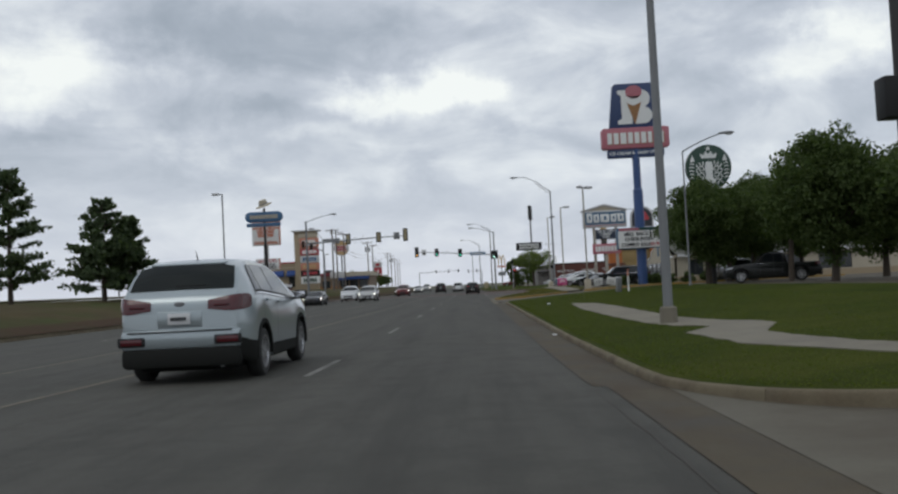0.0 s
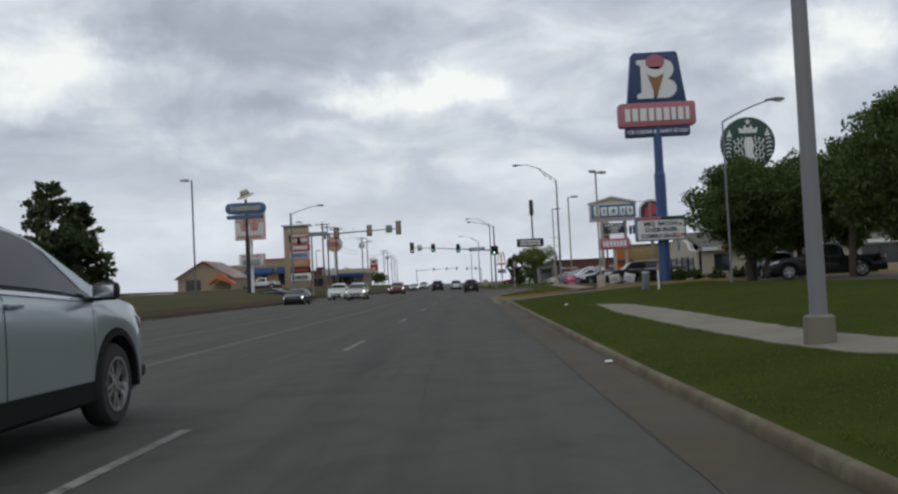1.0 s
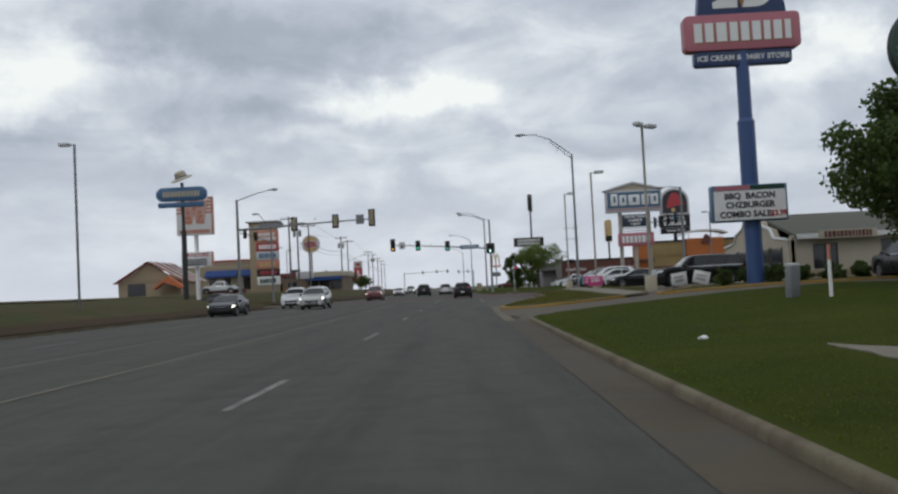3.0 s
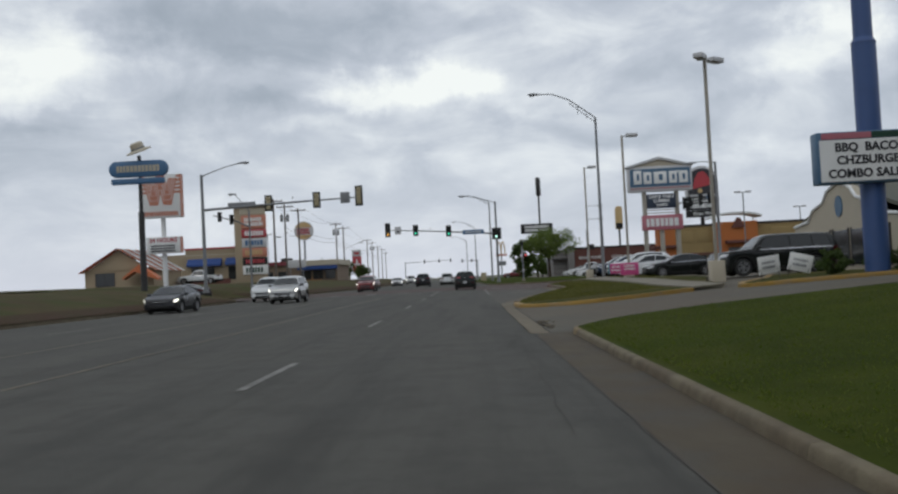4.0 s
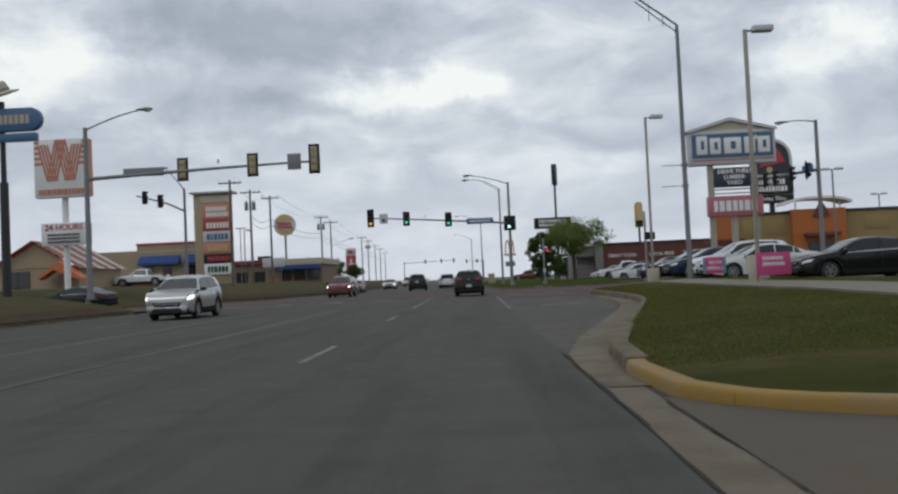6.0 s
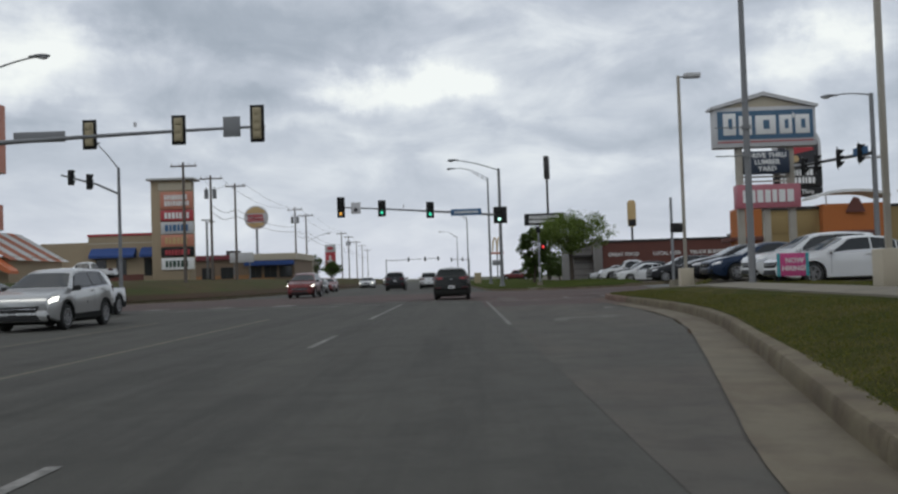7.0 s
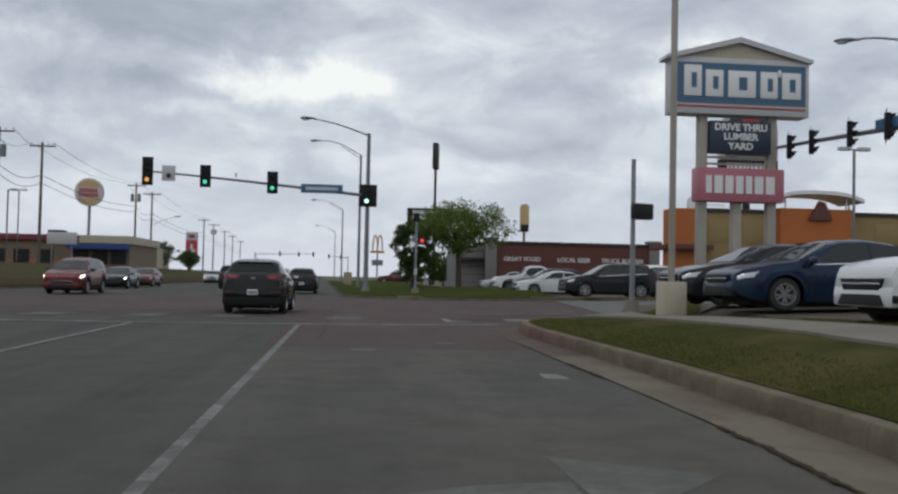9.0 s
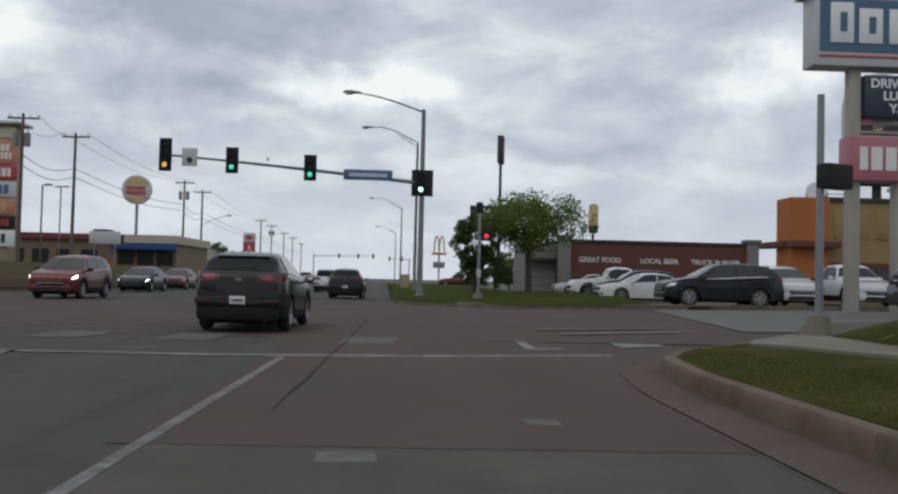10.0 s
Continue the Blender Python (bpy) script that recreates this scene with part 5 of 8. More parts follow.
lot_z = lambda x, y: road_z(y) + rise(x) + lift(y) + 0.002
vehicle("suv", silver, "silver-blue family suv driving in the inner lane", "car", (-4.69, 16.3, road_z(16.1)), 0.0, trim="black", scale=1.15)
vehicle("hatch", blackp, "black compact suv with glowing tail lamps before the junction", "car", (-0.49, 132.25, 0.015), -1.0, lit_tail=True, scale=1.04)
vehicle("hatch", darkp, "dark suv crossing the junction ahead", "car", (-0.6, 164.2, 0.015), 0.0, plate=True, scale=1.03)
vehicle("wagon", whitep, "white van-like car far ahead on the road", "car", (-3.6, 186.0, 0.002), 1.0)
vehicle("suv", darkp, "dark suv far ahead in the inner lane", "car", (-6.8, 178.0, 0.002), 1.0, trim="black")
vehicle("suv", silv2, "silver oncoming suv with its headlamps lit", "car", (-13.0, 111.0, road_z(111)), 180.0, lit_front=True)
vehicle("pickup", whitep, "white pickup truck in the oncoming lanes", "truck", (-16.6, 121.5, 0.014), 180.0)
vehicle("sedan", darkp, "dark oncoming car with its headlamps lit", "car", (-17.3, 98.5, road_z(98)), 180.0, lit_front=True)
vehicle("suv", redp, "maroon oncoming suv with its headlamps lit", "car", (-12.0, 152.5, 0.002), 180.0, lit_front=True)
vehicle("sedan", blackp, "black oncoming sedan with its headlamps lit", "car", (-14.0, 170.5, 0.002), 180.0, lit_front=True)
vehicle("sedan", redp, "dark red oncoming sedan past the junction", "car", (-14.6, 182.0, 0.002), 180.0)
vehicle("sedan", silv2, "pale sedan far off in the oncoming lanes", "car", (-13.5, 215.0, 0.002), 180.0, lit_front=True)
vehicle("pickup", silv2, "grey pickup far off in the oncoming lanes", "truck", (-14.0, 262.0, 0.002), 180.0, lit_front=True)
vehicle("wagon", blackp, "black boxy wagon parked in the car park", "car", (13.8, 87.6, lot_z(13.8, 87.6)), 90.0, plate=False)
vehicle("sedan", blackp, "black sedan parked beside the grass island", "car", (12.75, 101.3, lot_z(12.75, 101.3)), 90.0, plate=False, scale=0.95)
vehicle("sedan", whitep, "white sedan parked nose to the street", "car", (12.85, 112.45, lot_z(12.9, 112.5)), 90.0, plate=False, trim=whitep)
vehicle("hatch", whitep, "white compact suv parked nose to the street", "car", (12.8, 115.2, lot_z(12.8, 115.2)), 90.0, plate=False)
vehicle("sedan", bluep, "dark blue sedan parked nose to the street", "car", (12.85, 120.7, lot_z(12.9, 120.7)), 90.0, plate=False, trim=bluep)
vehicle("sedan", darkp, "charcoal sedan parked nose to the street", "car", (12.75, 123.6, lot_z(12.8, 123.6)), 90.0, plate=False)
far_z = lambda x: 0.022 + float(np.interp(x, (2, 10, 30, 60), (0.02, 0.15, 0.5, 0.7)))
vehicle("hatch", darkp, "charcoal suv parked by the side street", "car", (17.0, 152.4, far_z(17.0)), 90.0, plate=False, scale=1.2, trim=darkp)
vehicle("sedan", whitep, "white sedan parked near the brick building", "car", (15.6, 160.0, far_z(15.6)), 90.0, plate=False, trim=whitep)
vehicle("hatch", darkp, "dark suv parked near the brick building", "car", (16.2, 164.5, far_z(16.2)), 90.0, plate=False)
vehicle("pickup", whitep, "white pickup parked near the brick building", "truck", (16.0, 168.5, far_z(16)), 90.0, plate=False)
vehicle("sedan", silv2, "silver sedan parked near the brick building", "car", (15.2, 173.0, far_z(15.2)), 90.0, plate=False)
vehicle("pickup", whitep, "white pickup parked behind the pylon sign", "truck", (23.6, 153.6, far_z(23.6)), 180.0, plate=False)
vehicle("suv", whitep, "white suv parked beside the taco restaurant", "car", (20.6, 154.2, far_z(20.6)), 180.0, plate=False)
vehicle("pickup", blackp, "black pickup parked under the trees", "truck", (19.8, 61.5, lot_z(19.8, 61.5)), 75.0, plate=False)
vehicle("wagon", darkp, "dark suv parked by the cream building", "car", (21.2, 76.0, lot_z(21.2, 76)), 0.0, plate=True)
vehicle("pickup", whitep, "white pickup parked by the tan building", "truck", (-38.5, 176.0, 2.0), 90.0, plate=False)
vehicle("sedan", darkp, "dark sedan parked beside the junction", "car", (-27.8, 134.0, 0.28), 75.0, plate=False)
vehicle("pickup", redp, "dark red pickup at the far car park entrance", "truck", (10.5, 258.0, far_z(10.5)), 90.0, plate=False)


# ---- poles, signals and lamps ----
def signal_head(parent, c, n, face, lit=None, lit_mat="green_lit", plate=True, shell="black", scale=1.0):
    """A head of n lenses at c, facing the plan direction face (degrees, 0 looks along -y)."""
    m = Matrix.Translation(c) @ Matrix.Rotation(radians(face), 4, "Z") @ Matrix.Diagonal((scale, scale, scale, 1))
    h = 0.36 * n
    b = bm_new()
    box(b, (0, 0, 0), (0.36, 0.24, h), bevel=0.03)
    if plate:
        box(b, (0, 0.05, 0), (0.66, 0.012, h + 0.3), bevel=0.004)
    b.transform(m)
    head = part("signal_head", b, "black", parent)
    if shell != "black":
        b = box(bm_new(), (0, 0.125, 0), (0.4, 0.13, h + 0.02), bevel=0.04)
        for k in range(n):
            box(b, (0, 0.2, (k - (n - 1) / 2) * 0.36), (0.3, 0.04, 0.26), bevel=0.02)
        b.transform(m)
        part("signal_back", b, shell, head, "tan moulded back of the housing")
    for k in range(n):
        z = h / 2 - 0.18 - k * 0.36
        b = bm_new()
        bmesh.ops.create_uvsphere(b, u_segments=14, v_segments=8, radius=1.0, matrix=m @ Matrix.Translation((0, -0.115, z)) @ Matrix.Diagonal((0.135, 0.035, 0.135, 1)))
        part("lens", b, lit_mat if lit == k else "signal_off", head)
        b = bm_new()
        g = []
        for q in range(13):
            a = radians(-30 + 240 * q / 12)
            g.append([b.verts.new(m @ Vector((0.155 * math.cos(a), y, z + 0.155 * math.sin(a)))) for y in (-0.11, -0.11 - 0.24 * (0.45 + 0.55 * max(0.0, math.sin(a))))])
        for r, s in zip(g, g[1:]):
            b.faces.new((r[0], r[1], s[1], s[0]))
        bmesh.ops.solidify(b, geom=b.faces[:], thickness=0.008)
        part("visor", b, "black", head)
    return head


def luminaire(parent, c, yaw, metal="dull_steel", s=1.0):
    """Cobra-head lamp at c, its nose pointing along yaw."""
    m = Matrix.Translation(c) @ Matrix.Rotation(radians(yaw), 4, "Z") @ Matrix.Diagonal((s, s, s, 1))
    b = bm_new()
    bmesh.ops.create_uvsphere(b, u_segments=16, v_segments=10, radius=1.0, matrix=m @ Matrix.Translation((0.28, 0, 0.02)) @ Matrix.Diagonal((0.42, 0.16, 0.1, 1)))
    rod(b, m @ Vector((-0.3, 0, 0)), m @ Vector((0.05, 0, 0.02)), 0.05 * s, 0.08 * s)
    head = part("lamp_head", b, metal, parent)
    b = bm_new()
    bmesh.ops.create_uvsphere(b, u_segments=14, v_segments=8, radius=1.0, matrix=m @ Matrix.Translation((0.36, 0, -0.05)) @ Matrix.Diagonal((0.24, 0.13, 0.09, 1)))
    part("lamp_glass", b, "grey_white", head)


def curve_pts(p0, p1, bow, n=9):
    p0, p1 = Vector(p0), Vector(p1)
    return [p0 + (p1 - p0) * (i / n) + Vector((0, 0, bow * math.sin(math.pi * 0.5 * i / n) - bow * i / n)) for i in range(n + 1)]


def pole_part(parent, x, y, z0, z1, r0, r1, metal="dull_steel", flange=True, name="pole"):
    b = rod(bm_new(), (x, y, z0), (x, y, z1), r0, r1, 16)
    if flange:
        box(b, (x, y, z0 + 0.02), (r0 * 3.2, r0 * 3.2, 0.05), bevel=0.008)
        rod(b, (x, y, z0 + 0.03), (x, y, z0 + 0.35), r0 * 1.35, r0 * 1.15, 16)
    return part(name, b, metal, parent)


# far mast, its arm over the lanes ahead
T = thing("traffic_signal", "grey mast-arm traffic signal with green lights at the far corner", "traffic light", (3.49, 160.4, 0.3))
def L0(ob, p):
    return tuple(Vector(p) - ob.location)
pole_part(T, 0, 0, 0, 10.05, 0.16, 0.11)
part("mast_arm", tube(bm_new(), [L0(T, p) for p in curve_pts((3.49, 160.3, 6.35), (-10.3, 159.6, 7.42), 0.25)], 0.11, 0.055), "dull_steel", T)
part("lamp_arm", tube(bm_new(), [L0(T, p) for p in curve_pts((3.49, 160.4, 10.2), (-0.1, 160.4, 11.15), 0.6)], 0.05, 0.035), "dull_steel", T)
luminaire(T, L0(T, (-0.2, 160.4, 11.17)), 180)
signal_head(T, L0(T, (-9.98, 159.45, 7.4)), 4, 0, 3, "amber_lit")
signal_head(T, L0(T, (-6.52, 159.5, 7.2)), 3, 0, 2)
signal_head(T, L0(T, (-2.45, 159.7, 6.95)), 3, 0, 2)
signal_head(T, L0(T, (3.42, 160.1, 6.35)), 3, 0, 2, "white_lit", scale=1.0)
part("pole_backplate", box(bm_new(), L0(T, (3.5, 160.2, 6.35)), (1.15, 0.02, 1.42), bevel=0.004), "black", T)
part("regulatory_sign", box(bm_new(), L0(T, (-8.72, 159.5, 7.3)), (0.8, 0.03, 0.95), bevel=0.01), "grey_white", T, "small white sign on the arm")
part("regulatory_mark", rod(bm_new(), L0(T, (-8.72, 159.48, 7.15)), L0(T, (-8.72, 159.47, 7.15)), 0.16), "ink", T)
sb = part("street_name_sign", box(bm_new(), L0(T, (0.6, 160.0, 6.68)), (2.6, 0.03, 0.56), bevel=0.01), "sky_blue", T, "blue street name blade")
bars(2.2, 0.3, Matrix.Translation(L0(T, (0.6, 159.99, 6.68))), sb, "white", 1, 5)
part("detector", box(bm_new(), L0(T, (-4.7, 159.8, 7.35)), (0.1, 0.14, 0.22), bevel=0.02), "grey_white", T)

# near left mast: the backs of the oncoming side's heads show
T = thing("traffic_signal", "grey mast-arm traffic signal seen from behind with tan backs", "traffic light", (-22.6, 123.6, 0.95))
pole_part(T, 0, 0, 0, 10.1, 0.17, 0.12)
part("mast_arm", tube(bm_new(), [L0(T, p) for p in curve_pts((-22.6, 123.6, 8.0), (-8.9, 124.2, 8.5), 0.2)], 0.12, 0.06), "dull_steel", T)
part("lamp_arm", tube(bm_new(), [L0(T, p) for p in curve_pts((-22.6, 123.6, 10.9), (-18.9, 122.7, 11.75), 0.6)], 0.05, 0.035), "dull_steel", T)
luminaire(T, L0(T, (-18.9, 122.7, 11.77)), 0)
for x, z, n in ((-17.0, 8.35, 3), (-12.85, 8.42, 3), (-9.2, 8.6, 4)):
    signal_head(T, L0(T, (x, 124.0, z)), n, 180, shell="signal_tan")
part("regulatory_sign", box(bm_new(), L0(T, (-10.4, 124.0, 8.5)), (0.8, 0.03, 0.95), bevel=0.01), "dull_steel", T, "bare metal back of a sign")
part("street_name_sign", box(bm_new(), L0(T, (-19.3, 123.85, 8.3)), (2.4, 0.05, 0.5), bevel=0.01), "dull_steel", T, "bare metal back of a street name blade")
part("detector", box(bm_new(), L0(T, (-14.9, 124.0, 8.75)), (0.1, 0.14, 0.22), bevel=0.02), "grey_white", T)

# far left mast
T = thing("traffic_signal", "grey traffic signal pole with two dark heads past the side street", "traffic light", (-24.2, 147.0, 0.5))
pole_part(T, 0, 0, 0, 9.3, 0.14, 0.1)
part("mast_arm", tube(bm_new(), [L0(T, p) for p in ((-24.2, 147, 7.9), (-25.6, 146.6, 8.6), (-28.0, 146.2, 9.3))], 0.09, 0.06), "dull_steel", T)
part("lamp_arm", tube(bm_new(), [L0(T, p) for p in curve_pts((-24.2, 147, 9.7), (-25.8, 147, 11.6), 0.5)], 0.05, 0.035), "dull_steel", T)
luminaire(T, L0(T, (-25.8, 147, 11.6)), 180)
for x, z in ((-26.0, 8.75), (-27.3, 9.1)):
    signal_head(T, L0(T, (x, 146.2, z)), 3, 60, plate=False)

# mast on the right over the side street
T = thing("traffic_signal", "grey mast-arm traffic signal over the side street", "traffic light", (24.45, 135.9, 0.7))
pole_part(T, 0, 0, 0, 10.5, 0.17, 0.12)
part("mast_arm", tube(bm_new(), [L0(T, p) for p in curve_pts((24.45, 135.9, 7.7), (22.0, 148.0, 7.9), 0.15)], 0.12, 0.06), "dull_steel", T)
part("lamp_arm", tube(bm_new(), [L0(T, p) for p in curve_pts((24.45, 135.9, 11.1), (22.6, 136.9, 11.3), 0.5)], 0.05, 0.035), "dull_steel", T)
luminaire(T, L0(T, (22.6, 136.9, 11.3)), 150)
for y in (136.3, 138.5, 141.0, 142.6):
    signal_head(T, L0(T, (24.1 - (y - 134.4) * 0.16, y, 7.72)), 3, 62 if y > 135 else 70, shell="black")
part("street_name_sign", box(bm_new(), L0(T, (23.85, 136.3, 7.85)), (0.04, 1.5, 0.45), 9, bevel=0.008), "sky_blue", T, "blue street name blade")

# pedestrian posts
T = thing("pedestrian_signal", "grey post with a black pedestrian signal box on a concrete foot", "traffic light", (10.5, 127.4, 0.29))
pole_part(T, 0, 0, 0.3, 4.5, 0.075, 0.065, "steel", False)
part("foot", rod(bm_new(), (0, 0, 0), (0, 0, 0.42), 0.26, 0.2, 8), "concrete", T, "pale concrete foot")
part("signal_box", box(bm_new(), (0.26, -0.02, 2.98), (0.62, 0.3, 0.46), 20, bevel=0.03), "black", T)
b = box(bm_new(), (0.03, -0.05, 2.98), (0.1, 0.24, 0.42), bevel=0.02)
part("signal_clamp", b, "black", T)
T = thing("pedestrian_signal", "slim grey post with a red signal light on the far corner", "traffic light", (6.35, 156.3, 0.3))
pole_part(T, 0, 0, 0.2, 4.8, 0.075, 0.065, "steel", False)
part("foot", rod(bm_new(), (0, 0, 0), (0, 0, 0.3), 0.24, 0.2, 8), "concrete", T, "pale concrete foot")
part("signal_box", box(bm_new(), (0.33, -0.05, 3.1), (0.46, 0.3, 0.46), bevel=0.03), "black", T)
b = bm_new()
bmesh.ops.create_uvsphere(b, u_segments=12, v_segments=8, radius=0.13, matrix=Matrix.Translation((0.33, -0.16, 3.1)))
part("lens", b, "red_lit", T)
part("back_box", box(bm_new(), (-0.02, -0.05, 4.5), (0.34, 0.24, 0.5), bevel=0.03), "black", T)
part("push_button", box(bm_new(), (0, -0.1, 1.25), (0.2, 0.06, 0.4), bevel=0.01), "grey_white", T)
T = thing("traffic_signal", "dark post with a black signal box beside the footpath", "traffic light", (5.98, 11.9, verge_z(5.98, 11.9)))
b = rod(bm_new(), (0, 0, 0), (0, 0, 0.42), 0.2, 0.19, 8)
rod(b, (0, 0, 0.42), (0, 0, 0.85), 0.18, 0.085, 12)
part("foot", b, "black", T, "flared black cast foot")
part("pole", rod(bm_new(), (0, 0, 0.8), (0, 0, 5.6), 0.075, 0.07, 12), "dark_metal", T)
part("signal_box", box(bm_new(), (-0.13, -0.02, 3.25), (0.34, 0.34, 0.58), bevel=0.03), "black", T)
for z in (3.05, 3.45):
    part("bracket", box(bm_new(), (0.02, 0, z), (0.2, 0.1, 0.05), bevel=0.01), "dull_steel", T)


def street_lamp(x, y, z0, z1, hx, hy, hz, label, r=(0.13, 0.085), truss=False, foot=True):
    T = thing("street_lamp", label, "street lamp", (x, y, z0))
    pole_part(T, 0, 0, 0, z1 - z0, *r, flange=foot)
    top = (0, 0, z1 - z0)
    end = (hx - x, hy - y, hz - z0)
    if truss:
        part("lamp_arm", tube(bm_new(), [top, (end[0] * 0.45, end[1] * 0.45, top[2] + (end[2] - top[2]) * 0.75), (end[0] * 0.75, end[1] * 0.75, end[2]), end], 0.045, 0.035), "dull_steel", T)
        part("lower_arm", tube(bm_new(), [(0, 0, top[2] - 0.35), (end[0] * 0.45, end[1] * 0.45, top[2] + (end[2] - top[2]) * 0.62)], 0.03), "dull_steel", T)
        b = bm_new()
        for f in (0.15, 0.3):
            rod(b, (end[0] * f, end[1] * f, top[2] - 0.3 + 0.9 * f * 2), (end[0] * f, end[1] * f, top[2] + (end[2] - top[2]) * f * 1.6), 0.02, seg=6)
        part("strut", b, "dull_steel", T)
    else:
        part("lamp_arm", tube(bm_new(), curve_pts(top, end, 0.5), 0.045, 0.035), "dull_steel", T)
    luminaire(T, end, math.degrees(math.atan2(end[1], end[0])))
    return T


T = street_lamp(4.5, 21.06, verge_z(4.5, 21), 10.6, 1.8, 21.0, 11.6, "tall grey tapered lamp pole on a round concrete foot", (0.115, 0.085), False, False)
b = rod(bm_new(), (0, 0, -0.1), (0, 0, 0.36), 0.21, 0.2, 20)
rod(b, (0, 0, 0.36), (0, 0, 0.39), 0.2, 0.16, 20)
part("foot", b, "concrete", T, "round pale concrete foot")
street_lamp(13.4, 57.4, verge_z(13.4, 57.4), 9.15, 15.95, 57.2, 10.15, "grey street lamp with a bent arm above the trees", (0.06, 0.045))
T = street_lamp(9.65, 112.3, island_z(9.65, 112.3), 12.3, 5.5, 112.1, 14.15, "tall grey street lamp with a braced arm", (0.125, 0.08), True, False)
for z in (5.2, 4.25):
    part("banner_arm", rod(bm_new(), (-1.05, 0, z), (0.0, 0, z), 0.018, seg=8), "dull_steel", T, "thin horizontal banner rod")
    part("banner_clamp", rod(bm_new(), (0, 0, z - 0.06), (0, 0, z + 0.06), 0.15, seg=14), "dull_steel", T)
street_lamp(3.3, 184.5, 0.3, 12.1, -0.6, 185.5, 13.4, "tall grey street lamp with a braced arm past the junction", (0.14, 0.09), True)
street_lamp(1.4, 252.0, 0.1, 12.0, -3.0, 252.0, 13.4, "tall grey street lamp with a braced arm farther on", (0.14, 0.09), True)
street_lamp(-0.8, 330.0, 0.1, 12.0, -5.0, 330.0, 13.4, "tall grey street lamp with a braced arm far off", (0.14, 0.09), True)


def lot_lamp(x, y, z0, z1, heads, label, block=0.85):
    T = thing("parking_lamp", label, "street lamp", (x, y, z0), group="car park lamps")
    h = z1 - z0
    if block:
        part("base_block", box(bm_new(), (0, 0, block / 2 - 0.1), (0.57, 0.57, block + 0.2), bevel=0.03), "offwhite", T, "square pale concrete base")
    part("pole", box(bm_new(), (0, 0, (h + block) / 2), (0.13, 0.13, h - block), bevel=0.012), "pale_post" if block else "dull_steel", T)
    for dx, dy in heads:
        n = math.hypot(dx, dy)
        a = math.degrees(math.atan2(dy, dx))
        b = box(bm_new(), (dx * 0.25 / n, dy * 0.25 / n, h - 0.05), (0.4, 0.06, 0.06), a, bevel=0.01)
        arm = part("lamp_arm", b, "dull_steel", T)
        part("lamp_head", box(bm_new(), (dx, dy, h), (0.72, 0.4, 0.22), a, bevel=0.05), "grey_white", arm)
    return T


lot_lamp(10.15, 83.4, verge_z(10.15, 83.4) - 0.06, 9.75, ((0.55, 0.4), (-0.3, -0.5)), "pale square lamp post with two box heads on a concrete base")
lot_lamp(9.9, 103.0, island_z(9.9, 103), 9.55, ((0.62, 0.0),), "pale square lamp post with one box head on a concrete base")
lot_lamp(9.98, 122.7, island_z(9.98, 122.7) - 0.02, 9.85, ((0.62, 0.0),), "pale square lamp post with one box head on a concrete base")
lot_lamp(32.1, 153.2, 0.5, 9.4, ((0.6, 0.0), (-0.6, 0.0)), "dark lamp post with two flat heads behind the pylon sign", 0.0)
lot_lamp(-25.0, 91.0, 1.0, 11.75, ((-0.65, 0.0),), "tall slim lamp post with one box head beside the oncoming lanes", 0.0)
lot_lamp(-38.5, 221.4, 2.2, 11.1, ((0.6, 0.0), (-0.4, 0.2)), "slim lamp post with a dark head near the tan building", 0.0)
lot_lamp(-39.3, 100.0, 1.9, 10.9, ((0.6, 0.0), (-0.6, 0.0)), "lamp post with two flat heads beside the oncoming lanes", 0.0)
lot_lamp(49.9, 185.0, 0.6, 9.2, ((0.6, 0.0), (-0.6, 0.0)), "dark lamp post with two heads behind the restaurant", 0.0)
lot_lamp(-33.0, 202.0, 2.0, 9.5, ((0.6, 0.0),), "slim lamp post among the utility poles", 0.0)


def utility_pole(x, y, z1, drums=0, lamp=False):
    z0 = 1.2
    T = thing("utility_pole", "weathered timber utility pole with a crossarm" + (" and transformers" if drums else ""), "utility pole", (x, y, z0), group="utility poles along the road")
    h = z1 - z0
    part("post", rod(bm_new(), (0, 0, -0.4), (0, 0, h), 0.17, 0.11, 10), "wood_pole", T)
    part("crossarm", box(bm_new(), (0, 0.1, h - 0.35), (2.5, 0.12, 0.14), bevel=0.01), "wood_pole", T)
    for dx in (-1.1, -0.4, 0.5, 1.1):
        part("insulator", rod(bm_new(), (dx, 0.1, h - 0.28), (dx, 0.1, h - 0.02), 0.05, 0.035, 8), "grey_white", T)
    for k in range(drums):
        sx = (-0.45, 0.45, 0.0)[k]
        b = rod(bm_new(), (sx, -0.15, h - 2.6), (sx, -0.15, h - 1.55), 0.24, 0.24, 12)
        rod(b, (sx, -0.15, h - 1.55), (sx, -0.15, h - 1.3), 0.05, 0.04, 8)
        part("transformer", b, "dull_steel", T)
    if lamp:
        part("lamp_arm", tube(bm_new(), curve_pts((0, 0, h - 5.0), (3.6, 0, h - 3.6), 0.5), 0.04, 0.03), "dull_steel", T)
        luminaire(T, (3.6, 0, h - 3.6), 0)
    return T


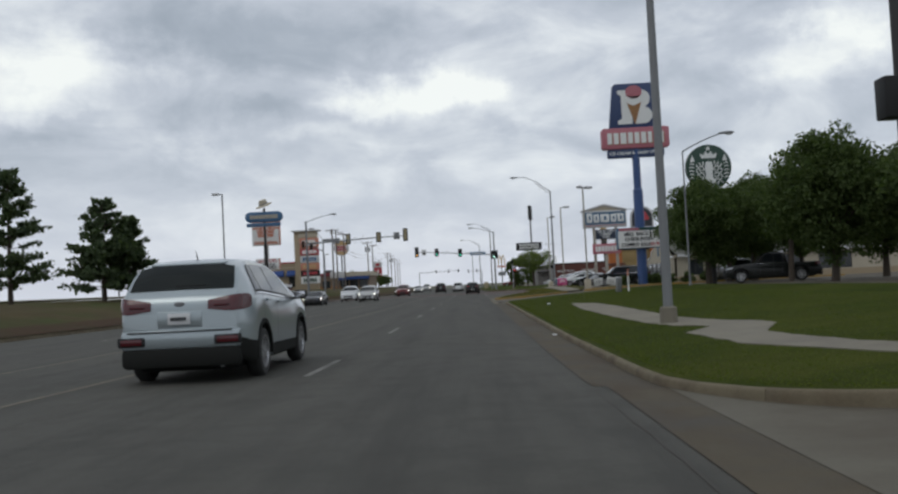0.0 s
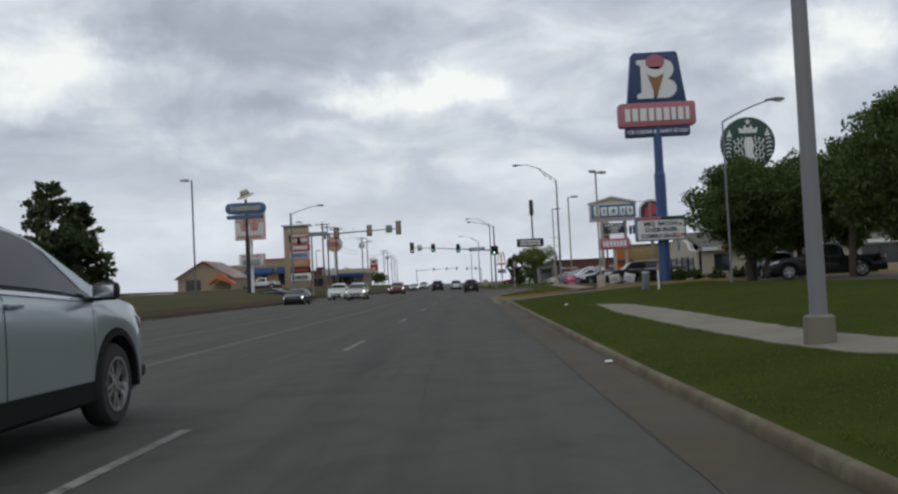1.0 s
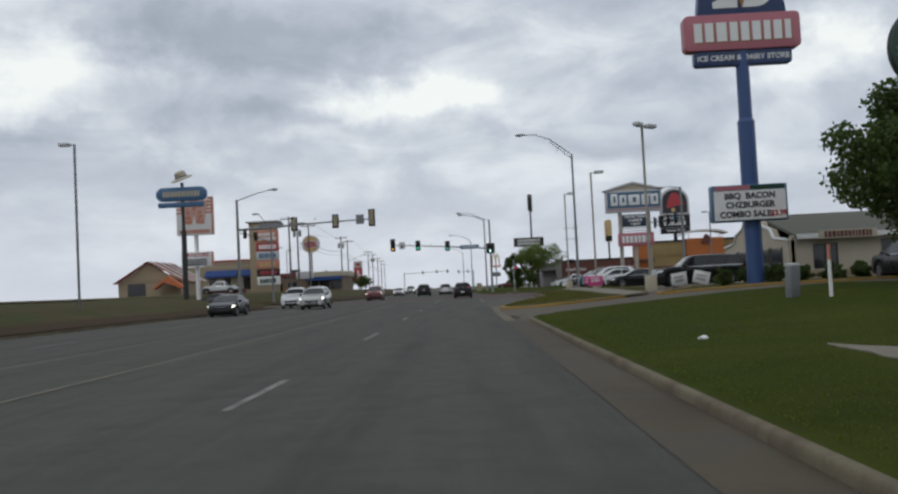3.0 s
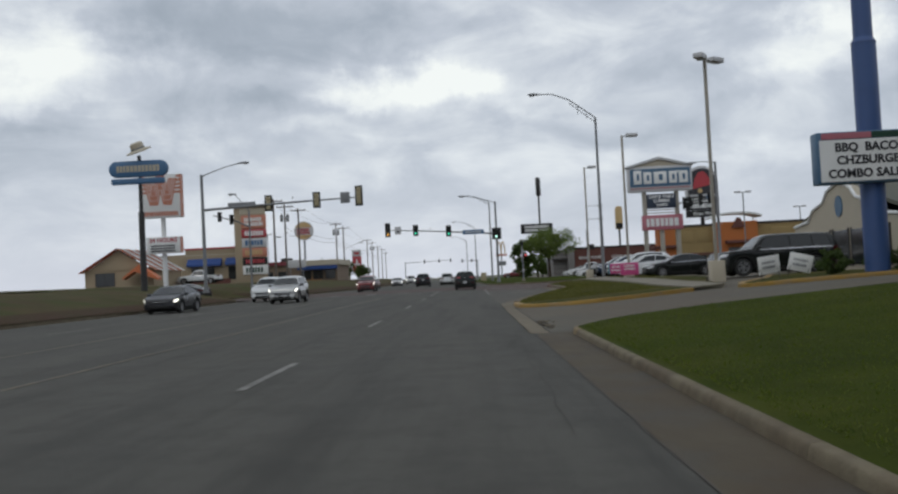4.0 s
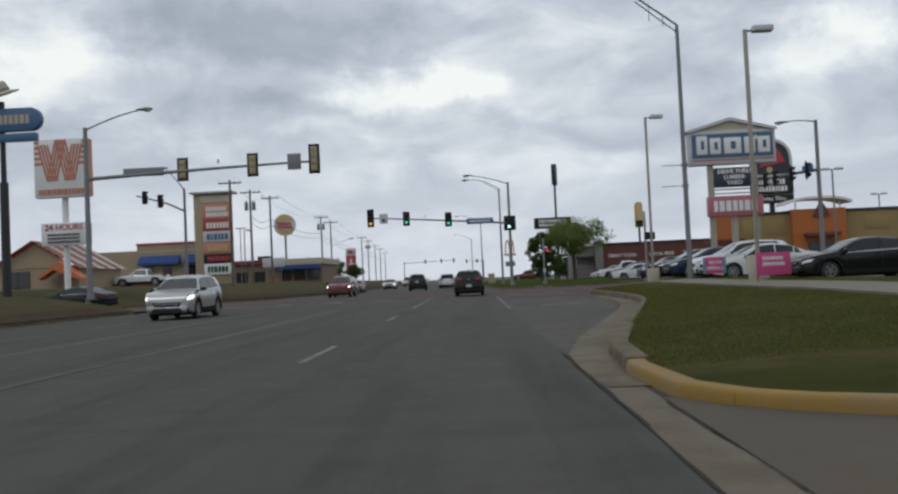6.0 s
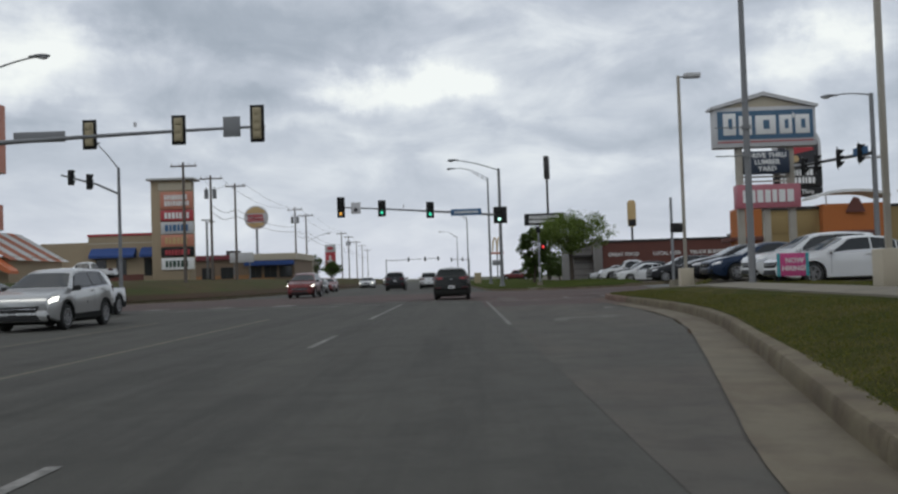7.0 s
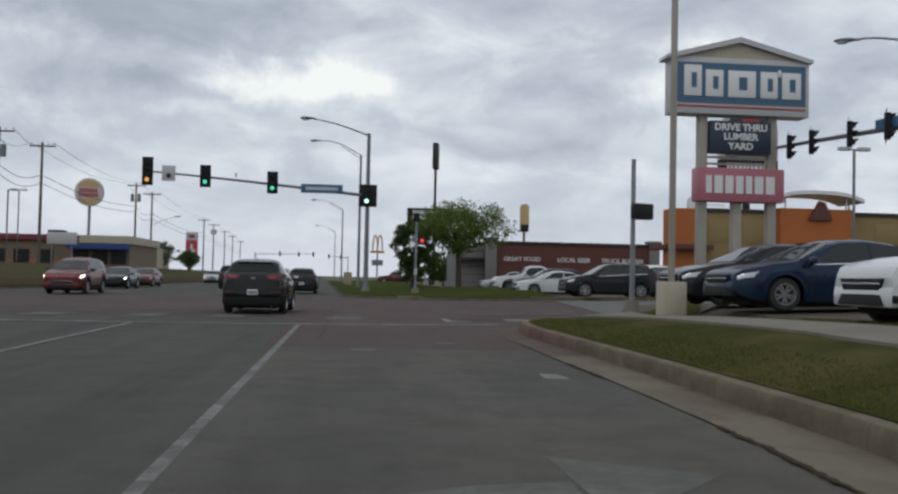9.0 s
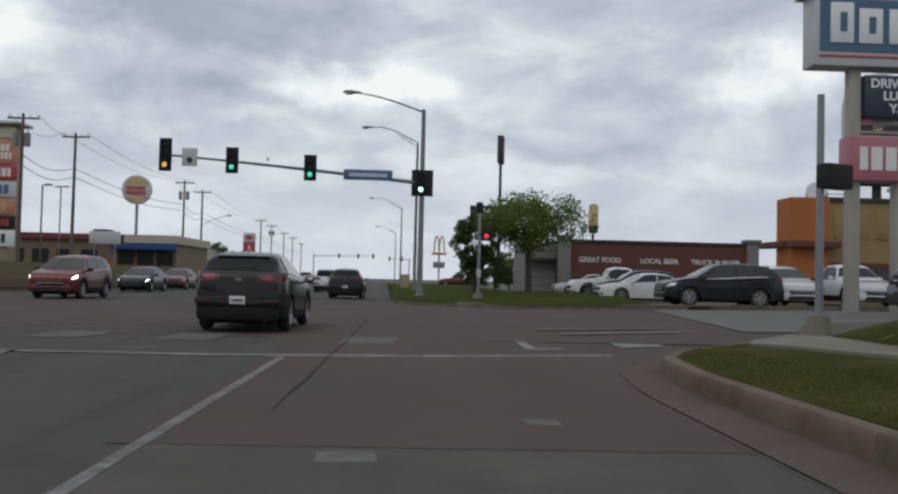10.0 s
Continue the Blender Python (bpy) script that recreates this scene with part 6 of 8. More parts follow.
UP = ((-26.0, 168.5, 12.9, 0, 0), (-27.6, 184.0, 13.4, 2, 0), (-27.7, 195.6, 13.7, 0, 0), (-27.1, 233.7, 13.5, 2, 0), (-27.0, 243.8, 13.2, 0, 1), (-29.3, 310, 13.2, 0, 0), (-30.0, 330, 13.2, 2, 0), (-31.5, 362, 13.0, 0, 0), (-33.0, 392, 13.0, 0, 0), (-36.0, 440, 13.0, 0, 0))
for x, y, z1, dr, la in UP:
    utility_pole(x, y, z1, dr, la)
for i, ((x0, y0, z0, *_), (x1, y1, z1, *_)) in enumerate(zip(UP[1:], UP[2:])):
    b = bm_new()
    for dx in (-1.1, 1.1):
        tube(b, [(x0 + dx + (x1 - x0) * k / 8, y0 + 0.1 + (y1 - y0) * k / 8, z0 - 0.05 + (z1 - z0) * k / 8 - 0.9 * math.sin(math.pi * k / 8)) for k in range(9)], 0.018, seg=5)
    for dz in (3.2, 4.0):
        tube(b, [(x0 + (x1 - x0) * k / 8, y0 + (y1 - y0) * k / 8, z0 - dz + (z1 - z0) * k / 8 - 0.7 * math.sin(math.pi * k / 8)) for k in range(9)], 0.03, seg=5)
    tagged(new("overhead_cable", mesh_of("overhead_cable", b, "ink", True)), "thin dark overhead cables strung between utility poles", "cable", "overhead cables")


# ---- pylon signs ----
def rounded(w, h, r, n=6, cx=0.0, cz=0.0):
    out = []
    for sx, sz, a0 in ((1, 1, 0), (-1, 1, 90), (-1, -1, 180), (1, -1, 270)):
        for k in range(n + 1):
            a = radians(a0 + 90 * k / n)
            out.append((cx + sx * (w / 2 - r) + r * math.cos(a), cz + sz * (h / 2 - r) + r * math.sin(a)))
    return out


def disc(r, n=40, cx=0.0, cz=0.0, sx=1.0, sz=1.0):
    return [(cx + r * sx * math.cos(k * math.tau / n), cz + r * sz * math.sin(k * math.tau / n)) for k in range(n)]


def plate(outline, depth, y=0.0, bevel=0.0):
    return prism(bm_new(), outline, depth, Matrix.Translation((0, y, 0)), bevel)


# ice cream parlour pylon
T = thing("pylon_sign", "tall blue pylon with ice cream panel and pink name board", "sign", (14.05, 77.3, 0.62))
T.scale = (1.015, 1.015, 1.015)
b = rod(bm_new(), (0, 0, -0.1), (0, 0, 7.9), 0.41, 0.4, 20)
rod(b, (0, 0, 7.9), (0, 0, 8.1), 0.42, 0.31, 20)
part("pole", b, "blue_steel", T)
part("upper_pole", rod(bm_new(), (0, 0, 8.0), (0, 0, 13.0), 0.32, 0.3, 20), "blue_steel", T)
pan = part("panel", plate([(-2.1, 13.1), (2.2, 13.1), (1.72, 16.65), (1.55, 16.85), (-1.5, 16.85), (-1.68, 16.65)], 0.6, 0, 0.04), "navy", T, "navy tapered panel")
sh = [(-1.35, 13.45), (-0.15, 13.45), (-0.15, 16.3), (-1.3, 16.3), (-1.3, 16.0), (-1.02, 15.85), (-1.02, 13.9), (-1.35, 13.75)]
part("panel_shape", plate(sh, 0.05, -0.325), "white", pan, "white block shape")
sh = [(0.05, 13.45), (0.75, 13.45)] + [(0.75 + 0.78 * math.sin(radians(a)), 14.15 - 0.7 * math.cos(radians(a))) for a in range(15, 166, 15)] + [(0.75 + 0.62 * math.sin(radians(a)), 15.55 - 0.7 * math.cos(radians(a))) for a in range(20, 171, 15)] + [(0.7, 16.3), (0.05, 16.3)]
part("panel_shape", plate(sh, 0.05, -0.325), "white", pan, "white rounded shape")
part("cone", plate([(0.05, 13.4), (0.68, 15.35), (-0.6, 15.35)], 0.05, -0.36), "cone", pan, "brown waffle cone shape")
part("cream", plate([(-0.66, 15.3), (-0.4, 15.12), (0.0, 14.95), (0.4, 15.12), (0.74, 15.3), (0.74, 15.75), (-0.66, 15.75)], 0.06, -0.37), "white", pan, "white cream shape")
part("scoop", plate(disc(0.68, 28, 0.04, 16.1, 1.0, 0.82), 0.08, -0.36), "pink", pan, "pink scoop shape")
nb = part("name_board", plate(rounded(5.6, 1.75, 0.25, 4, 0.0, 12.28), 0.75, 0, 0.05), "pink", T, "pink name board")
bars(4.9, 1.15, Matrix.Translation((0, -0.38, 12.28)), nb, "white", 1, 11, gap=0.2, fill=0.95)
bars(4.9, 1.15, Matrix.Translation((0.07, -0.37, 12.22)), nb, "cone", 1, 11, gap=0.2, fill=0.95)
sbd = part("sub_board", plate(rounded(4.7, 0.75, 0.15, 3, 0.0, 11.05), 0.5, 0, 0.04), "navy", T, "navy lower board")
letters("letter", text_bm("ICE CREAM & DAIRY STORE", 0.36, Matrix.Translation((0, -0.26, 11.03))), "white", sbd)
rb = part("reader_board", box(bm_new(), (-0.25, -0.35, 3.95), (3.6, 0.55, 1.75), bevel=0.05), "steel_blue", T, "blue framed changeable letter board")
part("reader_face", box(bm_new(), (-0.25, -0.64, 3.85), (3.4, 0.04, 1.4)), "white", rb)
part("reader_header", box(bm_new(), (-1.05, -0.645, 4.68), (1.65, 0.04, 0.2)), "pink", rb)
part("reader_header", box(bm_new(), (0.6, -0.645, 4.68), (1.6, 0.04, 0.2)), "green_sign", rb)
for s, z, mt in (("BBQ  BACON", 4.28, "ink"), ("CHZBURGER", 3.85, "ink"), ("COMBO SALE", 3.4, "ink")):
    letters("letter", text_bm(s, 0.4, Matrix.Translation((-0.5 if z < 3.6 else -0.25, -0.67, z)), 0.01, 1.8), mt, rb)
letters("letter", text_bm("$2.99", 0.36, Matrix.Translation((1.08, -0.67, 3.4)), 0.01, 1.8), "red", rb)

# coffee shop disc
T = thing("pylon_sign", "round green sign with a plain white figure shape above trees", "sign", (16.7, 64.2, 0.7))
part("pole", rod(bm_new(), (0, 0.25, -0.1), (0, 0.25, 7.0), 0.2, 0.18, 14), "dark_metal", T)
ds = part("disc", plate(disc(1.58, 56, 0, 8.13), 0.35, 0, 0.03), "green_sign", T, "dark green round face")
part("rim", plate(disc(1.6, 56, 0, 8.13), 0.2, 0.04), "dark_metal", ds)
part("white_shape", plate([(-0.28, 6.66), (-0.42, 7.1), (-0.22, 7.55), (-0.3, 8.05), (-0.2, 8.5), (0.2, 8.5), (0.3, 8.05), (0.22, 7.55), (0.42, 7.1), (0.28, 6.66)], 0.03, -0.19), "white", ds, "plain white centre shape")
for sgn in (-1, 1):
    for k in range(3):
        b = bm_new()
        x0 = 0.42 + 0.2 * k
        pts = [(sgn * (x0 + 0.07 * math.sin(z * 5.5 + k)), -0.19, 8.55 - 0.1 * k - 0.135 * z) for z in [i * 0.85 for i in range(0, 15)]]
        pts = [p for p in pts if (p[0] ** 2 + (p[2] - 8.13) ** 2) < 1.5 ** 2]
        tube(b, pts, 0.055, seg=6)
        part("wavy_stripe", b, "white", ds)
    for k in range(5):
        z = 7.35 + 0.25 * k
        b = bm_new()
        tube(b, [(sgn * 1.04, -0.19, z - 0.02), (sgn * 1.2, -0.19, z + 0.09), (sgn * (1.36 if k < 4 else 1.3), -0.19, z + 0.02)], 0.045, seg=6)
        part("side_stripe", b, "white", ds)
    part("side_point", plate([(sgn * 0.95, 8.55), (sgn * 1.3, 8.55), (sgn * 1.12, 9.0)], 0.03, -0.19), "white", ds)
part("crown", plate([(-0.5, 8.75), (0.5, 8.75), (0.58, 9.1), (0.3, 8.98), (0.2, 9.25), (0.0, 9.02), (-0.2, 9.25), (-0.3, 8.98), (-0.58, 9.1)], 0.03, -0.19), "white", ds)
part("star", plate([(0.2 * (1 if k % 2 == 0 else 0.45) * math.sin(k * math.pi / 5), 9.42 + 0.2 * (1 if k % 2 == 0 else 0.45) * math.cos(k * math.pi / 5)) for k in range(10)], 0.03, -0.19), "white", ds)

# hardware store pylon
T = thing("pylon_sign", "large blue and white gabled store pylon on pale legs", "sign", (20.45, 143.2, 0.6))
T.scale = (1.0, 1.0, 0.966)
for x, nm in ((-1.7, 0), (0.0, 1), (1.7, 0)):
    top = 9.0 if nm == 0 else 5.0
    part("leg", box(bm_new(), (x, 0, top / 2 - 0.1), (0.42, 0.42, top + 0.2), bevel=0.02), "pale_post", T)
cab = part("cabinet", box(bm_new(), (0, 0, 10.22), (6.7, 1.0, 2.75), bevel=0.04), "grey_white", T, "white sign cabinet")
part("roof", plate([(-3.6, 11.5), (-3.3, 11.5), (-0.1, 12.35), (3.2, 11.5), (3.5, 11.5), (3.5, 11.65), (-0.1, 12.62), (-3.6, 11.65)], 1.3), "grey_white", cab, "white gabled cap")
part("gable", plate([(-3.2, 11.5), (3.1, 11.5), (-0.1, 12.33)], 0.9), "offwhite", cab)
part("face", box(bm_new(), (0, -0.51, 10.35), (6.3, 0.05, 1.95)), "steel_blue", cab, "faded blue face")
part("red_line", box(bm_new(), (0, -0.512, 9.2), (6.3, 0.05, 0.07)), "red", cab)
for x0, x1, h in ((-2.79, -1.95, 1.5), (-1.75, -0.9, 1.3), (-0.66, 0.68, 1.3), (0.92, 1.75, 1.3), (1.97, 2.9, 1.3)):
    part("letter_bar", box(bm_new(), ((x0 + x1) / 2, -0.55, 9.68 + h / 2), (x1 - x0, 0.06, h), bevel=0.012), "white", cab)
    part("letter_slot", box(bm_new(), ((x0 + x1) / 2 + 0.05, -0.586, 9.7 + h / 2), ((x1 - x0) * 0.3, 0.012, h * 0.48)), "steel_blue", cab)
part("letter_bar", box(bm_new(), (1.86, -0.55, 10.92), (0.13, 0.06, 0.36), bevel=0.012), "white", cab)
mid = part("lower_board", box(bm_new(), (0.05, -0.1, 7.78), (2.98, 0.6, 1.56), bevel=0.03), "slate", T, "dark slate-blue lower board")
for s, z in (("DRIVE THRU", 8.24), ("LUMBER", 7.78), ("YARD", 7.32)):
    letters("letter", text_bm(s, 0.46, Matrix.Translation((0.05, -0.42, z)), 0.01, 1.8), "white", mid)
part("bracing", box(box(bm_new(), (0.0, 0, 6.82), (3.3, 0.12, 0.1)), (0.0, 0, 6.5), (3.3, 0.12, 0.1)), "pale_post", T)
pk = part("tenant_board", box(bm_new(), (0.07, -0.05, 5.45), (4.2, 0.85, 1.62), bevel=0.03), "pink", T, "pink tenant board")
bars(3.6, 0.95, Matrix.Translation((0.1, -0.49, 5.45)), pk, "white", 1, 21, gap=0.1, fill=0.98)

# taco restaurant pylon
T = thing("pylon_sign", "black restaurant pylon with an arched white-rimmed panel and red shape", "sign", (29.75, 162.7, 0.76))
part("pole", rod(bm_new(), (0, 0.2, -0.5), (0, 0.2, 7.0), 0.28, 0.26, 14), "dark_metal", T)
ar = [(-2.05, 9.0)] + [(2.05 * math.cos(radians(a)), 10.9 + 2.0 * math.sin(radians(a))) for a in range(180, -1, -15)] + [(2.05, 9.0)]
ap = part("arched_panel", plate(ar, 0.7, 0, 0.03), "grey_white", T, "white-rimmed arched panel")
ar = [(-1.75, 9.3)] + [(1.75 * math.cos(radians(a)), 10.9 + 1.7 * math.sin(radians(a))) for a in range(180, -1, -15)] + [(1.75, 9.3)]
part("arched_face", plate(ar, 0.1, -0.34), "ink", ap)
part("bell_shape", plate([(-1.2, 10.0), (1.35, 10.5), (0.9, 11.4), (0.3, 12.2), (-0.4, 12.1), (-0.9, 11.2)], 0.06, -0.4), "red", ap, "plain red dome shape")
part("dot", plate(disc(0.3, 16, -0.25, 9.75), 0.06, -0.4), "yellow", ap)
lb = part("name_panel", box(bm_new(), (0, 0, 8.2), (4.1, 0.7, 1.75), bevel=0.03), "black", T, "black name panel")
bars(3.2, 1.4, Matrix.Translation((-0.1, -0.36, 8.2)), lb, "white", 2, 31, gap=0.25, fill=0.95)
dt = part("lower_panel", box(bm_new(), (0, 0, 6.85), (4.1, 0.6, 0.85), bevel=0.03), "black", T)
letters("letter", text_bm("Drive Thru", 0.55, Matrix.Translation((0, -0.32, 6.85)), 0.01), "white", dt)

# straw hat restaurant sign
T = thing("pylon_sign", "blue rounded restaurant sign topped by a straw hat", "sign", (-28.75, 126.0, 1.35))
part("pole", rod(bm_new(), (0, 0, -0.2), (0, 0, 7.0), 0.28, 0.26, 14), "dark_metal", T)
part("upper_pole", rod(bm_new(), (0, 0, 6.9), (0, 0, 12.0), 0.17, 0.16, 14), "dark_metal", T)
bl = part("name_panel", plate(rounded(5.2, 1.42, 0.7, 8, 0.0, 10.8), 0.5, -0.2, 0.05), "sky_blue", T, "blue rounded panel")
bars(4.2, 0.62, Matrix.Translation((0, -0.46, 10.8)), bl, "offwhite", 1, 41, gap=0.1)
part("lower_bar", box(bm_new(), (-0.1, -0.15, 9.72), (4.7, 0.4, 0.5), bevel=0.04), "sky_blue", T)
b = bm_new()
hm = Matrix.Translation((0, -0.1, 12.45)) @ Matrix.Rotation(radians(-16), 4, "Y") @ Matrix.Rotation(radians(18), 4, "X")
prof = ((1.1, -0.1), (1.12, -0.02), (0.72, 0.08), (0.62, 0.14), (0.56, 0.62), (0.42, 0.74), (0.0, 0.7))
rg = [[b.verts.new(hm @ Vector((r * math.cos(q * math.tau / 28), r * math.sin(q * math.tau / 28), z))) for r, z in prof[:-1]] for q in range(28)]
apex = b.verts.new(hm @ Vector((0, 0, 0.7)))
for q in range(28):
    r, s = rg[q], rg[(q + 1) % 28]
    for i in range(len(prof) - 2):
        b.faces.new((r[i], s[i], s[i + 1], r[i + 1]))
    b.faces.new((r[-1], s[-1], apex))
b.faces.new([r[0] for r in rg][::-1])
hat = part("straw_hat", b, "offwhite", T, "cream straw hat shape")
b = bm_new()
rod(b, hm @ Vector((0, 0, 0.14)), hm @ Vector((0, 0, 0.28)), 0.635, 0.615, 28)
part("hat_band", b, "dull_steel", hat)

# burger restaurant sign with a zigzag
T = thing("pylon_sign", "white burger restaurant sign with an orange zigzag on a white pole", "sign", (-32.2, 142.0, 1.8))
part("pole", rod(bm_new(), (0, 0.2, -1.6), (0, 0.2, 8.0), 0.25, 0.25, 14), "white", T)
cb = part("cabinet", box(bm_new(), (0, 0, 9.5), (4.3, 0.8, 4.6), bevel=0.05), "white", T)
part("cabinet_edge", box(bm_new(), (2.13, 0, 9.5), (0.1, 0.82, 4.5)), "orange_sign", cb)
for dx in (-0.36, -0.12, 0.12, 0.36):
    b = bm_new()
    zig = ((-1.42, 11.35), (-0.72, 8.5), (0.0, 11.75), (0.72, 8.5), (1.32, 11.35))
    for k, ((x0, z0), (x1, z1)) in enumerate(zip(zig, zig[1:])):
        prism(b, [(x0 + dx - 0.07, z0), (x1 + dx - 0.07, z1), (x1 + dx + 0.07, z1), (x0 + dx + 0.07, z0)], 0.05, Matrix.Translation((0, -0.425 - 0.004 * (k % 2), 0)))
    part("zigzag_line", b, "orange_sign", cb, "faded orange zigzag line", smooth=False)
for sg in (-1, 1):
    for k in range(5):
        x0, x1 = (-2.08, -1.72 + 0.08 * k) if sg < 0 else (1.7 - 0.08 * k, 2.08)
        part("stripe", box(bm_new(), ((x0 + x1) / 2, -0.42, 11.55 - 0.42 * k), (x1 - x0, 0.04, 0.22)), "orange_sign", cb)
bars(4.0, 0.5, Matrix.Translation((0, -0.42, 7.62)), cb, "orange_sign", 1, 51, gap=0.1)
hb = part("reader_board", box(bm_new(), (0.15, -0.1, 4.3), (3.7, 0.7, 1.75), bevel=0.04), "white", T, "white changeable letter board")
part("reader_edge", box(bm_new(), (1.97, -0.1, 4.3), (0.1, 0.72, 1.65)), "orange_sign", hb)
letters("letter", text_bm("24 HOURS", 0.66, Matrix.Translation((0.12, -0.47, 4.8)), 0.01), "red", hb)
bars(2.9, 0.85, Matrix.Translation((0.1, -0.47, 3.95)), hb, "ink", 3, 52, gap=0.4)

# shopping centre tower
T = thing("tower_sign", "tan shopping centre tower with six coloured tenant panels", "sign", (-35.7, 197.5, 2.0))
part("tower", box(bm_new(), (-0.55, 0.6, 6.2), (4.8, 2.4, 12.6), bevel=0.05), "tan", T)
part("cap", box(bm_new(), (-0.4, 0.5, 12.65), (6.0, 3.2, 0.28), bevel=0.05), "grey_white", T)
part("header", box(bm_new(), (0.1, -0.63, 11.7), (4.2, 0.12, 0.9)), "offwhite", T)
for k, (mt, mk, h) in enumerate((("orange_sign", "white", 2.3), ("red", "white", 1.5), ("grey_white", "sky_blue", 1.6), ("orange_sign", "yellow", 1.6), ("black", "red", 1.3), ("white", "green_sign", 1.6))):
    z = 11.1 - sum((2.3, 1.5, 1.6, 1.6, 1.3, 1.6)[:k]) - h / 2
    p = part("tenant_panel", box(bm_new(), (0.35, -0.7, z), (4.1, 0.25, h - 0.12), bevel=0.02), mt, T)
    bars(3.4, (h - 0.12) * 0.7, Matrix.Translation((0.35, -0.84, z)), p, mk, 2 if k == 0 else 1, 60 + k, gap=0.2)

# round burger sign
T = thing("pylon_sign", "round burger restaurant sign with tan and red bands on a pole", "sign", (-34.3, 237.2, 1.7))
part("pole", rod(bm_new(), (0, 0.2, -0.3), (0, 0.2, 9.0), 0.2, 0.2, 14), "steel", T)
dk = part("disc", plate(disc(2.0, 44, 0, 10.65), 0.6, 0, 0.05), "grey_white", T, "pale round face")
cut = lambda z0, z1, r=1.8: [(sg * math.sqrt(max(0.0, r * r - (z - 10.65) ** 2)), z) for sg, zs in ((-1, (z0, (z0 + z1) / 2, z1)), (1, (z1, (z0 + z1) / 2, z0))) for z in zs]
part("upper_band", plate(cut(11.35, 12.4), 0.05, -0.33), "yellow", dk, "tan upper band")
part("lower_band", plate(cut(8.95, 9.75), 0.05, -0.33), "yellow", dk, "tan lower band")
bars(3.0, 1.3, Matrix.Translation((0, -0.34, 10.55)), dk, "red", 2, 71, gap=0.15)

T = thing("pylon_sign", "narrow red and white drive-in sign far along the road", "sign", (-34.2, 324.6, 1.8))
part("pole", rod(bm_new(), (0, 0.2, -0.3), (0, 0.2, 2.5), 0.25, 0.25, 10), "steel", T)
part("cabinet", box(bm_new(), (0, 0, 5.3), (2.7, 0.7, 6.2), bevel=0.05), "red", T)
part("top_panel", box(bm_new(), (0, -0.02, 8.0), (2.75, 0.74, 2.0), bevel=0.05), "grey_white", T)
part("emblem", plate(disc(0.7, 20, 0, 8.0, 1.2, 0.7), 0.06, -0.42), "red", T)
part("cross_shape", box(box(bm_new(), (0, -0.36, 4.6), (0.5, 0.05, 3.0), 0), (0, -0.36, 4.6), (1.8, 0.05, 0.5)), "white", T)

T = thing("pylon_sign", "dark restaurant pylon with a black name board and edge-on top panel", "sign", (14.1, 232.0, 0.3))
part("pole", rod(bm_new(), (0.4, 0.2, -0.3), (0.4, 0.2, 17.0), 0.22, 0.18, 12), "dark_metal", T)
bd = part("name_board", box(bm_new(), (-0.3, 0, 9.8), (6.4, 0.6, 1.9), bevel=0.04), "black", T)
bars(5.4, 1.4, Matrix.Translation((-0.3, -0.32, 9.8)), bd, "white", 2, 81, gap=0.25)
part("top_panel", box(bm_new(), (0.4, 0, 18.2), (0.8, 2.2, 3.6), -10, bevel=0.06), "dark_metal", T, "dark panel seen edge-on")

T = thing("pylon_sign", "tall cream and black capsule-shaped sign behind the brick building", "sign", (46.5, 331.0, 0.5))
part("pole", rod(bm_new(), (0, 0.2, -1.2), (0, 0.2, 13.0), 0.3, 0.3, 12), "dark_metal", T)
cp = part("capsule", plate(rounded(2.2, 7.2, 0.9, 5, 0, 16.2), 0.9, 0, 0.05), "yellow", T, "cream upper face")
part("lower_face", box(bm_new(), (0, -0.05, 13.7), (2.0, 0.95, 1.8), bevel=0.05), "black", cp)
T = thing("pylon_sign", "pair of yellow arches on a red bar on a pole", "sign", (8.7, 300.0, 0.3))
part("pole", rod(bm_new(), (0, 0.3, -0.3), (0, 0.3, 8.0), 0.18, 0.18, 10), "steel", T)
for sg in (-1, 1):
    part("arch", tube(bm_new(), [(sg * 0.52 + 0.5 * math.cos(radians(a)), 0, 6.6 + 3.2 * math.sin(radians(a))) for a in range(0, 181, 15)], 0.16, seg=8), "yellow", T)
part("bar", box(bm_new(), (0, 0, 6.2), (3.0, 0.4, 0.5), bevel=0.04), "orange_sign", T)
part("lower_board", box(bm_new(), (0, 0, 3.9), (2.4, 0.3, 1.2), bevel=0.04), "dull_steel", T)

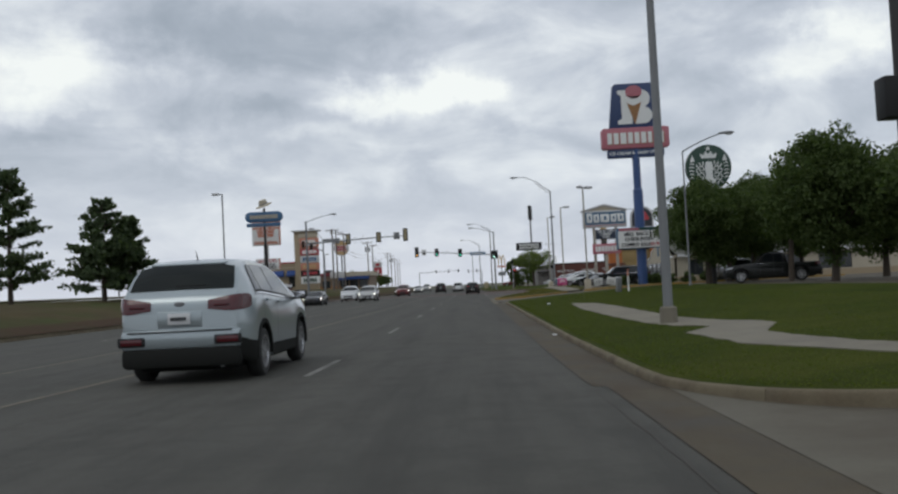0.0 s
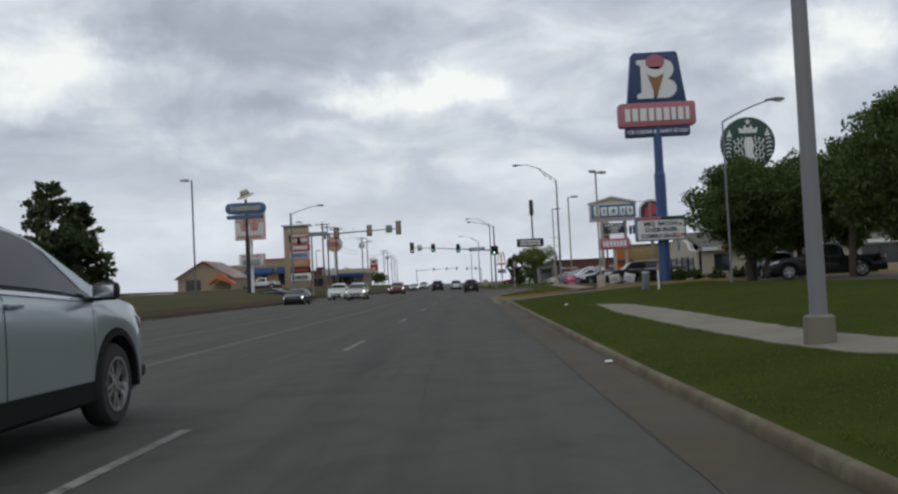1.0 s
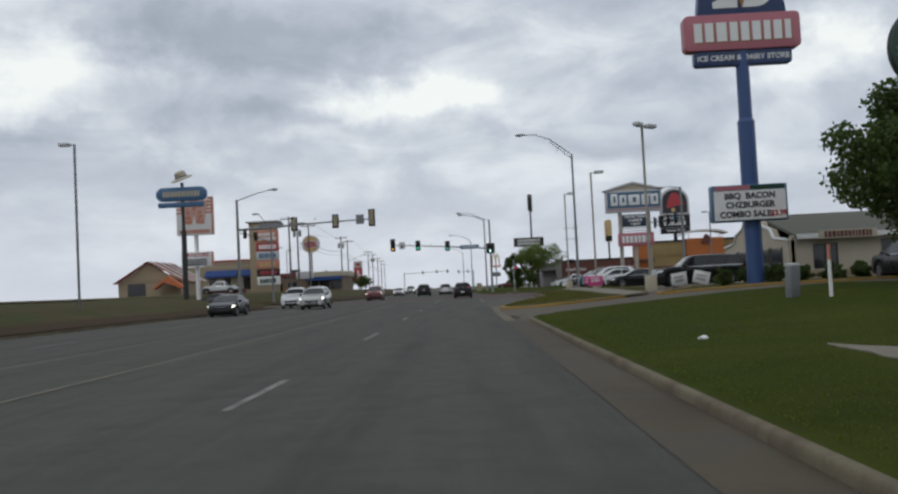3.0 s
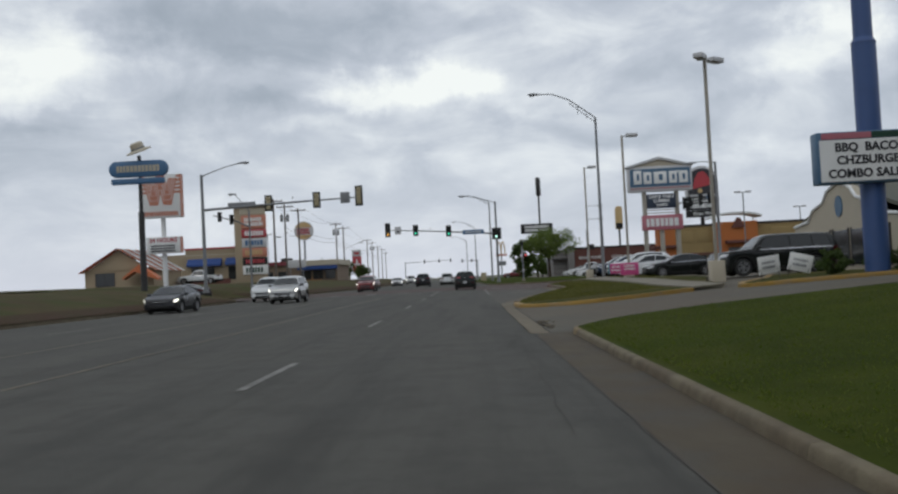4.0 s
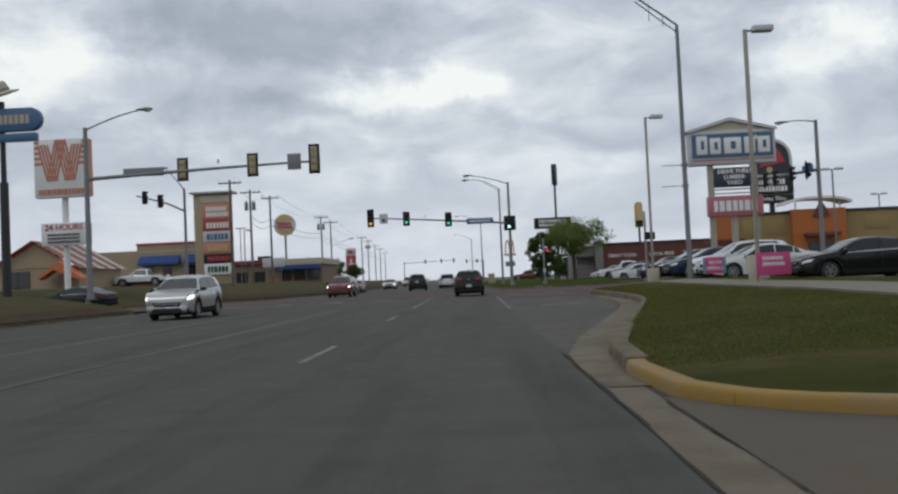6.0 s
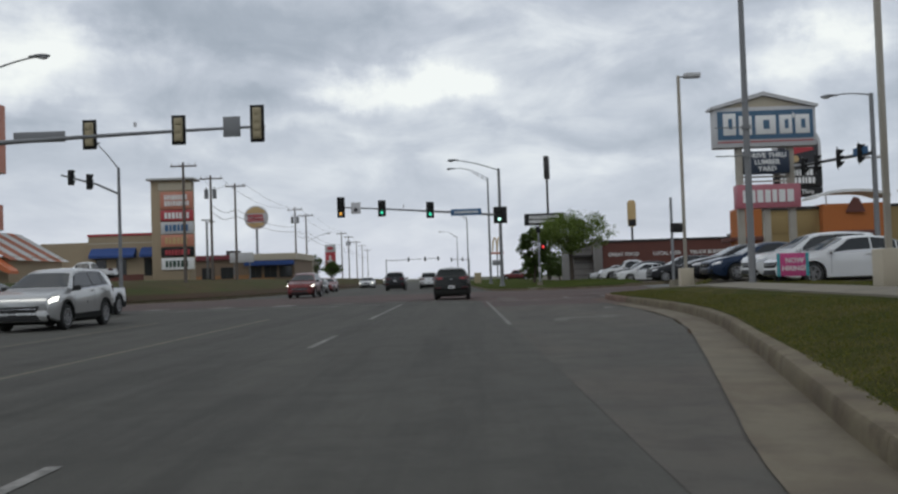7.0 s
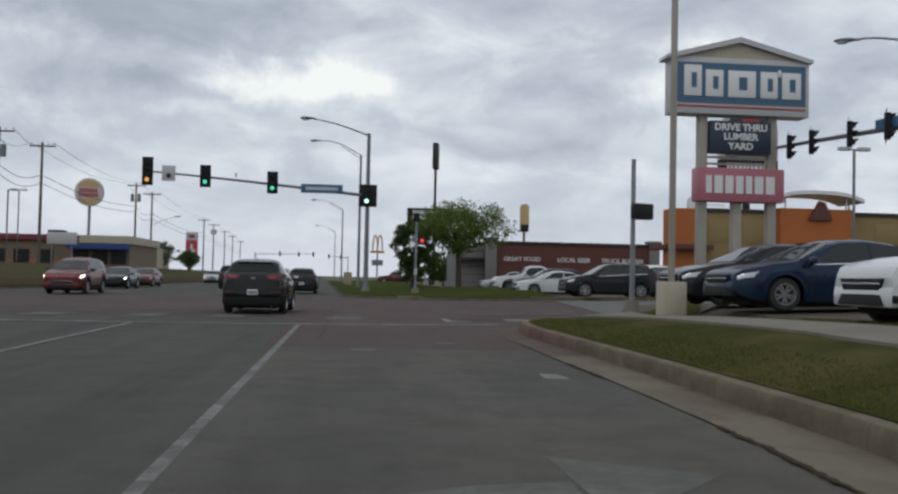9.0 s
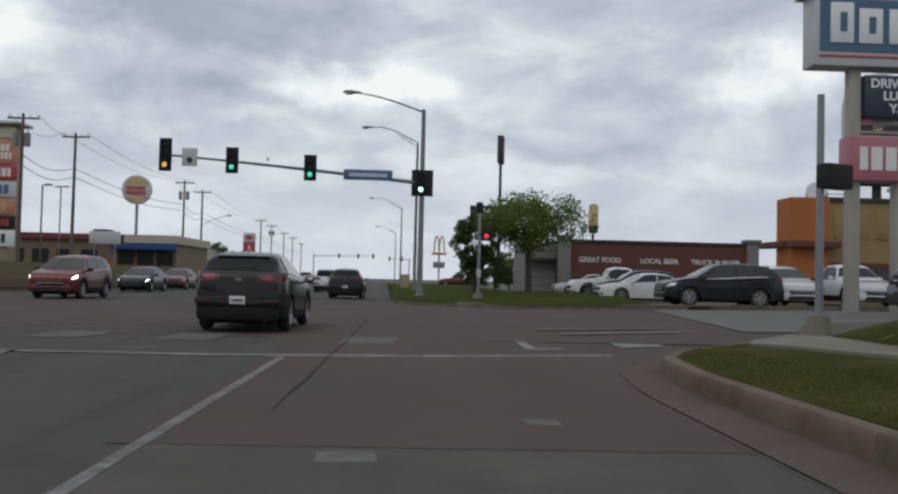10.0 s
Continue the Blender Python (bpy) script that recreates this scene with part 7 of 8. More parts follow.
# banners by the car park
for x, y, w, h, rz, txt in ((10.14, 109.9, 1.0, 0.7, 4, 1), (9.35, 99.6, 1.05, 0.72, -8, 0)):
    T = thing("banner", "magenta hiring banner on two short stakes" if txt else "plain magenta banner on two short stakes", "banner", (x, y, island_z(x, y)), rz, "banners along the car park")
    cl = part("cloth", box(bm_new(), (0, 0, 0.55), (w, 0.015, h), bevel=0.004), "hot_pink", T)
    for sg in (-1, 1):
        part("stake", rod(bm_new(), (sg * w * 0.47, 0.02, -0.1), (sg * w * 0.47, 0.02, 0.55 + h / 2), 0.014, seg=8), "black", T)
    if txt:
        part("edge_strip", box(bm_new(), (-w * 0.45, -0.012, 0.55), (0.1, 0.01, h)), "teal", cl)
        part("edge_strip", box(bm_new(), (w * 0.45, -0.012, 0.55), (0.1, 0.01, h)), "teal", cl)
        letters("letter", text_bm("NOW", 0.22, Matrix.Translation((0.05, -0.02, 0.67)), 0.004), "white", cl)
        letters("letter", text_bm("HIRING!", 0.21, Matrix.Translation((0.03, -0.02, 0.43)), 0.004), "white", cl)
    else:
        bars(w * 0.7, h * 0.5, Matrix.Translation((0, -0.01, 0.64)), cl, "white", 2, 91, gap=0.4)
for x, rz, tilt in ((10.36, 8, -7), (11.25, -8, 14)):
    T = thing("yard_sign", "small white real estate style board leaning on the grass", "sign", (x, 77.2, verge_z(x, 77.2)), rz, "small boards on the pylon island")
    T.matrix_basis = pose(x, 77.2, verge_z(x, 77.2), 0, tilt, rz) @ Matrix.Diagonal((0.78, 1, 0.85, 1))
    p = part("panel", box(bm_new(), (0, 0, 0.62), (1.0, 0.02, 0.72), 0, 0.004, 6), "white", T)
    bars(0.7, 0.4, Matrix.Translation((0, -0.01, 0.62)), p, "dull_steel", 2, 95, gap=0.5)
    for sg in (-1, 1):
        part("stake", rod(bm_new(), (sg * 0.4, 0.02, -0.1), (sg * 0.4, 0.02, 0.5), 0.012, seg=6), "dark_metal", T)
T = thing("marker_post", "slim white utility marker post with an orange top in the grass", "post", (9.3, 55.9, verge_z(9.3, 55.9)))
part("post", rod(bm_new(), (0, 0, -0.05), (0, 0, 0.95), 0.05, 0.045, 10), "white", T)
part("cap", rod(bm_new(), (0, 0, 0.95), (0, 0, 1.35), 0.045, 0.04, 10), "orange_sign", T)
T = thing("utility_box", "small grey utility pedestal leaning in the grass", "utility box", (9.0, 57.8, verge_z(9.0, 57.8)), 20)
part("housing", box(bm_new(), (0, 0, 0.42), (0.32, 0.26, 0.9), 0, 0.03, 5), "dull_steel", T)
part("lid", box(bm_new(), (0, -0.03, 0.9), (0.35, 0.29, 0.06), 0, 0.015, 5), "grey_white", T)


# ---- buildings ----
def block(b, x0, x1, y0, y1, z0, z1, bevel=0.0):
    return box(b, ((x0 + x1) / 2, (y0 + y1) / 2, (z0 + z1) / 2), (x1 - x0, y1 - y0, z1 - z0), bevel=bevel)


def wall_with_holes(name, parent, x0, x1, y, z0, z1, holes, material, depth=0.3):
    """A wall facing -y with rectangular openings (x0, x1, z0, z1)."""
    b = bm_new()
    xs = sorted({x0, x1, *[h[0] for h in holes], *[h[1] for h in holes]})
    for a, c in zip(xs, xs[1:]):
        cuts = sorted((h[2], h[3]) for h in holes if h[0] <= a and h[1] >= c)
        z = z0
        for lo, hi in cuts:
            if lo > z + 1e-4:
                block(b, a, c, y, y + depth, z, lo)
            z = hi
        if z < z1 - 1e-4:
            block(b, a, c, y, y + depth, z, z1)
    bmesh.ops.remove_doubles(b, verts=b.verts, dist=0.001)
    return part(name, b, material, parent, smooth=False)


def ring_frame(b, x0, x1, z0, z1, y0, y1, t):
    o = [(x0, z0), (x1, z0), (x1, z1), (x0, z1)]
    n = [(x0 + t, z0 + t), (x1 - t, z0 + t), (x1 - t, z1 - t), (x0 + t, z1 - t)]
    v = [[b.verts.new((x, y, z)) for x, z in c] for c, y in ((o, y0), (n, y0), (n, y1), (o, y1))]
    for a, c in ((0, 1), (1, 2), (2, 3), (3, 0)):
        for k in range(4):
            b.faces.new((v[a][k], v[a][(k + 1) % 4], v[c][(k + 1) % 4], v[c][k]))
    bmesh.ops.recalc_face_normals(b, faces=b.faces)
    return b


def window(parent, x0, x1, y, z0, z1, mull=2, frame="dark_metal"):
    t = 0.07
    w = part("window", ring_frame(bm_new(), x0, x1, z0, z1, y, y + 0.08, t), frame, parent, smooth=False)
    for k in range(1, mull):
        x = x0 + (x1 - x0) * k / mull
        part("mullion", block(bm_new(), x - t / 2, x + t / 2, y + 0.004, y + 0.076, z0 + t, z1 - t), frame, w, smooth=False)
    for k in range(mull):
        a, c = x0 + (x1 - x0) * k / mull, x0 + (x1 - x0) * (k + 1) / mull
        part("pane", block(bm_new(), a + t / 2, c - t / 2, y + 0.03, y + 0.045, z0 + t, z1 - t), "window", w, smooth=False)
    return w


# red brick restaurant
T = thing("restaurant_building", "long low red brick restaurant with white wall lettering", "building", (22.5, 184.0, 0.4))
part("wall", block(bm_new(), -7.5, 7.9, -0.8, 14, -0.3, 4.0), "brick", T, smooth=False)
part("parapet", block(bm_new(), -7.6, 8.0, -0.9, 14.1, 4.0, 4.25, 0.02), "dark_roof", T, smooth=False)
for x in (-7.4, 7.6):
    part("pier", block(block(bm_new(), x - 0.45, x + 0.45, -1.1, 0.0, -0.3, 4.3, 0.02), x - 0.6, x + 0.6, -1.25, 0.1, 4.3, 4.55, 0.03), "grey_wall", T)
part("side_block", block(bm_new(), -10.0, -7.8, 1.0, 12, -0.3, 3.9), "grey_wall", T, smooth=False)
for k in range(5):
    part("board_line", block(bm_new(), -10.02, -7.8, 0.97, 1.0, 0.5 + 0.7 * k, 0.54 + 0.7 * k), "dark_metal", T, smooth=False)
part("side_awning", block(bm_new(), -10.1, -7.8, 0.2, 1.0, 2.5, 2.75, 0.02), "dark_roof", T)
for s, x in (("GREAT FOOD", -4.6), ("LOCAL BEER", 0.15), ("TRUCK BURGER", 4.65)):
    letters("letter", text_bm(s, 0.54, Matrix.Translation((x, -0.83, 2.65)), 0.02, 1.4), "white", T, "white wall letters")
# taco restaurant
T = thing("restaurant_building", "tan and orange stucco restaurant with a curved white canopy", "building", (36.0, 160.0, 0.5))
part("wall", block(bm_new(), -10.9, 14.0, -0.5, 0.9, -0.3, 5.4), "olive_wall", T, smooth=False)
part("rear_wing", block(bm_new(), -5.0, 14.0, 0.9, 12.0, -0.3, 5.35), "olive_wall", T, smooth=False)
part("cornice", block(bm_new(), -11.0, 14.1, -0.6, 1.0, 5.4, 5.65, 0.02), "dark_roof", T, smooth=False)
part("base_band", block(bm_new(), -10.95, 14.02, -0.56, 0.0, 1.9, 2.15, 0.02), "brick", T, smooth=False)
part("entry_block", block(bm_new(), -5.75, -0.7, -1.3, 2, -0.3, 5.75, 0.03), "orange_wall", T, smooth=False)
part("corner_block", block(bm_new(), -12.7, -10.6, -0.62, 1.4, -0.3, 5.6, 0.03), "orange_wall", T, smooth=False)
part("corner_awning", block(bm_new(), -12.9, -10.2, -1.2, -0.6, 2.9, 3.25, 0.03), "brick", T)
part("side_awning", block(bm_new(), -13.1, -12.5, -0.3, 3.0, 2.9, 3.25, 0.03), "brick", T)
part("entry_awning", block(bm_new(), -4.8, -1.6, -2.3, -1.3, 3.1, 3.45, 0.03), "brick", T)
for k in range(4):
    x = -9.9 + k * 1.05
    window(T, x, x + 0.95, -0.56, 0.5, 1.85, 1)
window(T, -4.4, -2.0, -1.36, 0.0, 2.6, 3)
for k in range(3):
    x = 1.2 + k * 3.4
    window(T, x, x + 2.4, -0.56, 0.5, 2.6, 2)
    part("wall_panel", block(bm_new(), x, x + 2.4, -0.54, -0.4, 3.6, 4.9, 0.02), "olive_wall", T)
for k in range(2):
    part("wall_panel", block(bm_new(), -10.3 + 2.3 * k, -8.4 + 2.3 * k, -0.54, -0.4, 3.4, 4.9, 0.02), "olive_wall", T)
b = bm_new()
g = []
for k in range(17):
    u = k / 16
    x, z = -6.4 + 6.2 * u, 6.0 + 0.85 * math.sin(math.pi * u) + 0.18 * math.cos(math.pi * 2 * u)
    g.append([b.verts.new((x, y, z + dz)) for y, dz in ((-1.7, 0), (-1.7, 0.24), (1.5, 0.24), (1.5, 0))])
for r, s in zip(g, g[1:]):
    for i in range(4):
        b.faces.new((r[i], r[(i + 1) % 4], s[(i + 1) % 4], s[i]))
b.faces.new(g[0]), b.faces.new(g[-1][::-1])
bmesh.ops.recalc_face_normals(b, faces=b.faces)
part("canopy", b, "white", T, "white curved canopy")
for x in (-5.4, -1.2):
    part("canopy_post", rod(bm_new(), (x, -1.2, 5.7), (x, -1.2, 6.4), 0.06), "white", T)
part("emblem", plate([(-3.9, 5.0), (-2.3, 5.0), (-2.5, 5.5), (-2.8, 6.15), (-3.2, 6.25), (-3.6, 5.6)], 0.2, -1.42), "brick", T, "plain dark red dome shape")
b = bm_new()
rod(b, (-10.6, 1.0, 5.9), (-10.8, 0.6, 6.1), 0.6, 0.55, 20)
part("round_vent", b, "grey_white", T)
part("roof_rail", tube(bm_new(), [(-9.9, 2, 5.3), (-9.9, 2, 6.1), (-8.2, 2, 6.1), (-8.2, 2, 5.3)], 0.04), "white", T)
part("door_panel", block(bm_new(), -11.4, -10.8, -0.3, -0.18, 0.0, 2.1), "white", T)

# ice cream parlour building
T = thing("restaurant_building", "cream parlour building with a curved white gable and olive roof", "building", (18.2, 84.0, 0.62))
T.scale = (1.0, 0.775, 0.94)
wall_with_holes("wall", T, 0.0, 24.0, 0.0, -0.3, 2.75, [(1.2, 2.6, 0.7, 2.2), (5.0, 7.6, 0.7, 2.3), (9.2, 11.4, 0.7, 2.3), (13.0, 16.0, 0.7, 2.3)], "offwhite")
for a, c in ((1.2, 2.6), (5.0, 7.6), (9.2, 11.4), (13.0, 16.0)):
    window(T, a, c, 0.1, 0.7, 2.3 if a > 2 else 2.2, 2)
part("wainscot", block(bm_new(), -0.02, 24.0, -0.03, 0.0, -0.3, 0.62), "tan", T, smooth=False)
part("core", block(bm_new(), 0.6, 23.9, 0.5, 16.0, -0.3, 2.7), "window", T, "dark interior", smooth=False)
out = [(0.0, -0.3), (16.0, -0.3), (16.0, 2.5), (13.2, 2.7), (12.4, 3.3), (10.6, 3.6), (9.8, 4.15), (8.0, 4.55), (6.2, 4.15), (5.4, 3.6), (3.6, 3.3), (2.8, 2.7), (0.0, 2.5)]
b = prism(bm_new(), out, 0.4, Matrix.Rotation(radians(90), 4, "Z"))
part("gable_front", b, "offwhite", T, "cream curved gable front", smooth=False)
part("gable_emblem", rod(bm_new(), (-0.2, 8.0, 3.3), (-0.26, 8.0, 3.3), 0.55, 0.55, 24), "steel_blue", T)
part("gable_trim", tube(bm_new(), [(-0.22, y, z + 0.03) for y, z in out[2:]], 0.09, seg=6), "white", T)
for y in (1.2, 4.0, 6.8, 9.6, 12.4):
    part("front_glazing", block(bm_new(), -0.24, -0.2, y, y + 2.3, 0.3, 2.05), "window", T, smooth=False)
    part("glazing_frame", block(block(bm_new(), -0.27, -0.2, y - 0.08, y, 0.2, 2.15), -0.27, -0.2, y + 2.3, y + 2.38, 0.2, 2.15), "dark_metal", T, smooth=False)
b = bm_new()
rf = [(0.2, -0.5, 2.75), (24.2, -0.5, 2.75), (24.2, 8.0, 4.4), (0.2, 8.0, 4.4), (24.2, 16.5, 2.75), (0.2, 16.5, 2.75)]
for quad in ((0, 1, 2, 3), (3, 2, 4, 5)):
    up = [b.verts.new(rf[k]) for k in quad]
    lo = [b.verts.new((rf[k][0], rf[k][1], rf[k][2] - 0.18)) for k in quad]
    b.faces.new(up), b.faces.new(lo[::-1])
    for k in range(4):
        b.faces.new((up[k], lo[k], lo[(k + 1) % 4], up[(k + 1) % 4]))
bmesh.ops.recalc_face_normals(b, faces=b.faces)
part("roof", b, "olive_roof", T, "olive shingled roof", smooth=False)
sgn = part("name_band", block(bm_new(), 1.4, 4.6, -0.68, -0.6, 2.45, 2.95), "offwhite", T, "cream board with red writing", smooth=False)
bars(2.9, 0.4, Matrix.Translation((3.0, -0.68, 2.7)), sgn, "brick", 1, 17, gap=0.1)
part("eave_board", block(bm_new(), 0.2, 24.2, -0.58, -0.5, 2.5, 2.8), "white", T, smooth=False)

# tan building with blue awnings, on the other side
T = thing("restaurant_building", "tan flat-roofed building with blue awnings and a red roof line", "building", (-46.9, 200.0, 2.3))
part("wall", block(bm_new(), -1.0, 10.6, 0, 3.6, -0.9, 5.6), "tan", T, smooth=False)
part("low_wing", block(bm_new(), -7.5, -1.0, 0.6, 14, -0.9, 4.9), "tan", T, smooth=False)
part("roof_line", block(bm_new(), -1.1, 10.7, -0.1, 3.7, 5.6, 5.9, 0.02), "red", T, smooth=False)
part("cornice_band", block(bm_new(), -1.04, 10.64, -0.04, 0.0, 4.6, 4.75), "offwhite", T, smooth=False)
for x0, x1 in ((-0.6, 5.2), (5.9, 8.9)):
    b = bm_new()
    prism(b, [(0, 0.0), (1.1, 0.0), (1.1, 0.35), (0.0, 1.3)], x1 - x0, Matrix.Translation(((x0 + x1) / 2, 0, 2.75)) @ Matrix.Rotation(radians(-90), 4, "Z"))
    part("awning", b, "blue_awning", T, "blue canvas awning", smooth=False)
for x in (0.0, 2.6, 6.2, 7.7):
    window(T, x, x + 1.3, -0.06, 0.4, 2.6, 1)
part("low_hedge_wall", block(bm_new(), -9.0, 8.0, -6.0, -5.6, -0.9, 0.5), "brick", T, smooth=False)

# striped A-frame restaurant
T = thing("restaurant_building", "A-frame restaurant with an orange and white striped metal roof", "building", (-46.0, 166.0, 1.9))
part("wall", block(bm_new(), -5.0, 4.2, 0.4, 12, -0.4, 2.6), "tan", T, smooth=False)
for k in range(8):
    y0, y1 = -0.4 + 1.6 * k, -0.4 + 1.6 * (k + 1)
    b = bm_new()
    for sg in (-1, 1):
        vs = [b.verts.new(v) for v in ((sg * 5.2 - 0.4, y0, 2.2), (-0.4, y0, 5.3), (-0.4, y1, 5.3), (sg * 5.2 - 0.4, y1, 2.2))]
        b.faces.new(vs if sg < 0 else vs[::-1])
    bmesh.ops.solidify(b, geom=b.faces[:], thickness=0.12)
    part("roof_stripe", b, "orange_roof" if k % 2 == 0 else "white", T, smooth=False)
part("gable_wall", plate([(-4.6, 2.4), (3.8, 2.4), (-0.4, 5.0)], 0.2, 0.4), "tan", T, smooth=False)
part("porch", plate([(2.4, 2.1), (5.4, 0.9), (5.4, 1.2), (3.0, 3.0), (0.8, 1.4), (0.8, 1.1)], 1.6, -0.9), "orange_roof", T, "orange porch gable", smooth=False)
window(T, -3.6, -1.0, 0.34, 0.3, 2.1, 2)

# burger restaurant past the junction
T = thing("restaurant_building", "tan burger restaurant with a maroon roof band and blue trim", "building", (-34.5, 227.0, 1.5))
part("wall", block(bm_new(), -14.0, 8.2, 0.5, 18, -0.5, 3.6), "brown_wall", T, smooth=False)
part("brick_base", block(bm_new(), -14.05, 5.0, 0.46, 0.5, -0.5, 1.1), "cone", T, smooth=False)
part("roof_band", block(bm_new(), -14.4, 2.0, 0.0, 18.2, 3.6, 4.35, 0.03), "red_roof", T, "maroon roof band", smooth=False)
part("fascia", block(bm_new(), 2.0, 8.6, -0.6, 18.2, 3.3, 4.35, 0.03), "offwhite", T, smooth=False)
part("blue_trim", block(bm_new(), 0.5, 8.3, -0.9, 0.3, 2.5, 3.2, 0.03), "blue_awning", T)
for x in (-12.5, -9.5, -6.5, -3.5, 1.0, 3.4, 5.8):
    window(T, x, x + 2.0, 0.4, 0.6, 2.4, 2)
part("roof_unit", block(bm_new(), -4.0, -2.0, 6, 8, 4.3, 5.2, 0.03), "dark_roof", T)
T = thing("sign_board", "pale board above the burger restaurant front", "sign", (-33.2, 221.5, 1.6))
for x in (-1.2, 1.2):
    part("post", rod(bm_new(), (x, 0, -0.4), (x, 0, 2.9), 0.08), "steel", T)
part("panel", box(bm_new(), (0, 0, 3.6), (3.6, 0.3, 1.5), bevel=0.04), "grey_white", T)
T = thing("shop_building", "small beige shop far along the road", "building", (-33.0, 262.0, 1.7))
part("wall", block(bm_new(), -3.5, 3.5, 0, 10, -0.5, 3.6), "offwhite", T, smooth=False)
part("roof_line", block(bm_new(), -3.6, 3.6, -0.1, 10.1, 3.6, 3.9, 0.02), "dark_roof", T, smooth=False)
window(T, -2.6, 2.6, -0.06, 0.3, 2.3, 3)

# electrical cabinet on the far corner
T = thing("utility_box", "brown traffic control cabinet on the far corner", "utility box", (2.4, 215.0, 0.2))
part("housing", box(bm_new(), (0, 0, 0.75), (1.0, 0.7, 1.5), bevel=0.03), "tan", T)
part("door_seam", box(bm_new(), (0, -0.352, 0.75), (0.8, 0.01, 1.3)), "signal_tan", T)

# far signals
for y, x0, x1, xp in ((330.0, -18.5, -5.5, -20.0), (352.0, -3.0, 1.5, 2.5)):
    T = thing("traffic_signal", "small mast-arm traffic signal far along the road", "traffic light", (xp, y, 0.1))
    part("pole", rod(bm_new(), (0, 0, -0.1), (0, 0, 6.4), 0.15, 0.12, 10), "dull_steel", T)
    part("mast_arm", tube(bm_new(), [(0, 0, 6.0), ((x1 if xp < 0 else x0) - xp, 0, 6.3)], 0.09, 0.06, 8), "dull_steel", T)
    for x in ((-14.0, -9.5, -6.0) if xp < 0 else (-2.6, 0.6)):
        signal_head(T, (x - xp, -0.1, 6.2), 3, 0, None, plate=False, scale=1.1)

# small litter by the road
for x, y, z, r, lab in ((3.7, 46.9, verge_z(3.7, 46.9), 0.09, "crumpled white paper litter on the grass"), (1.92, 22.5, road_z(22.5) + 0.01, 0.06, "crumpled white paper litter in the gutter")):
    rl = random.Random(int(y))
    b = bm_new()
    bmesh.ops.create_icosphere(b, subdivisions=2, radius=r)
    for v in b.verts:
        v.co = v.co * rl.uniform(0.7, 1.15)
        v.co.z = max(-0.02, v.co.z * 0.45) + 0.02
    ob = new("litter", mesh_of("litter", b, "white"))
    ob.matrix_basis = pose(x, y, z)
    tagged(ob, lab, "litter")


# ---- plants ----
def leaf_mat(name, dark, light, through=0.3):
    m = mat(name, dark, 0.7, vary=0.2, scale=0.8, grain=0.0, spec=0.2)
    t = m.node_tree
    p = t.nodes["Principled BSDF"]
    old = p.inputs["Base Color"].links[0].from_socket
    geo = t.nodes.new("ShaderNodeNewGeometry")
    c = mixc(t, geo.outputs["Random Per Island"], old, light)
    t.links.new(c, p.inputs["Base Color"])
    tr = t.nodes.new("ShaderNodeBsdfTranslucent")
    t.links.new(mixc(t, 1.0, c, (1.5, 1.7, 0.7), "MULTIPLY"), tr.inputs[0])
    mx = nd(t, "ShaderNodeMixShader", Fac=through)
    t.links.new(p.outputs[0], mx.inputs[1]), t.links.new(tr.outputs[0], mx.inputs[2])
    t.links.new(mx.outputs[0], t.nodes["Material Output"].inputs[0])
    return m


M["leaf"] = leaf_mat("dark_green_leaves", (0.042, 0.066, 0.02), (0.085, 0.115, 0.04))
M["leaf_light"] = leaf_mat("spring_green_leaves", (0.07, 0.098, 0.024), (0.15, 0.19, 0.055))
M["needle"] = leaf_mat("dark_pine_needles", (0.036, 0.055, 0.028), (0.08, 0.105, 0.055))
M["blade"] = leaf_mat("grass_blades", (0.05, 0.072, 0.012), (0.115, 0.125, 0.035), 0.5)
M["dry_blade"] = leaf_mat("half_dry_grass_blades", (0.058, 0.066, 0.016), (0.15, 0.125, 0.055), 0.5)


def quads_mesh(name, P, material):
    """P: array of n x 4 x 3 corners."""
    n = len(P)
    me = bpy.data.meshes.new(name)
    me.vertices.add(4 * n)
    me.vertices.foreach_set("co", P.reshape(-1).astype(np.float32))
    me.loops.add(4 * n)
    me.loops.foreach_set("vertex_index", np.arange(4 * n, dtype=np.int32))
    me.polygons.add(n)
    me.polygons.foreach_set("loop_start", np.arange(0, 4 * n, 4, dtype=np.int32))
    me.update(calc_edges=True)
    me.materials.append(M[material])
    return me


def leaves_at(C, size, rng, droop=0.3):
    n = len(C)
    d = rng.normal(size=(n, 3))
    d[:, 2] -= droop
    d /= np.linalg.norm(d, axis=1)[:, None]
    e = np.cross(d, rng.normal(size=(n, 3)))
    e /= np.linalg.norm(e, axis=1)[:, None] + 1e-9
    L = (size * rng.uniform(0.7, 1.4, n))[:, None]
    w = L * rng.uniform(0.35, 0.55, n)[:, None]
    return np.stack([C - e * w * 0.3, C + d * L * 0.45 - e * w, C + d * L, C + d * L * 0.45 + e * w], 1)


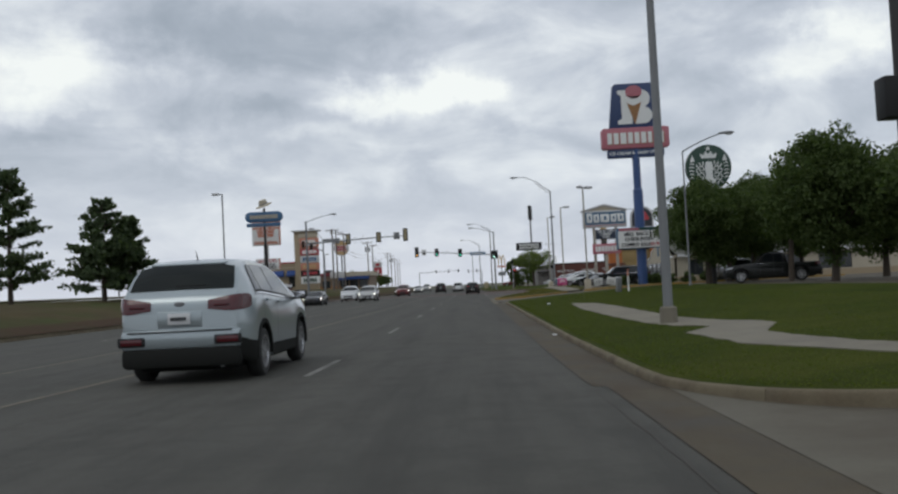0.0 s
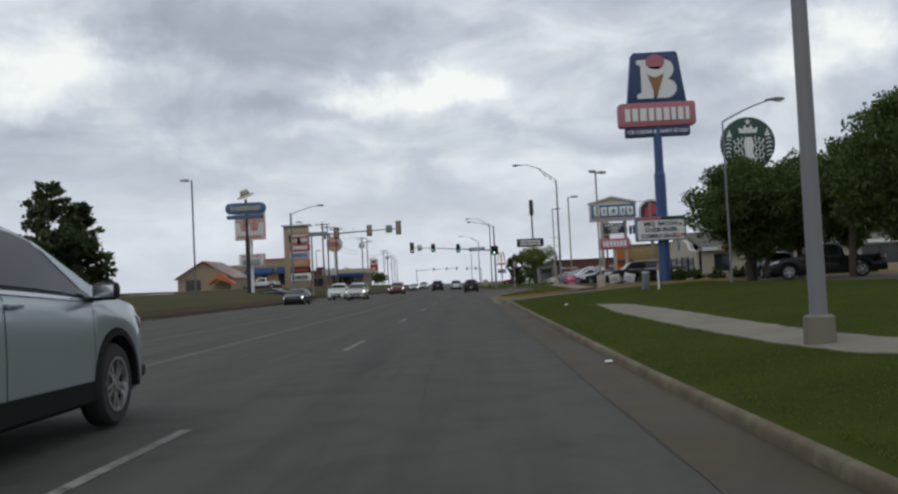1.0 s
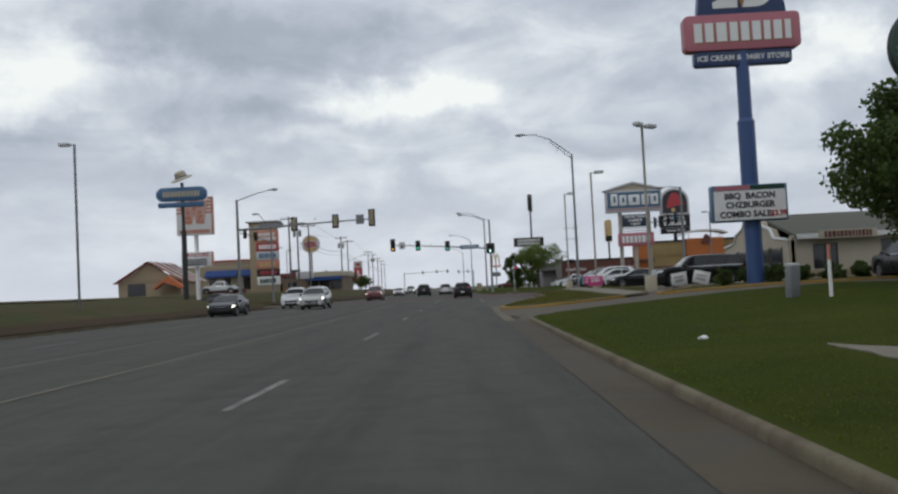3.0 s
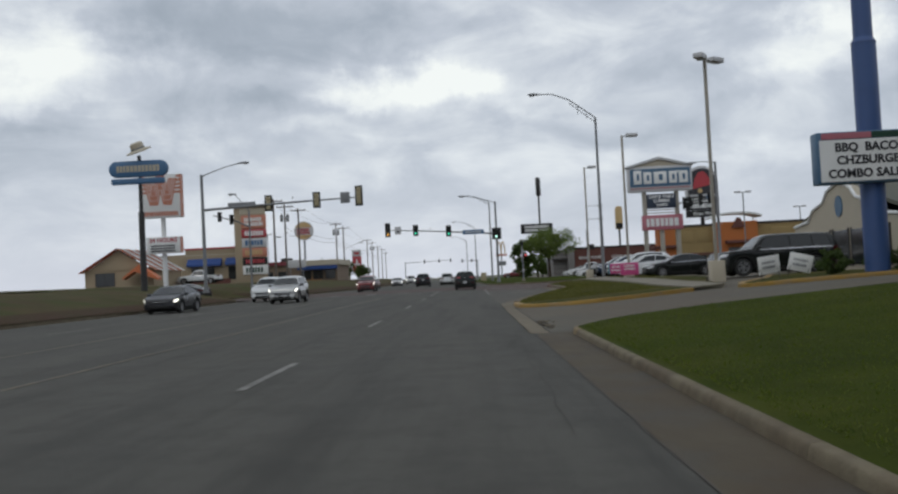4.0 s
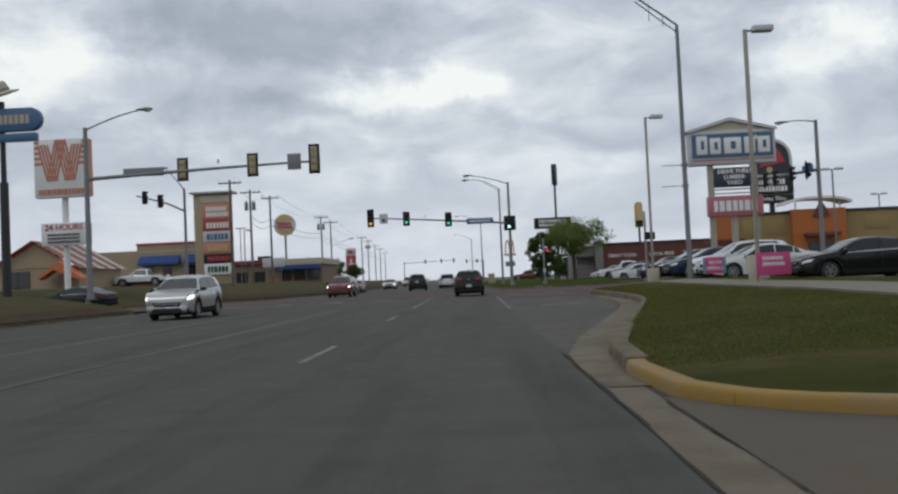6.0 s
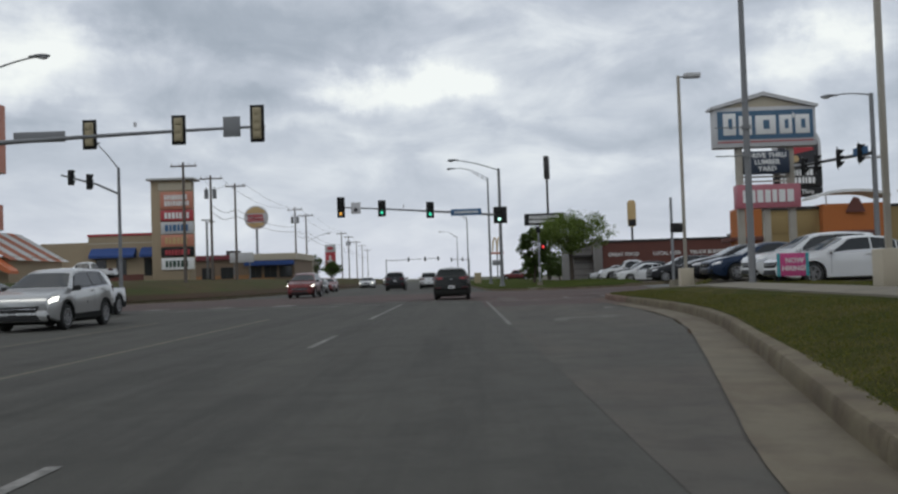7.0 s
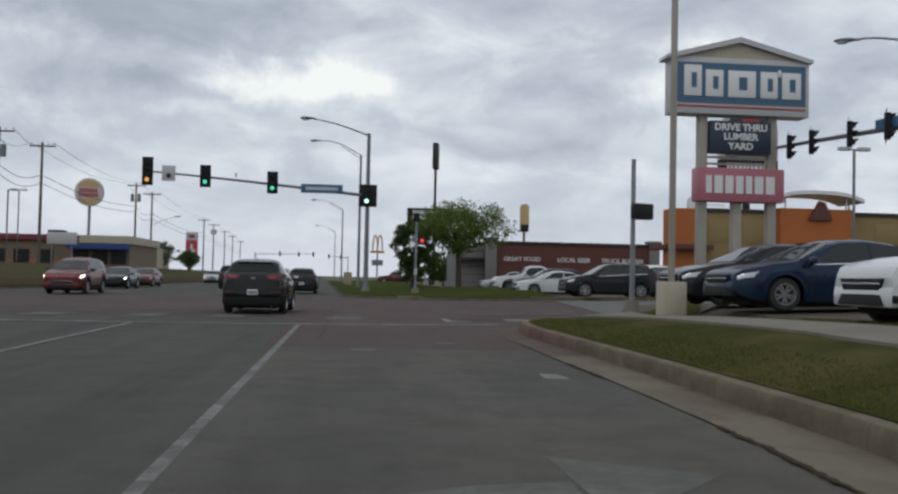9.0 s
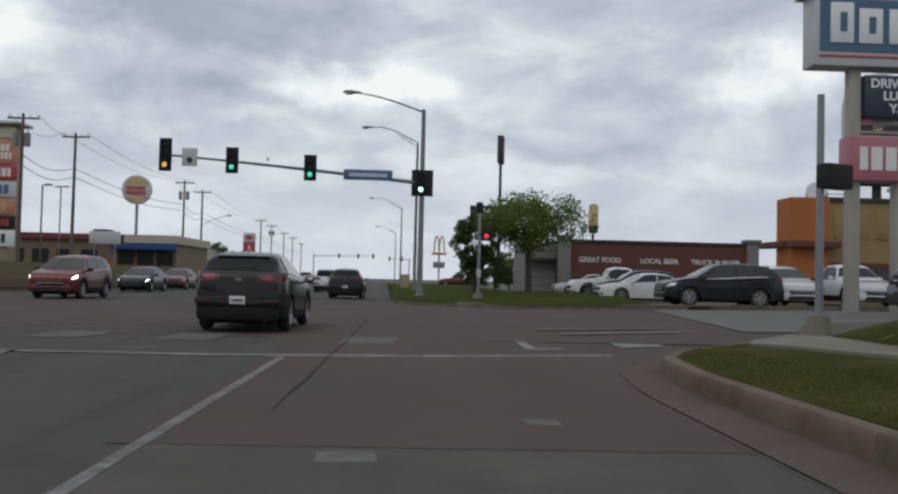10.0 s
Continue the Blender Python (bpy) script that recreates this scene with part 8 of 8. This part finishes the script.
def broadleaf(x, y, z0, top, r, label, seed, clear=1.6, leaf="leaf", n=150, per=62, size=0.15, flat=1.0, cat="tree"):
    rng = np.random.default_rng(seed)
    T = thing("tree", label, cat, (x, y, z0))
    h = top - z0
    b = bm_new()
    lean = rng.uniform(-0.25, 0.25, 2)
    fork = clear + 0.25 * (h - clear)
    tube(b, [(0, 0, -0.2), (lean[0] * 0.3, lean[1] * 0.3, clear * 0.6), (lean[0], lean[1], fork)], 0.035 * r + 0.09, 0.03 * r + 0.04, 9)
    part("trunk", b, "bark", T)
    cz, rz = (clear + h) / 2, (h - clear) / 2
    K = []
    while len(K) < n:
        p = rng.uniform(-1, 1, 3)
        q = np.linalg.norm(p * np.array([1, 1, 1.0]))
        if q > 1 or q < 0.35 and rng.random() < 0.6:
            continue
        a = math.atan2(p[1], p[0])
        bulge = 0.8 + 0.2 * math.sin(a * 3 + seed) + 0.12 * math.sin(a * 5 + 2 * seed + p[2] * 3)
        taper = 1.0 - 0.35 * max(0.0, p[2]) ** 2 * flat - 0.25 * max(0.0, -p[2]) ** 2
        K.append((p[0] * r * bulge * taper, p[1] * r * bulge * taper, cz + p[2] * rz * (0.92 + 0.1 * math.sin(a * 4 + seed))))
    K = np.array(K)
    b = bm_new()
    for k in rng.choice(len(K), min(16, len(K)), False):
        e = Vector(K[k])
        s = Vector((lean[0], lean[1], fork * rng.uniform(0.75, 1.0)))
        m = s + (e - s) * 0.5 + Vector((0, 0, 0.25))
        tube(b, [s, m, e], 0.02 * r + 0.025, 0.012, 6)
    part("branching", b, "bark", T)
    C = np.repeat(K, per, 0)
    g = rng.normal(size=C.shape)
    g *= (rng.uniform(0.25, 1.0, len(C)) ** 0.5 * r * 0.17)[:, None] / (np.linalg.norm(g, axis=1)[:, None] + 1e-9)
    g[:, 2] *= 0.75
    ob = new("crown", quads_mesh("crown", leaves_at(C + g, size, rng), leaf))
    ob.parent = T
    return T


def conifer(x, y, z0, top, r, label, seed):
    rng = np.random.default_rng(seed)
    T = thing("pine_tree", label, "tree", (x, y, z0))
    h = top - z0
    part("trunk", rod(bm_new(), (0, 0, -0.2), (0, 0, h * 0.97), 0.24, 0.04, 9), "bark", T)
    b = bm_new()
    C, D = [], []
    for k in range(95):
        u = rng.uniform(0.12, 1.0)
        L = r * (1.05 - u) ** 0.75 * rng.uniform(0.65, 1.15) + 0.25
        a = rng.uniform(0, math.tau)
        z = h * u
        d = np.array([math.cos(a), math.sin(a), rng.uniform(0.0, 0.35)])
        tube(b, [(0, 0, z), tuple(d * L * 0.6 + (0, 0, z - 0.02 * L)), tuple(d * L + (0, 0, z + 0.08 * L))], 0.035, 0.01, 5)
        m = int(70 * L / r) + 25
        s = rng.uniform(0.3, 1.0, m)[:, None]
        C.append(d * L * s + (0, 0, z) + rng.normal(size=(m, 3)) * (0.16, 0.16, 0.09))
    part("branching", b, "bark", T)
    ob = new("crown", quads_mesh("crown", leaves_at(np.concatenate(C), 0.3, rng, -0.3), "needle"))
    ob.parent = T
    return T


gz = verge_z
broadleaf(15.8, 62.2, 0.9, 7.8, 4.0, "leafy dark green street tree before the cream building", 1, 1.2, n=360, per=95)
broadleaf(20.2, 66.5, 0.9, 8.3, 3.6, "leafy dark green street tree beside the car park", 2, 1.3, n=300, per=95)
broadleaf(24.0, 67.5, 0.9, 8.4, 3.2, "leafy dark green tree in the car park", 3, 1.3, n=240, per=90)
broadleaf(19.8, 72.0, 0.9, 8.2, 3.2, "leafy dark green tree shading the car park", 13, 0.8, n=240, per=80)
broadleaf(19.9, 58.0, 0.9, 8.2, 2.8, "leafy dark green tree above a parked pickup", 14, 2.6, n=200, per=80)
broadleaf(18.6, 47.5, 0.9, 8.7, 4.0, "large leafy dark green tree on the grass", 4, 1.0, n=380, per=100)
broadleaf(23.6, 45.0, 0.9, 8.6, 4.2, "large leafy dark green tree behind the verge", 5, 1.0, n=320, per=90)
broadleaf(24.5, 55.0, 0.9, 8.0, 3.8, "leafy dark green tree shading parked cars", 6, 1.0, n=280, per=80)
broadleaf(21.0, 37.0, 0.9, 8.4, 3.8, "leafy dark green tree at the edge of the grass", 7, 1.0, n=280, per=80)
broadleaf(10.9, 172.5, 0.4, 7.2, 4.5, "spring-green rounded tree with a forked trunk on the corner", 8, 2.8, "leaf_light", n=260, per=60, size=0.13, flat=0.4)
broadleaf(7.3, 174.0, 0.4, 6.1, 1.9, "darker small tree beside the corner tree", 9, 1.0, "leaf", n=110, per=60)
broadleaf(8.9, 196.0, 0.3, 3.4, 1.8, "low dark shrub beside the far car park", 10, 0.2, n=70, per=60, cat="shrub")
broadleaf(11.5, 203.0, 0.3, 4.6, 2.4, "dark rounded tree behind the corner grass", 11, 0.5, n=90, per=60)
broadleaf(14.2, 215.0, 0.3, 3.8, 2.2, "dark rounded shrub behind the corner grass", 12, 0.3, n=80, per=60, cat="shrub")
for i, (x, y, t, r) in enumerate(((-29.5, 268, 6.8, 2.4), (-26.8, 276, 5.4, 2.2), (-36.0, 272, 7.4, 3.0), (-38.0, 255, 6.8, 2.5), (-30.5, 300, 5.8, 2.6))):
    broadleaf(x, y, 1.7, t, r, "dark green tree far along the road", 20 + i, 0.6, n=90, per=50)
conifer(-39.2, 76.0, 1.7, 13.0, 4.0, "tall dark pine beside the oncoming lanes", 31)
conifer(-31.2, 76.0, 1.5, 10.0, 4.0, "broad dark pine beside the oncoming lanes", 32)
conifer(-29.8, 78.0, 1.4, 8.6, 2.6, "small dark pine beside the oncoming lanes", 33)
for i, (x, y, r) in enumerate(((16.6, 83.2, 0.55), (16.2, 86.0, 0.6), (16.0, 92.0, 0.6), (16.0, 96.0, 0.6), (21.5, 83.0, 0.5), (12.6, 77.6, 0.55), (15.0, 77.2, 0.7), (16.4, 77.6, 0.6), (17.8, 77.4, 0.7), (19.3, 77.6, 0.6), (24.5, 131.5, 0.7))):
    broadleaf(x, y, 0.62 if y < 120 else 0.3, (0.62 if y < 120 else 0.3) + 1.0, r, "low clipped green shrub", 50 + i, 0.05, n=30, per=50, size=0.1, cat="shrub")

# grass blades along the verge and the island
rng = np.random.default_rng(77)


def blades(name, n, ylo, yhi, xl, depth, zf, label, skip=(), leaf="blade"):
    y = rng.uniform(ylo, yhi, n)
    x = np.array([xl(v) for v in y]) + 0.24 + depth * rng.uniform(0, 1, n) ** 1.2
    keep = np.ones(n, bool)
    for f in skip:
        keep &= ~np.array([f(a, c) for a, c in zip(x, y)])
    x, y = x[keep], y[keep]
    z = np.array([zf(a, c) for a, c in zip(x, y)])
    C = np.stack([x, y, z - 0.01], 1)
    m = len(C)
    a = rng.uniform(0, math.tau, m)
    w = rng.uniform(0.005, 0.011, m)[:, None]
    h = rng.uniform(0.016, 0.036, m)[:, None]
    e = np.stack([np.cos(a), np.sin(a), np.zeros(m)], 1)
    tip = np.stack([rng.normal(size=m) * 0.8, rng.normal(size=m) * 0.8, np.ones(m)], 1) * h
    ob = new(name, quads_mesh(name, np.stack([C - e * w, C + e * w, C + tip + e * w * 0.2, C + tip - e * w * 0.2], 1), leaf))
    tagged(ob, label, "grass", kind="stuff")


on_path1 = lambda x, y: PATH_L(y) + 0.05 < x < PATH_R(y) - 0.05 and y < 44.0
on_path2 = lambda x, y: 7.5 < x < 9.9 and y > 77.0 or x > B_RIGHT(y)
blades("grass_tufts", 115000, 6, 66.8, KERB_A, 9.0, verge_z, "short mown green grass blades along the road", (on_path1,))
blades("grass_tufts", 90000, 80, 127, KERB_B, 5.5, island_z, "short mown half-dry grass blades on the island", (on_path2,), "dry_blade")
